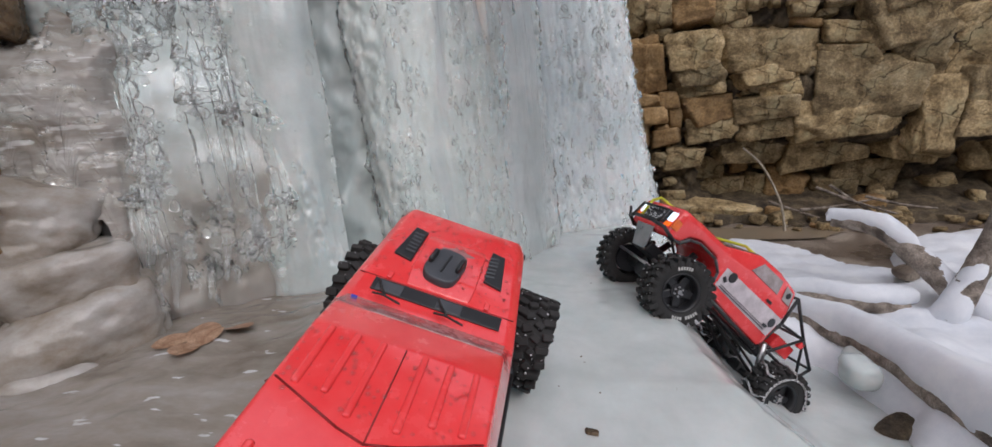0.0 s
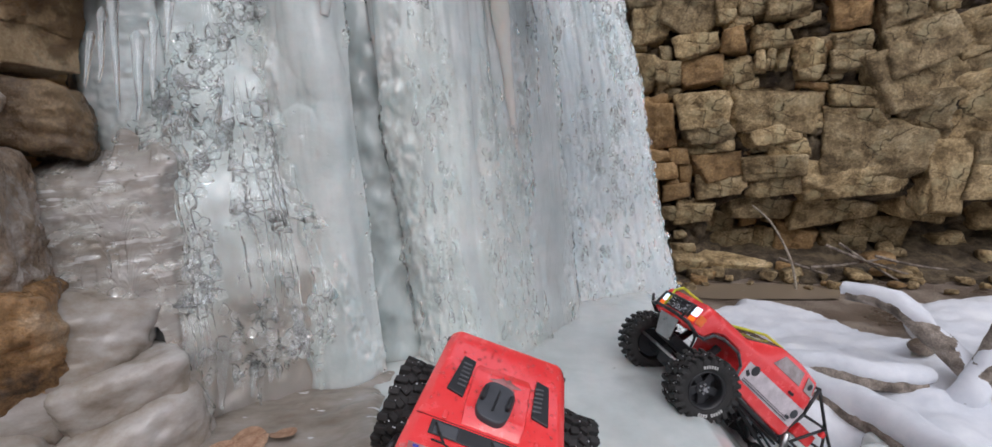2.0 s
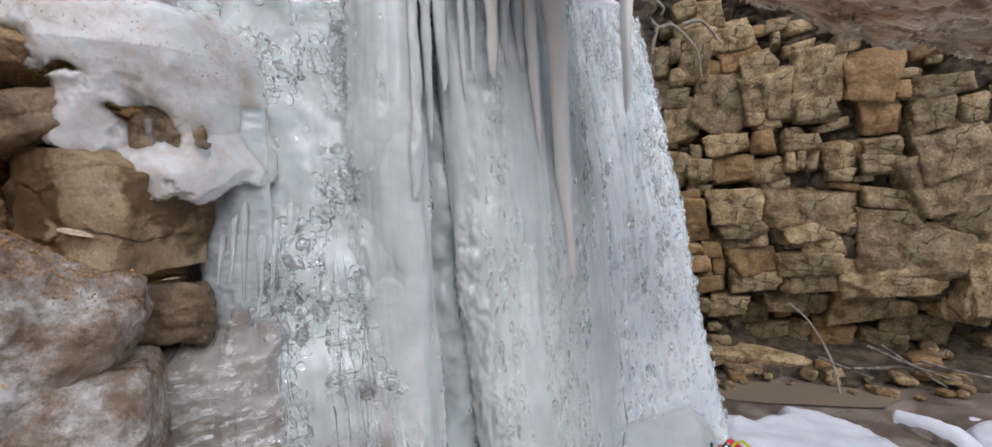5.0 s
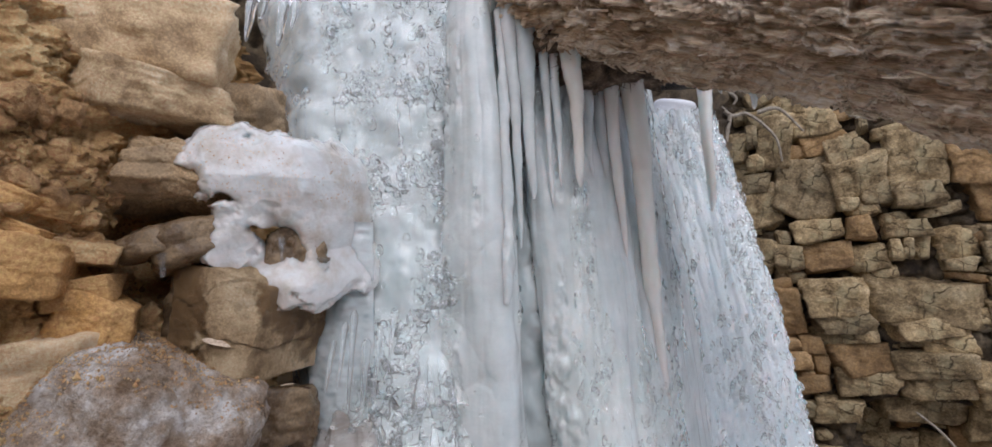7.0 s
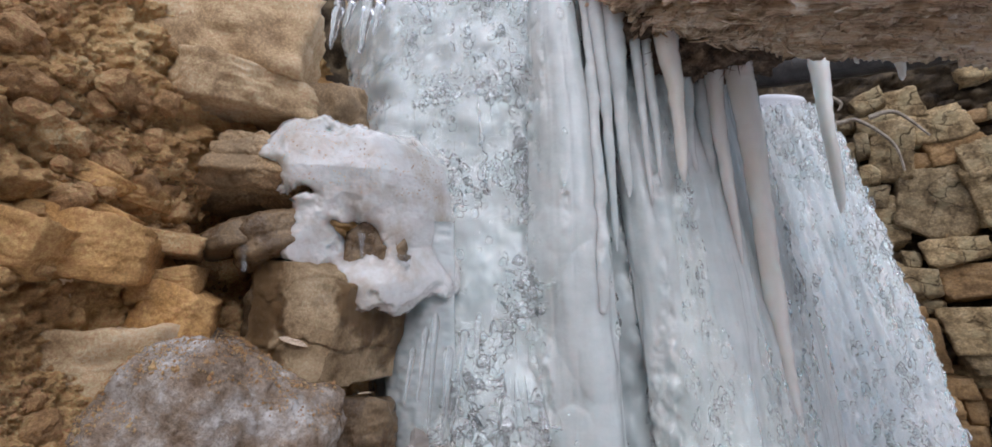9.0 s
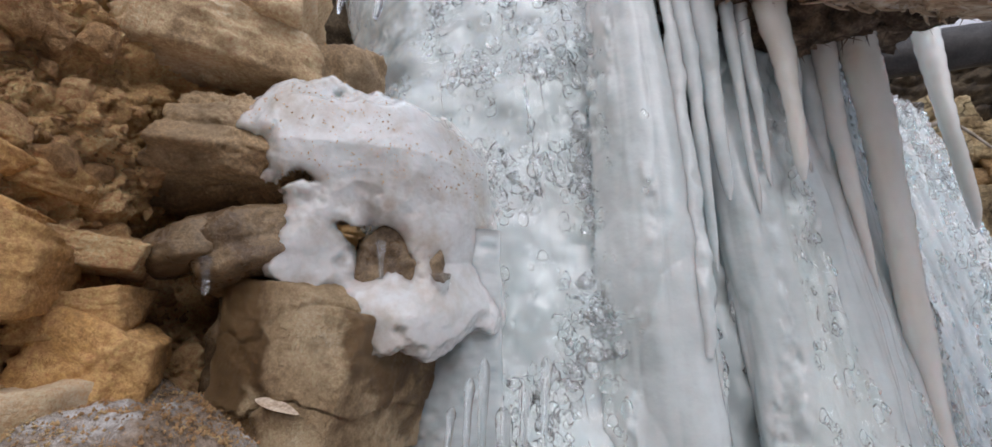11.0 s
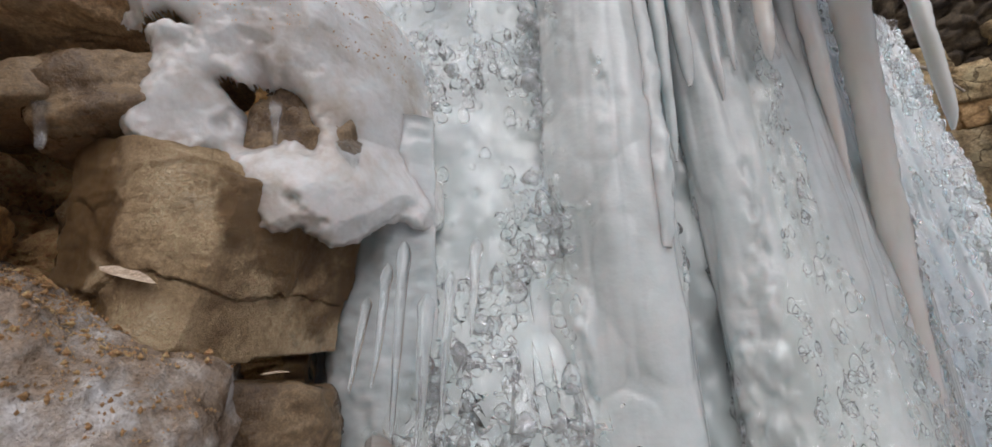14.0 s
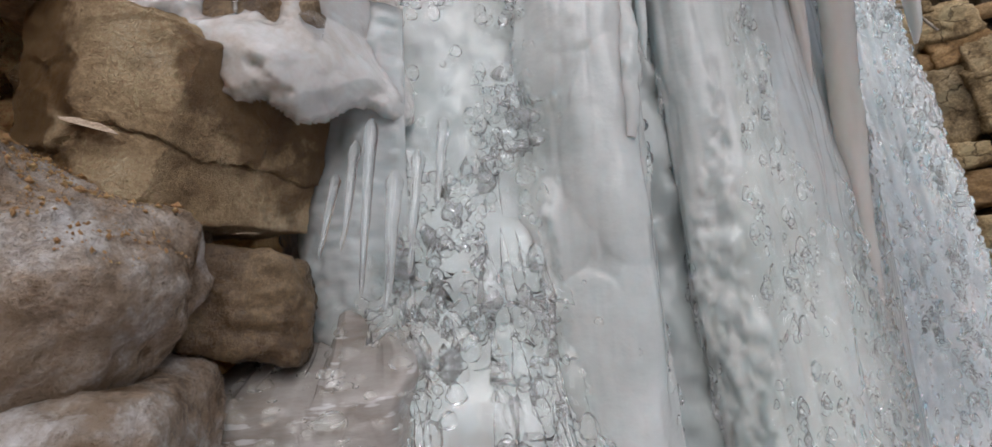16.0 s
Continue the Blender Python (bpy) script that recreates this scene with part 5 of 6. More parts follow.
snow_on(B2[3:], [0.032, 0.028], 6, "clump of snow in the fork of a branch", 0.6)
for k, (kn, rd) in enumerate([([(0.76, 1.16, 0.045), (0.80, 1.02, 0.055), (0.815, 0.88, 0.06), (0.80, 0.74, 0.065), (0.79, 0.60, 0.07), (0.80, 0.40, 0.08)], [0.040, 0.044, 0.040, 0.046, 0.050, 0.05]),
                             ([(0.80, 1.29, 0.045), (0.87, 1.22, 0.06), (0.95, 1.155, 0.062), (1.07, 1.15, 0.05)], [0.026, 0.032, 0.030, 0.024])]):
    log_ = limb("snowy_log", kn, rd, "fallen log buried under rounded snow", SNOW, 10 + k, "log", 0.20, (0.8, 0.8, 0.8))
    under = [(x - 0.012, y - 0.012, z - 0.026) for x, y, z in kn]
    part("underside", tube_mesh("underside", under, [r * 0.72 for r in rd], 16, 60, 0.12, 20 + k), BARK, log_, "dark wet bark underside")
rng = random.Random(31)
for k, (x, y, z, r_) in enumerate([(0.722, 0.862, 0.030, 0.032), (0.775, 0.93, 0.015, 0.028)]):
    me = rock_mesh("ice_bulb", (r_ * 2, r_ * 2, r_ * 2.1), 60 + k, 4, 0, 3, 0.035)
    solid("ice_bulb", me, ICE_FLOOR, "round frozen bulb under a snowy log", "ice", "ice bulbs", at=pose(x, y, z - 0.012))
rock("mud_hollow", (1.19, 1.30, 0.055), (0.10, 0.06, 0.035), 71, MUD, "dark gap of wet mud in the snow", "mud", turn=(0, 0, 20), sharp=4)
# A solid dark lump fills the gap below the log.
rock("mud_hollow", (0.715, 0.755, -0.04), (0.11, 0.05, 0.035), 72, WALL_DIRT, "dark lump filling the gap under a snowy log", "mud", turn=(0, 0, 20), sharp=4)
limb("thin_stick", [(1.285, 2.03, -0.02), (1.28, 2.06, 0.10), (1.258, 2.10, 0.20), (1.22, 2.15, 0.30), (1.17, 2.21, 0.37)], [0.006, 0.006, 0.005, 0.005, 0.004], "thin pale stick leaning on the cliff", STICK, 31, "stick")
for k, (a_, c_) in enumerate([((1.50, 2.16, 0.16), (1.80, 2.02, 0.03)), ((1.55, 2.14, 0.17), (1.76, 2.04, 0.0)), ((1.42, 2.14, 0.06), (1.72, 2.08, 0.10)), ((1.66, 2.06, 0.12), (1.92, 1.98, 0.06)), ((1.30, 2.2, 0.10), (1.5, 2.12, 0.02))]):
    m_ = tuple((p + q) / 2 + rng.uniform(-0.015, 0.015) for p, q in zip(a_, c_))
    limb("twig", [a_, m_, c_], [0.007, 0.006, 0.004], "grey twig lodged at the foot of the cliff", BARK, 40 + k, "twig")
# bare roots on the cliff under the log
ROOTS = [[(0.18, 0.0), (0.10, -0.09), (0.02, -0.10), (-0.08, -0.20), (-0.10, -0.30)], [(-0.02, -0.10), (-0.11, -0.10), (-0.2, -0.2)], [(0.20, 0.02), (0.16, -0.06), (0.18, -0.14)], [(0.10, -0.09), (0.13, -0.2), (0.12, -0.26)], [(0.16, 0.05), (0.07, -0.02), (0.08, -0.05)]]
for k, line in enumerate(ROOTS):
    kn = [tuple(WO + (-0.20 - x) * WU + np.array([0, 0, 1.90 + z * 1.3]) + 0.14 * WN) for x, z in line]
    limb("root", kn, [0.012 - 0.008 * q / (len(kn) - 1) for q in range(len(kn))], "bare pale root on the cliff", STICK, 50 + k, "root")
# snow-dusted dark log behind the icicles
BL = [(0.10, 1.45, 1.66), (0.5, 1.35, 1.60), (0.9, 1.25, 1.55), (1.4, 1.1, 1.5)]
limb("dark_log", BL, [0.05, 0.05, 0.052, 0.055], "dark wet log dusted with snow", plain_dark, 60, "log")
snow_on(BL, [0.03, 0.03, 0.03, 0.03], 61, "thin snow on a dark log", 1.3)
# small stones and dirt on the ice
rock("pebble", (0.085, 0.475, 0.225), (0.017, 0.012, 0.008), 81, WET_ROCK, "dark pebble frozen on the ice", "pebble", detail=3)
for k in range(12):
    x, y = rng.uniform(-0.02, 0.34), rng.uniform(0.42, 0.95)
    g = rng.uniform(0.001, 0.0025)
    rock("grit", (x, y, float(mound(x, y)) + 0.001), (g, g, g * 0.7), 1000 + k, WET_ROCK, "dark speck of grit on the ice", "grit", "grit on the ice", detail=1)

# ---- two remote-controlled trucks ----
def plain(name, colour, rough, metal=0.0, coat=0.0, dirt=None):
    m, n, l, b = shader(name, rough, Metallic=metal)
    fac, _ = noise_node(m, 40, 6, 0.65)
    lo, hi = dirt or (tuple(c * 0.8 for c in colour), tuple(min(1, c * 1.15) for c in colour))
    l.new(ramp(m, fac, [(0.35, lo), (0.65, hi)]), b.inputs["Base Color"])
    l.new(ramp(m, fac, [(0.3, (rough * 0.7,) * 3), (0.7, (min(1, rough * 1.3),) * 3)]), b.inputs["Roughness"])
    b.inputs["Coat Weight"].default_value = coat
    b.inputs["Coat Roughness"].default_value = 0.1
    l.new(bump(m, noise_node(m, 350, 3, 0.6)[0], 0.15, 0.0004), b.inputs["Normal"])
    return m


RED = plain("red_polycarbonate", (0.94, 0.055, 0.06), 0.24, 0, 1.0, ((0.91, 0.045, 0.05), (0.96, 0.07, 0.075)))
RED_DARK = plain("dark_red_seam", (0.25, 0.008, 0.01), 0.5)
RUBBER = plain("black_rubber", (0.018, 0.018, 0.019), 0.75, 0, 0, ((0.010, 0.010, 0.010), (0.035, 0.034, 0.034)))
PLASTIC = plain("black_plastic", (0.02, 0.021, 0.024), 0.4)
GREY_PLASTIC = plain("grey_plastic", (0.06, 0.065, 0.075), 0.38)
STEEL = plain("steel", (0.45, 0.45, 0.46), 0.35, 1.0)
CHAIN = plain("zinc_chain", (0.65, 0.65, 0.66), 0.3, 0.9)
WHITE = plain("off_white_decal", (0.62, 0.56, 0.60), 0.4, 0, 0.3)
INK = plain("black_decal", (0.03, 0.03, 0.035), 0.5)
PALE = plain("pale_lettering", (0.55, 0.55, 0.54), 0.6)
ORANGE = plain("orange_lens", (0.85, 0.16, 0.02), 0.3, 0, 0.5)
CORD = plain("yellow_cord", (0.62, 0.62, 0.05), 0.7)
GLASS = plain("smoky_window", (0.30, 0.24, 0.235), 0.12, 0, 0.6, ((0.20, 0.15, 0.15), (0.42, 0.36, 0.36)))
SCREEN = plain("dusty_windscreen", (0.36, 0.24, 0.24), 0.25, 0, 0.5, ((0.30, 0.09, 0.09), (0.42, 0.29, 0.29)))
DARK_SCREEN = plain("dark_tinted_windscreen", (0.15, 0.07, 0.07), 0.15, 0, 0.7, ((0.10, 0.035, 0.035), (0.22, 0.13, 0.13)))
LAMP, _n, _l, _b = shader("lit_headlight", 0.2, Base_Color=(0.7, 0.8, 0.9, 1))
_b.inputs["Emission Color"].default_value, _b.inputs["Emission Strength"].default_value = (0.62, 0.82, 1.0, 1), 1.6
AMBER, _n, _l, _b = shader("lit_indicator", 0.25, Base_Color=(0.8, 0.16, 0.02, 1))
_b.inputs["Emission Color"].default_value, _b.inputs["Emission Strength"].default_value = (1.0, 0.17, 0.01, 1), 0.8
WATER, *_ = shader("water_drop", 0.03, IOR=1.33, Base_Color=(0.9, 0.5, 0.5, 1))
WATER.node_tree.nodes["Principled BSDF"].inputs["Transmission Weight"].default_value = 0.9


def axes(at, fwd, right):
    f, r = Vector(fwd).normalized(), Vector(right).normalized()
    u = r.cross(f).normalized()
    r = f.cross(u)
    return Matrix(((r.x, f.x, u.x, at[0]), (r.y, f.y, u.y, at[1]), (r.z, f.z, u.z, at[2]), (0, 0, 0, 1)))


def block(size, at=(0, 0, 0), bevel=0.0, turn=(0, 0, 0), bm=None, segments=2):
    """A bevelled box, alone or added to bm."""
    b = bmesh.new()
    bmesh.ops.create_cube(b, size=1, matrix=Matrix.Diagonal((*size, 1)))
    if bevel:
        bmesh.ops.bevel(b, geom=b.edges[:], offset=bevel, segments=segments, affect="EDGES", profile=0.5)
    b.transform(pose(*at, *turn))
    return join(b, bm)


def join(b, bm):
    if bm is None:
        return b
    me = bpy.data.meshes.new("join")
    b.to_mesh(me)
    b.free()
    bm.from_mesh(me)
    bpy.data.meshes.remove(me)
    return bm


def rod(a, b, r, bm=None, sides=10, r2=None):
    """A round bar between two points."""
    a, b = Vector(a), Vector(b)
    q = bmesh.new()
    m = Matrix.Translation((a + b) / 2) @ (b - a).to_track_quat("Z", "Y").to_matrix().to_4x4()
    bmesh.ops.create_cone(q, cap_ends=True, segments=sides, radius1=r, radius2=r if r2 is None else r2, depth=(b - a).length, matrix=m)
    for f in q.faces:
        f.smooth = len(f.verts) == 4
    return join(q, bm)


def bars(points, r, bm=None):
    """Round bars along a line of points, with ball joints."""
    for a, b in zip(points, points[1:]):
        bm = rod(a, b, r, bm)
    for p in points:
        q = bmesh.new()
        bmesh.ops.create_uvsphere(q, u_segments=10, v_segments=6, radius=r, matrix=Matrix.Translation(p))
        bm = join(q, bm)
    return bm


def plate(corners, thick, bevel=0.0):
    """A flat panel with the given outline, raised along its normal."""
    bm = bmesh.new()
    vs = [bm.verts.new(c) for c in corners]
    f = bm.faces.new(vs)
    bm.normal_update()
    n = f.normal.copy()
    got = bmesh.ops.extrude_face_region(bm, geom=[f])
    bmesh.ops.translate(bm, vec=n * thick, verts=[e for e in got["geom"] if isinstance(e, bmesh.types.BMVert)])
    bmesh.ops.recalc_face_normals(bm, faces=bm.faces[:])
    if bevel:
        bmesh.ops.bevel(bm, geom=bm.edges[:], offset=bevel, segments=2, affect="EDGES", profile=0.5)
    return bm


def loft(sections, bevel=0.006):
    """A body from outlines: each (y, [(x, z), ...]) for the right half, from the bottom outward to the top; mirrored."""
    bm = bmesh.new()
    rows = []
    for y, half in sections:
        pts = [(x, y, z) for x, z in half] + [(-x, y, z) for x, z in reversed(half)]
        rows.append([bm.verts.new(p) for p in pts])
    for a, b in zip(rows, rows[1:]):
        for i in range(len(a)):
            j = (i + 1) % len(a)
            bm.faces.new((a[i], a[j], b[j], b[i]))
    bm.faces.new(rows[0][::-1])
    bm.faces.new(rows[-1])
    bmesh.ops.recalc_face_normals(bm, faces=bm.faces[:])
    sharp = [e for e in bm.edges if e.is_manifold and e.calc_face_angle() > 0.25]
    bmesh.ops.bevel(bm, geom=sharp, offset=bevel, segments=4, affect="EDGES", profile=0.5, clamp_overlap=True)
    for f in bm.faces:
        f.smooth = True
    return bm


def tyre_mesh(r, w, lugs, seed, rim):
    """A knobbly tyre round the x axis: a lathed carcass, two rows of shoulder lugs, staggered centre lugs and side biters."""
    prof = [(rim, -0.42), (rim + 0.25 * (r - rim), -0.5), (rim + 0.7 * (r - rim), -0.49), (r * 0.90, -0.42), (r * 0.915, 0.0), (r * 0.90, 0.42), (rim + 0.7 * (r - rim), 0.49), (rim + 0.25 * (r - rim), 0.5), (rim, 0.42)]
    bm = bmesh.new()
    seg = 48
    rows = [[bm.verts.new((x * w, q * math.cos(2 * math.pi * i / seg), q * math.sin(2 * math.pi * i / seg))) for q, x in prof] for i in range(seg)]
    for i in range(seg):
        a, b = rows[i], rows[(i + 1) % seg]
        for j in range(len(prof) - 1):
            f = bm.faces.new((a[j], b[j], b[j + 1], a[j + 1]))
            f.smooth = True
    bmesh.ops.recalc_face_normals(bm, faces=bm.faces[:])
    rng = random.Random(seed)
    lug = block((1, 1, 1), bevel=0.12, segments=1)
    me = bpy.data.meshes.new("lug")
    lug.to_mesh(me)
    lug.free()

    def put(ang, x, rad, size, skew):
        b = bmesh.new()
        b.from_mesh(me)
        b.transform(pose(0, 0, 0, math.degrees(ang)) @ Matrix.Translation((x, 0, rad)) @ pose(0, 0, 0, rng.uniform(-4, 4), rng.uniform(-4, 4), skew) @ Matrix.Diagonal((*size, 1)))
        join(b, bm)

    step_ = 2 * math.pi / lugs
    for i in range(lugs):
        a = i * step_
        for sgn in (-1, 1):
            odd = (i % 2) * 0.06
            put(a + (0.25 if sgn > 0 else 0) * step_, sgn * w * (0.40 - odd), r * 0.945, (w * (0.26 + odd), r * step_ * 0.52, r * 0.13), sgn * 14)
            put(a + (0.25 if sgn > 0 else 0) * step_, sgn * w * 0.485, r * 0.83, (w * 0.07, r * step_ * 0.45, r * 0.16), 0)
            put(a + (0.6 if sgn > 0 else 0.1) * step_, sgn * w * 0.13, r * 0.94, (w * 0.24, r * step_ * 0.5, r * 0.12), -sgn * 24)
    bpy.data.meshes.remove(me)
    return bm


def rim_mesh(r, w):
    """A dished wheel with five windows round a nut."""
    bm = bmesh.new()
    seg = 40
    prof = [(r, -0.42), (r, 0.45), (r * 0.93, 0.46), (r * 0.86, 0.30), (r * 0.84, 0.05)]
    rows = [[bm.verts.new((x * w, q * math.cos(2 * math.pi * i / seg), q * math.sin(2 * math.pi * i / seg))) for q, x in prof] for i in range(seg)]
    for i in range(seg):
        a, b = rows[i], rows[(i + 1) % seg]
        for j in range(len(prof) - 1):
            bm.faces.new((a[j], b[j], b[j + 1], a[j + 1])).smooth = True
    for k in range(5):
        a = 2 * math.pi * k / 5
        block((w * 0.12, r * 0.42, r * 0.62), (w * 0.1, -math.sin(a) * r * 0.52, math.cos(a) * r * 0.52), 0.002, (math.degrees(a), 0, 0), bm)
    rod((-0.05 * w, 0, 0), (w * 0.22, 0, 0), r * 0.38, bm, 20)
    rod((0, 0, 0), (-0.3 * w, 0, 0), r * 0.83, bm, 30)
    bmesh.ops.recalc_face_normals(bm, faces=bm.faces[:])
    return bm


def wheel(parent, at, r, w, side, steer, seed, lugs=22, lettered=False, chained=False):
    """side: 1 when its outer face looks to the truck's right."""
    wh = new("wheel")
    wh.parent = parent
    wh.matrix_basis = pose(*at, 0, 0, steer + (0 if side > 0 else 180))
    tagged(wh, "knobbly black wheel with tyre chains" if chained else "")
    part("tyre", tyre_mesh(r, w, lugs, seed, r * 0.56), RUBBER, wh)
    rim = part("rim", rim_mesh(r * 0.57, w), PLASTIC, wh)
    nut = bmesh.new()
    for k in range(6):
        a = k * math.pi / 3
        rod((w * 0.2, math.cos(a) * r * 0.13, math.sin(a) * r * 0.13), (w * 0.27, math.cos(a) * r * 0.13, math.sin(a) * r * 0.13), 0.0022, nut, 6)
    rod((w * 0.2, 0, 0), (w * 0.34, 0, 0), r * 0.07, nut, 6)
    part("hub_nut", nut, STEEL, wh)
    if lettered:
        bm = bmesh.new()
        for a0, count in ((200, 4), (232, 5), (20, 6)):
            for k in range(count):
                a = a0 + k * 6.2
                block((0.0012, 0.0034, 0.0062), (w * 0.505, -math.sin(radians(a)) * r * 0.71, math.cos(radians(a)) * r * 0.71), 0.0004, (a, 0, 0), bm, 1)
        part("lettering", bm, PALE, wh)["kind"] = "stuff"
    if chained:
        bm = bmesh.new()
        link = bmesh.new()
        seg, sub = 8, 5
        rows = [[link.verts.new(((0.0021 + 0.0007 * math.cos(v)) * math.cos(u) * 1.0, (0.0021 + 0.0007 * math.cos(v)) * math.sin(u) * 1.6, 0.0007 * math.sin(v))) for v in [2 * math.pi * j / sub for j in range(sub)]] for u in [2 * math.pi * i / seg for i in range(seg)]]
        for i in range(seg):
            for j in range(sub):
                link.faces.new((rows[i][j], rows[(i + 1) % seg][j], rows[(i + 1) % seg][(j + 1) % sub], rows[i][(j + 1) % sub]))
        lm = bpy.data.meshes.new("link")
        link.to_mesh(lm)
        link.free()

        def run(pts):
            for k, (p, q) in enumerate(zip(pts, pts[1:])):
                p, q = Vector(p), Vector(q)
                b = bmesh.new()
                b.from_mesh(lm)
                b.transform(Matrix.Translation((p + q) / 2) @ (q - p).to_track_quat("Y", "Z").to_matrix().to_4x4() @ pose(0, 0, 0, 0, 90 * (k % 2), 0))
                join(b, bm)

        for sx in (-1, 1):
            n_ = 56
            run([(sx * w * 0.54, math.cos(2 * math.pi * i / n_) * r * 0.80, math.sin(2 * math.pi * i / n_) * r * 0.80) for i in range(n_ + 1)])
        for k in range(8):
            a = 2 * math.pi * k / 8 + 0.3
            arc = []
            for q in np.linspace(-1, 1, 18):
                x = q * w * 0.55
                rr = r * (1.02 if abs(q) < 0.85 else 1.02 - (abs(q) - 0.85) / 0.15 * 0.2)
                arc.append((x, math.cos(a + 0.12 * math.sin(q * 3)) * rr, math.sin(a + 0.12 * math.sin(q * 3)) * rr))
            run(arc)
        bpy.data.meshes.remove(lm)
        part("tyre_chain", bm, CHAIN, wh)
    return wh


def drops(count, seed, place):
    """Beads of melt water."""
    rng = random.Random(seed)
    bm = bmesh.new()
    for _ in range(count):
        p = place(rng)
        r = rng.choice((0.0007, 0.0009, 0.0012, 0.0016, 0.0022))
        bmesh.ops.create_uvsphere(bm, u_segments=8, v_segments=5, radius=r, matrix=Matrix.Translation(p) @ Matrix.Diagonal((1, 1, 0.55, 1)))
    for f in bm.faces:
        f.smooth = True
    return bm


TRUCK_A = axes((-0.0821, 0.4111, 0.4146), (0.1843, 0.9489, 0.2562), (0.9201, -0.0749, -0.3845))
TRUCK_B = axes((0.3317, 0.8903, 0.3527), (-0.6743, -0.1372, 0.7256), (-0.2047, 0.9788, -0.0052))

# red pickup seen from above
a = thing("crawler_truck", "red remote-controlled truck with ribbed roof, wet, on the ice", "toy truck", "remote-controlled trucks", at=TRUCK_A)
HOOD = [
    (0.173, [(0.050, -0.045), (0.068, -0.035), (0.069, -0.004), (0.062, 0.006)]),
    (0.162, [(0.060, -0.050), (0.078, -0.036), (0.079, 0.008), (0.069, 0.017)]),
    (0.138, [(0.060, -0.020), (0.081, -0.012), (0.081, 0.010), (0.071, 0.019)]),
    (0.060, [(0.060, -0.015), (0.086, -0.008), (0.086, 0.004), (0.075, 0.013)]),
    (0.045, [(0.060, -0.052), (0.087, -0.045), (0.087, 0.003), (0.076, 0.011)]),
    (0.000, [(0.060, -0.055), (0.090, -0.048), (0.090, 0.000), (0.079, 0.005)]),
    (-0.008, [(0.060, -0.055), (0.090, -0.048), (0.090, 0.000), (0.079, 0.005)]),
    (-0.042, [(0.060, -0.055), (0.090, -0.048), (0.090, 0.002), (0.077, 0.029)]),
    (-0.078, [(0.060, -0.055), (0.090, -0.048), (0.090, 0.002), (0.076, 0.040)]),
    (-0.300, [(0.060, -0.055), (0.090, -0.048), (0.090, 0.002), (0.076, 0.047)]),
    (-0.325, [(0.060, -0.050), (0.086, -0.040), (0.084, 0.002), (0.070, 0.040)]),
]
body = part("body", loft(HOOD, 0.007), RED, a)
# raised hood bulge with two scoops
bulge = part("hood_bulge", loft([(0.122, [(0.030, 0.010), (0.032, 0.0155)]), (0.104, [(0.034, 0.011), (0.036, 0.0195)]), (0.050, [(0.034, 0.008), (0.036, 0.0162)]), (0.030, [(0.033, 0.005), (0.034, 0.0095)])], 0.003), RED, body)
for sx in (-1, 1):
    frame_ = part("hood_vent", plate([(sx * 0.051 - 0.0100, 0.066, 0.0124), (sx * 0.051 + 0.0110, 0.061, 0.0120), (sx * 0.051 + 0.0100 - sx * 0.004, 0.114, 0.0176), (sx * 0.051 - 0.0060 - sx * 0.004, 0.117, 0.0180)], 0.004, 0.0012), PLASTIC, body, "black louvred vent with snow grains")
    lou = bmesh.new()
    for k in range(6):
        block((0.011, 0.0025, 0.0016), (sx * 0.0455, 0.074 + k * 0.0062, 0.0178 + 0.0006 * k), 0.0005, (25, 0, 8 * sx), lou, 1)
    part("louvre", lou, GREY_PLASTIC, frame_)
    part("washer_jet", block((0.006, 0.011, 0.003), (sx * 0.052, 0.034, 0.0105), 0.0014), RED, body)
    part("marker_lamp", block((0.004, 0.006, 0.006), (sx * 0.080, 0.152, 0.005), 0.0015), PLASTIC, body)
# camera clip stuck on the bonnet
def oval(w, h, z0, z1, power=3.2, seg=40):
    ring = [(math.copysign(abs(math.cos(q)) ** (2 / power), math.cos(q)) * w / 2, math.copysign(abs(math.sin(q)) ** (2 / power), math.sin(q)) * h / 2) for q in [2 * math.pi * i / seg for i in range(seg)]]
    bm = bmesh.new()
    lo, mid, hi = ([bm.verts.new((x * k, y * k, z)) for x, y in ring] for k, z in ((1, z0), (1, z1 - 0.0015), (0.94, z1)))
    for i in range(seg):
        j = (i + 1) % seg
        bm.faces.new((lo[i], lo[j], mid[j], mid[i])).smooth = True
        bm.faces.new((mid[i], mid[j], hi[j], hi[i])).smooth = True
    bm.faces.new(hi)
    return bm


bm = oval(0.040, 0.052, -0.004, 0.006)
bm.transform(pose(-0.003, 0.064, 0.0175, 4, 0, -8))
clip = part("mount_base", bm, GREY_PLASTIC, a, "dark grey camera mount")
rail = bmesh.new()
for dx in (-0.0155, 0.0155):
    block((0.0055, 0.020, 0.008), (-0.003 + dx, 0.066 - dx * 0.14, 0.0262), 0.0024, (4, 0, -8), rail, 3)
block((0.0025, 0.030, 0.0015), (-0.003, 0.064, 0.0240), 0.0005, (4, 0, -8), rail, 1)
part("mount_rail", rail, PLASTIC, clip)
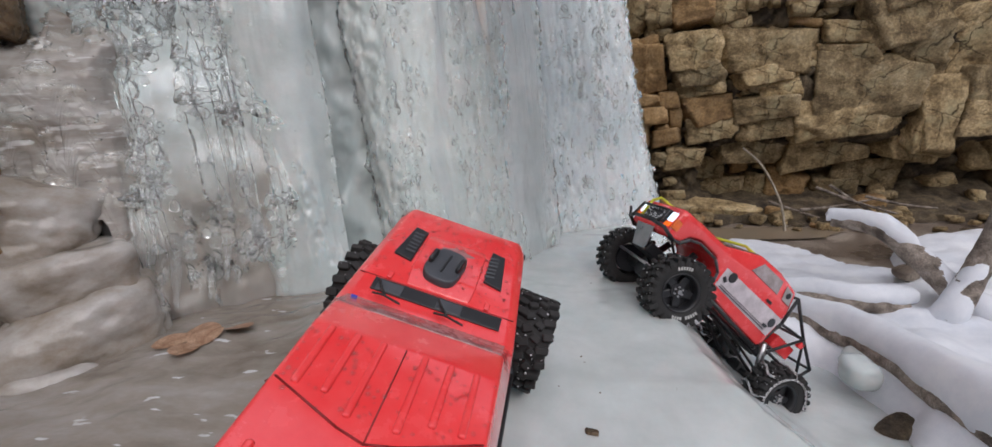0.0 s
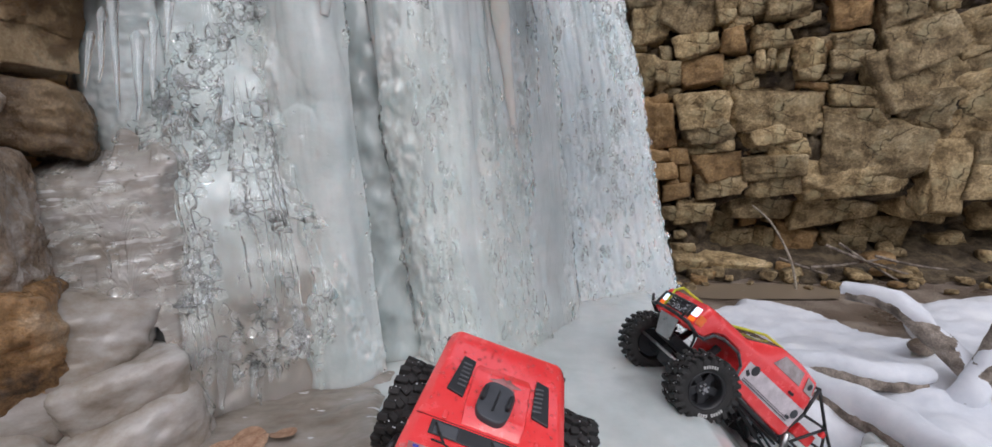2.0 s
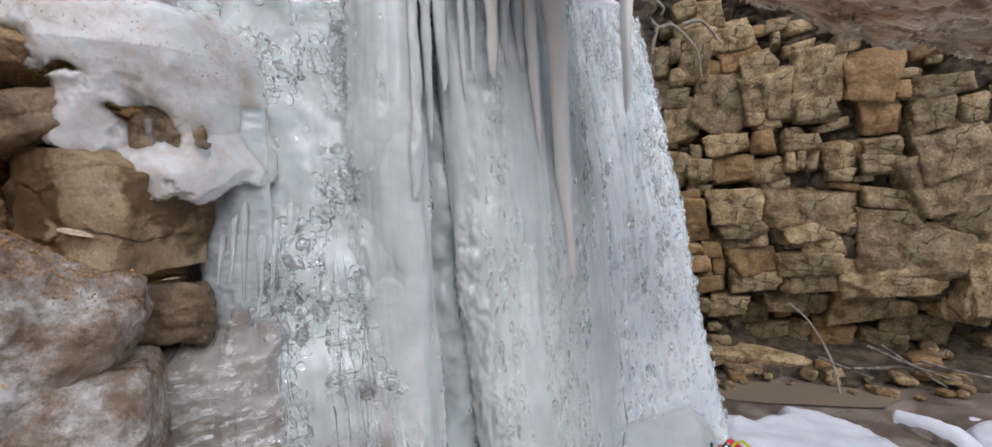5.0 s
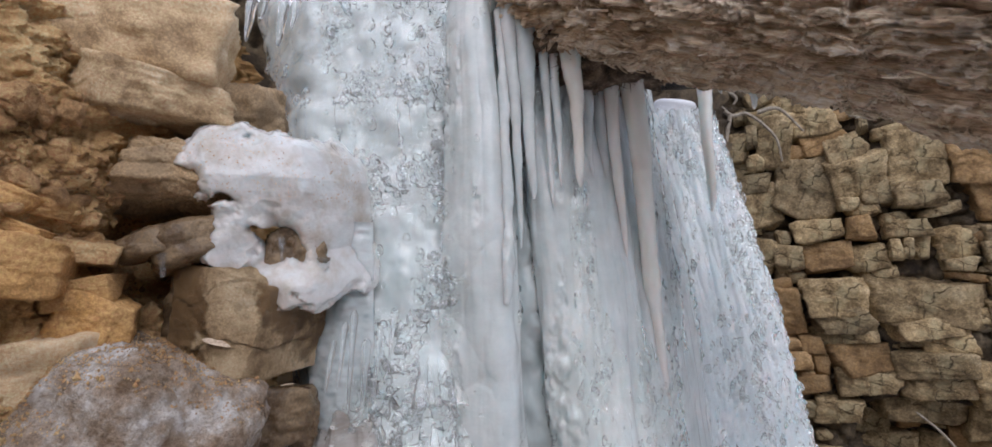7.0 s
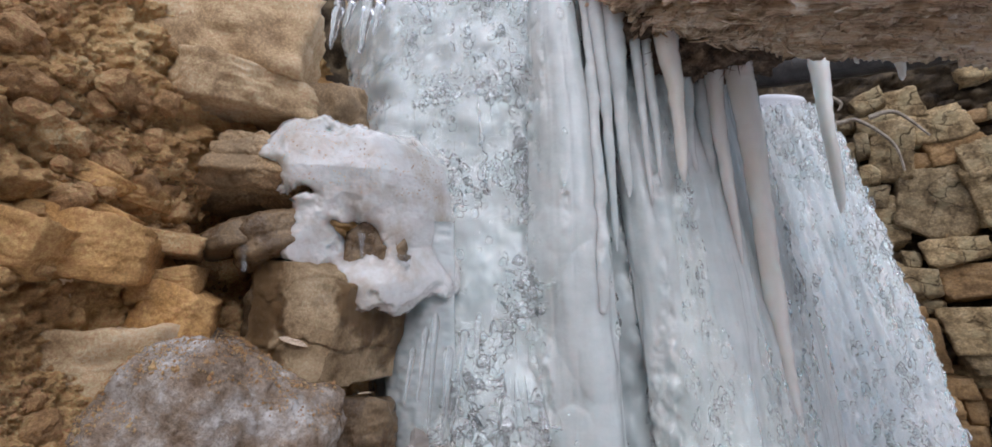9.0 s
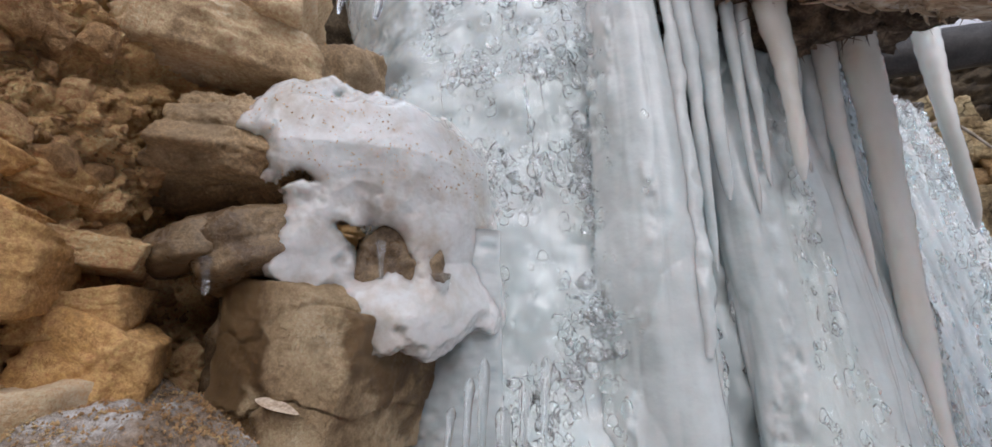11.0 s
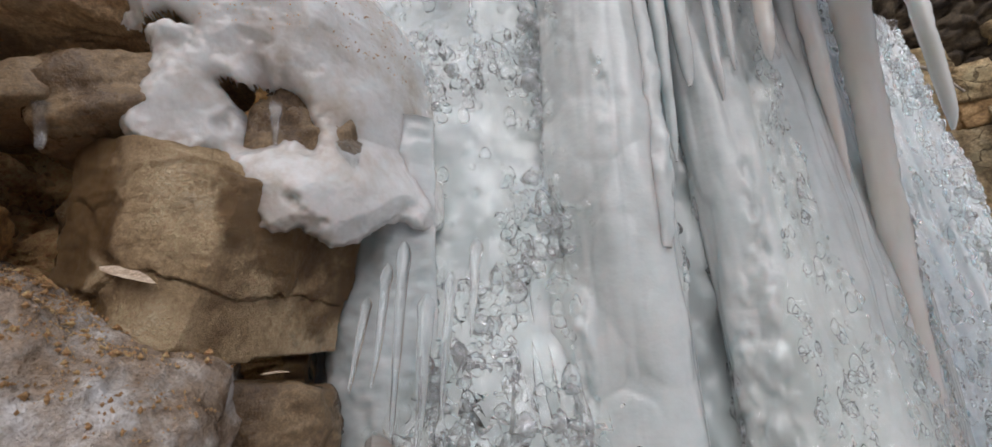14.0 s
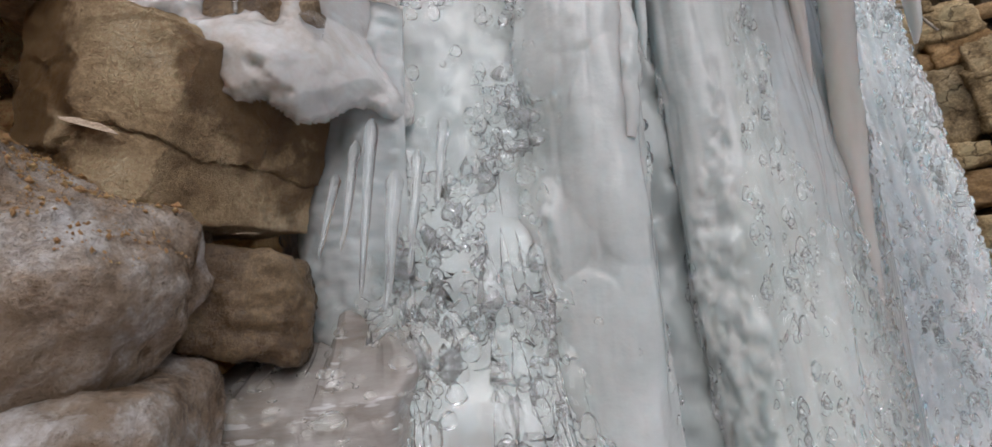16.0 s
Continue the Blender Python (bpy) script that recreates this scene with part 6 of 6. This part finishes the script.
part("snow_patch", mesh("snow_patch", np.array([(0.004 + (0.015 + 0.004 * math.sin(5 * q) + 0.003 * math.sin(11 * q)) * math.cos(q) * k, 0.094 + (0.012 + 0.003 * math.sin(7 * q)) * math.sin(q) * k, 0.0190 + 0.003 * (1 - k * k)) for q in np.linspace(0, 2 * np.pi, 40, endpoint=False) for k in (0.05, 0.4, 0.75, 1.0)]), grid_faces(40, 4, wrap=True)), plain("frozen_slush", (0.42, 0.18, 0.18), 0.5), clip)
# cowl, wipers, windscreen
cowl = part("cowl", plate([(-0.064, 0.009, 0.0063), (0.070, 0.009, 0.0063), (0.070, 0.025, 0.0090), (-0.064, 0.025, 0.0090)], 0.002, 0.0008), PLASTIC, a)
for x0 in (-0.058, 0.004):
    grille = block((0.026, 0.013, 0.002), (x0 + 0.012, 0.016, 0.0094), 0.0009, (10, 0, 0))
    part("cowl_recess", grille, GREY_PLASTIC, cowl)
    w_ = bars([(x0, 0.020, 0.011), (x0 + 0.006, 0.008, 0.014), (x0 + 0.014, -0.004, 0.016)], 0.0013)
    bars([(x0 + 0.001, -0.001, 0.0125), (x0 + 0.012, -0.004, 0.0165), (x0 + 0.030, -0.012, 0.0195)], 0.0011, w_)
    part("wiper", w_, RUBBER, cowl)
part("windscreen", plate([(-0.079, -0.006, 0.0062), (0.079, -0.006, 0.0062), (0.075, -0.040, 0.0285), (-0.075, -0.040, 0.0285)], 0.0015, 0.0005), SCREEN, a, "dusty clear windscreen with frost")
part("sticker", block((0.006, 0.001, 0.003), (-0.070, -0.014, 0.0125), 0.0003, (-30, 0, 0), None, 1), plain("blue_tape", (0.05, 0.08, 0.55), 0.5), a)
# roof ribs and the seam between cab and cap
for x0 in (-0.060, -0.039, -0.018, 0.016, 0.037, 0.058):
    back_y = -0.138 - (0.012 if abs(x0) < 0.03 else 0)
    part("roof_rib", block((0.0058, abs(back_y) - 0.080, 0.0046), (x0, (back_y - 0.080) / 2, 0.0415), 0.0021, (-1.8, 0, 0), None, 3), RED, body)
    part("roof_rib", block((0.0058, 0.10, 0.0046), (x0, -0.232, 0.0450), 0.0021, (-1.8, 0, 0), None, 3), RED, body)
part("roof_seam", bars([(-0.081, -0.135, 0.030), (-0.073, -0.137, 0.0418), (-0.02, -0.158, 0.0425), (0.0, -0.163, 0.0427), (0.02, -0.158, 0.0425), (0.073, -0.137, 0.0418), (0.081, -0.135, 0.030)], 0.0009), RED_DARK, body)
part("roof_seam", bars([(0.0, -0.080, 0.0400), (0.0, -0.163, 0.0427)], 0.0006), RED_DARK, body)
part("hood_seam", bars([(-0.082, 0.028, 0.0085), (0.082, 0.028, 0.0085)], 0.0006), RED_DARK, body)
part("front_bumper", loft([(0.190, [(0.045, -0.040), (0.050, -0.026)]), (0.182, [(0.062, -0.042), (0.066, -0.022)]), (0.165, [(0.072, -0.045), (0.076, -0.024)])], 0.003), PLASTIC, a)
part("chassis", block((0.07, 0.40, 0.03), (0, -0.09, -0.062), 0.006), PLASTIC, a)
for sx in (-1, 1):
    part("rock_slider", bars([(sx * 0.096, 0.040, -0.060), (sx * 0.100, 0.02, -0.058), (sx * 0.100, -0.15, -0.058), (sx * 0.096, -0.17, -0.060)], 0.004), PLASTIC, a)
for y0, za, zb in ((0.110, -0.096, -0.085), (-0.205, -0.09, -0.09)):
    part("axle", rod((-0.10, y0, za), (0.10, y0, zb), 0.009), PLASTIC, a)
    wheel(a, (-0.101, y0 + 0.004, za), 0.060, 0.050, -1, -3, 1)
    wheel(a, (0.115, y0, zb), 0.060, 0.050, 1, -3, 2)
bpy.context.view_layer.update()


def wet_spot(g):
    """A random spot on the outer skin of the bonnet or the roof."""
    x, y = g.uniform(-0.074, 0.074), g.choice((g.uniform(0.035, 0.155), g.uniform(0.035, 0.155), g.uniform(-0.15, -0.085)))
    tops = [q.z for ok, q, _, _ in (o.ray_cast(Vector((x, y, 0.2)), Vector((0, 0, -1))) for o in (body, bulge)) if ok]
    return (x, y, max(tops, default=0.0))


part("water_beading", drops(420, 5, wet_spot), WATER, a)["kind"] = "stuff"

# red crawler climbing the ice
b_ = thing("crawler_truck", "red remote-controlled crawler with white door panels climbing the ice", "toy truck", "remote-controlled trucks", at=TRUCK_B)
CAB = [
    (0.046, [(0.040, -0.026), (0.066, -0.022), (0.066, 0.018), (0.060, 0.024)]),
    (0.036, [(0.040, -0.030), (0.069, -0.027), (0.070, 0.019), (0.062, 0.026)]),
    (0.014, [(0.040, -0.024), (0.070, -0.022), (0.071, 0.019), (0.062, 0.027)]),
    (0.002, [(0.040, -0.006), (0.070, -0.004), (0.071, 0.019), (0.062, 0.028)]),
    (-0.020, [(0.040, 0.003), (0.070, 0.005), (0.071, 0.020), (0.062, 0.029)]),
    (-0.068, [(0.040, 0.003), (0.070, 0.005), (0.071, 0.021), (0.062, 0.030)]),
    (-0.078, [(0.040, -0.004), (0.070, -0.002), (0.071, 0.021), (0.062, 0.031)]),
    (-0.092, [(0.040, -0.012), (0.070, -0.010), (0.071, 0.022), (0.061, 0.037)]),
    (-0.106, [(0.040, -0.052), (0.070, -0.050), (0.071, 0.022), (0.061, 0.043)]),
    (-0.160, [(0.040, -0.056), (0.070, -0.053), (0.070, 0.026), (0.059, 0.066)]),
    (-0.220, [(0.040, -0.058), (0.070, -0.056), (0.070, 0.026), (0.059, 0.070)]),
    (-0.285, [(0.040, -0.060), (0.069, -0.058), (0.068, 0.026), (0.057, 0.066)]),
    (-0.296, [(0.040, -0.050), (0.066, -0.045), (0.064, 0.022), (0.053, 0.055)]),
]
cab = part("body", loft(CAB, 0.004), RED, b_)
grid_ = block((0.078, 0.004, 0.026), (0, 0.0465, 0.002), 0.001)
g_ = part("grille", grid_, PLASTIC, b_, "black grille crusted with snow")
net = bmesh.new()
for k in range(9):
    block((0.0022, 0.003, 0.024), (-0.034 + k * 0.0085, 0.0492, 0.002), 0.0005, (0, 0, 0), net, 1)
for k in range(3):
    block((0.074, 0.003, 0.0018), (0, 0.0492, -0.006 + k * 0.008), 0.0005, (0, 0, 0), net, 1)
part("grille_bars", net, GREY_PLASTIC, g_)
rng = random.Random(4)
crumbs = bmesh.new()
for k in range(70):
    bmesh.ops.create_icosphere(crumbs, subdivisions=1, radius=rng.uniform(0.0006, 0.0016), matrix=Matrix.Translation((rng.uniform(-0.036, 0.036), 0.0505, rng.uniform(-0.009, 0.013))))
part("snow_grains", crumbs, SNOW, g_)
for sx in (-1, 1):
    hl = part("headlight", block((0.017, 0.004, 0.017), (sx * 0.050, 0.0465, 0.004), 0.0012), LAMP, b_, "lit white headlight")
    part("indicator", block((0.017, 0.004, 0.008), (sx * 0.050, 0.0463, -0.0105), 0.001), AMBER, b_, "lit orange indicator")
    part("side_marker", block((0.006, 0.016, 0.018), (sx * 0.067, 0.040, -0.006), 0.0015), ORANGE, b_, "orange side lamp")
    s = sx * 0.0712
    panel = plate([(s, -0.107, -0.032), (s, -0.284, -0.034), (s * 0.985, -0.290, 0.008), (s, -0.104, 0.004)][::-1 if sx < 0 else 1], 0.0008)
    pn = part("door_panel", panel, WHITE, b_, "pale lilac-white panel decal")
    for z0, h in ((-0.0285, 0.0016), (-0.0245, 0.0008)):
        part("stripe", block((0.0008, 0.150, h), (s + sx * 0.0012, -0.190, z0 - 0.0006), 0), INK, pn)
    disc = bmesh.new()
    bmesh.ops.create_cone(disc, cap_ends=True, segments=20, radius1=0.0095, radius2=0.0095, depth=0.0008, matrix=pose(s + sx * 0.0012, -0.128, -0.002, 0, 90, 0))
    block((0.0008, 0.012, 0.006), (s + sx * 0.0012, -0.116, -0.014), 0, (30, 0, 0), disc)
    part("decal", disc, INK, pn)
    disc = bmesh.new()
    bmesh.ops.create_circle(disc, cap_ends=True, segments=20, radius=0.009, matrix=pose(s + sx * 0.0012, -0.272, -0.010, 0, 90, 0))
    block((0.0008, 0.012, 0.005), (s + sx * 0.0012, -0.262, -0.022), 0, (0, 0, 0), disc)
    part("decal", disc, GREY_PLASTIC, pn)
    o = lambda z: sx * (0.0712 - max(0, z - 0.026) * 0.25)
    win = plate([(o(0.032), -0.152, 0.032), (o(0.032), -0.238, 0.034), (o(0.060), -0.236, 0.060), (o(0.058), -0.172, 0.058)][::-1 if sx < 0 else 1], 0.0012)
    part("side_window", win, GLASS, b_)
    win = plate([(o(0.034), -0.255, 0.034), (o(0.034), -0.281, 0.034), (o(0.057), -0.275, 0.057), (o(0.060), -0.252, 0.060)][::-1 if sx < 0 else 1], 0.0012)
    q_ = part("quarter_window", win, plain("grey_sticker", (0.33, 0.31, 0.31), 0.4), b_)
    disc = bmesh.new()
    bmesh.ops.create_circle(disc, cap_ends=True, segments=16, radius=0.006, matrix=pose(o(0.047) + sx * 0.0016, -0.265, 0.047, 0, 90, 0))
    part("decal", disc, INK, q_)
    part("door_handle", block((0.004, 0.014, 0.005), (sx * 0.0715, -0.232, 0.014), 0.0012), PLASTIC, b_)
    part("fender_flare", bars([(sx * 0.071, 0.034, -0.026), (sx * 0.073, 0.014, -0.022), (sx * 0.073, 0.002, -0.004), (sx * 0.073, -0.020, 0.005), (sx * 0.073, -0.068, 0.005), (sx * 0.073, -0.092, -0.010), (sx * 0.071, -0.106, -0.050)], 0.0028), GREY_PLASTIC, b_)
    part("rock_slider", bars([(sx * 0.066, -0.11, -0.060), (sx * 0.074, -0.12, -0.058), (sx * 0.074, -0.27, -0.066), (sx * 0.066, -0.285, -0.066)], 0.0045), PLASTIC, b_)
part("windscreen", plate([(0.056, -0.083, 0.0346), (-0.056, -0.083, 0.0346), (-0.053, -0.154, 0.0648), (0.053, -0.154, 0.0648)][::-1], 0.0014), DARK_SCREEN, b_)
ban = bmesh.new()
for k in range(8):
    block((0.0065, 0.0042, 0.0008), (-0.022 + k * 0.0085 + 0.006, -0.146, 0.0643), 0.0002, (-23, 0, 0), ban, 1)
part("banner", ban, PALE, b_, "white lettering bars on the windscreen")
part("sticker", block((0.026, 0.012, 0.0008), (-0.040, -0.100, 0.0448), 0.0002, (-23, 0, 0), None, 1), PALE, b_)
part("sticker", block((0.012, 0.006, 0.0008), (-0.040, -0.0998, 0.0455), 0.0002, (-23, 0, 0), None, 1), INK, b_)
part("hood_seam", bars([(-0.060, -0.079, 0.0316), (0.060, -0.079, 0.0316)], 0.0007), RED_DARK, cab)
part("tow_cord", bars([(0.030, 0.055, -0.012), (0.032, 0.056, 0.020), (0.030, 0.046, 0.033), (0.018, -0.02, 0.0355), (0.006, -0.08, 0.039), (-0.004, -0.158, 0.073), (-0.008, -0.21, 0.0765)], 0.0026), CORD, b_, "bright yellow cord tied over the bonnet")
bump_ = bars([(-0.072, 0.030, -0.026), (-0.064, 0.056, -0.018), (-0.03, 0.066, -0.016), (0.03, 0.066, -0.016), (0.064, 0.056, -0.018), (0.072, 0.030, -0.026)], 0.0036)
bars([(-0.045, 0.062, -0.016), (-0.045, 0.060, 0.016), (0.045, 0.060, 0.016), (0.045, 0.062, -0.016)], 0.0026, bump_)
bars([(0.064, 0.056, -0.018), (0.072, 0.062, -0.004)], 0.003, bump_)
part("bull_bar", bump_, PLASTIC, b_)
part("skid_plate", plate([(-0.03, 0.05, -0.022), (0.03, 0.05, -0.022), (0.024, 0.030, -0.064), (-0.024, 0.030, -0.064)], 0.003, 0.0008), STEEL, b_, "bare metal skid plate")
part("frame_rail", block((0.05, 0.40, 0.022), (0, -0.17, -0.056), 0.004), PLASTIC, b_)
links = bmesh.new()
for sx in (-1, 1):
    bars([(sx * 0.040, -0.03, -0.088), (sx * 0.022, -0.20, -0.068)], 0.0036, links)
    bars([(sx * 0.045, -0.36, -0.108), (sx * 0.022, -0.20, -0.068)], 0.0036, links)
    bars([(sx * 0.030, -0.36, -0.090), (sx * 0.018, -0.22, -0.060)], 0.003, links)
    bars([(sx * 0.062, -0.10, -0.066), (sx * 0.058, -0.30, -0.076)], 0.003, links)
part("suspension_link", links, PLASTIC, b_)
part("steering_rod", bars([(-0.072, 0.014, -0.088), (0.072, 0.018, -0.080)], 0.003), STEEL, b_)
for sx in (-1, 1):
    sh = rod((sx * 0.050, -0.03, -0.085), (sx * 0.044, -0.050, -0.01), 0.0075)
    part("shock_absorber", sh, PLASTIC, b_)
    sh = rod((sx * 0.050, -0.36, -0.10), (sx * 0.050, -0.315, -0.04), 0.0075)
    part("shock_absorber", sh, STEEL, b_)
    part("link_mount", block((0.004, 0.04, 0.022), (sx * 0.062, -0.345, -0.082), 0.001), STEEL, b_)
for y0, za, zb in ((-0.026, -0.094, -0.084), (-0.372, -0.114, -0.110)):
    part("axle", rod((-0.085, y0, za), (0.085, y0, zb), 0.010), PLASTIC, b_)
    part("axle_pumpkin", rod((0.012, y0 - 0.014, (za + zb) / 2), (0.012, y0 + 0.016, (za + zb) / 2), 0.018), PLASTIC, b_)
    front = y0 > -0.1
    wheel(b_, (-0.098, y0, za), 0.064, 0.052, -1, -8 if front else 0, 3, 24, front, not front)
    wheel(b_, (0.098, y0, zb), 0.064, 0.052, 1, -8 if front else 0, 4, 24, front, not front)
cage = bmesh.new()
for sx in (-1, 1):
    bars([(sx * 0.060, -0.294, -0.055), (sx * 0.064, -0.302, 0.010), (sx * 0.055, -0.303, 0.074), (sx * 0.056, -0.385, 0.022), (sx * 0.050, -0.462, -0.012), (sx * 0.050, -0.448, -0.050), (sx * 0.058, -0.330, -0.050)], 0.0033, cage)
    bars([(sx * 0.064, -0.302, 0.010), (sx * 0.056, -0.385, 0.022)], 0.003, cage)
    bars([(sx * 0.058, -0.330, -0.050), (sx * 0.056, -0.385, 0.022), (sx * 0.050, -0.448, -0.050)], 0.003, cage)
for p in ((0.055, -0.303, 0.074), (0.056, -0.385, 0.022), (0.050, -0.462, -0.012), (0.050, -0.448, -0.050)):
    bars([(-p[0], p[1], p[2]), p], 0.003, cage)
part("rear_cage", cage, PLASTIC, b_, "black tube cage")
part("fuel_cell", block((0.080, 0.060, 0.030), (0, -0.375, -0.018), 0.003), RED, b_)
part("tail_light", block((0.012, 0.012, 0.016), (-0.052, -0.392, 0.010), 0.003), RED, b_)
# the cab stands tall on its frame
for ob in b_.children:
    if ob.name.split(".")[0] in {"body", "grille", "headlight", "indicator", "side_marker", "door_panel", "side_window", "quarter_window", "door_handle", "windscreen", "banner", "sticker", "tow_cord"}:
        ob.scale, ob.location = (1, 1, 1.12), (0, 0, 0.006)
# snow grains caught in the tread
rng = random.Random(9)
for wh in [o for o in scene.objects if o.name.split(".")[0] == "wheel"]:
    bm = bmesh.new()
    r0 = 0.060 if wh.parent == a else 0.064
    for k in range(170):
        q, x = rng.uniform(0, 6.283), rng.uniform(-0.026, 0.026)
        rr = r0 * rng.uniform(0.90, 1.0)
        bmesh.ops.create_icosphere(bm, subdivisions=1, radius=rng.uniform(0.0005, 0.0014), matrix=Matrix.Translation((x, math.cos(q) * rr, math.sin(q) * rr)))
    part("snow_grains", bm, SNOW, wh)["kind"] = "stuff"
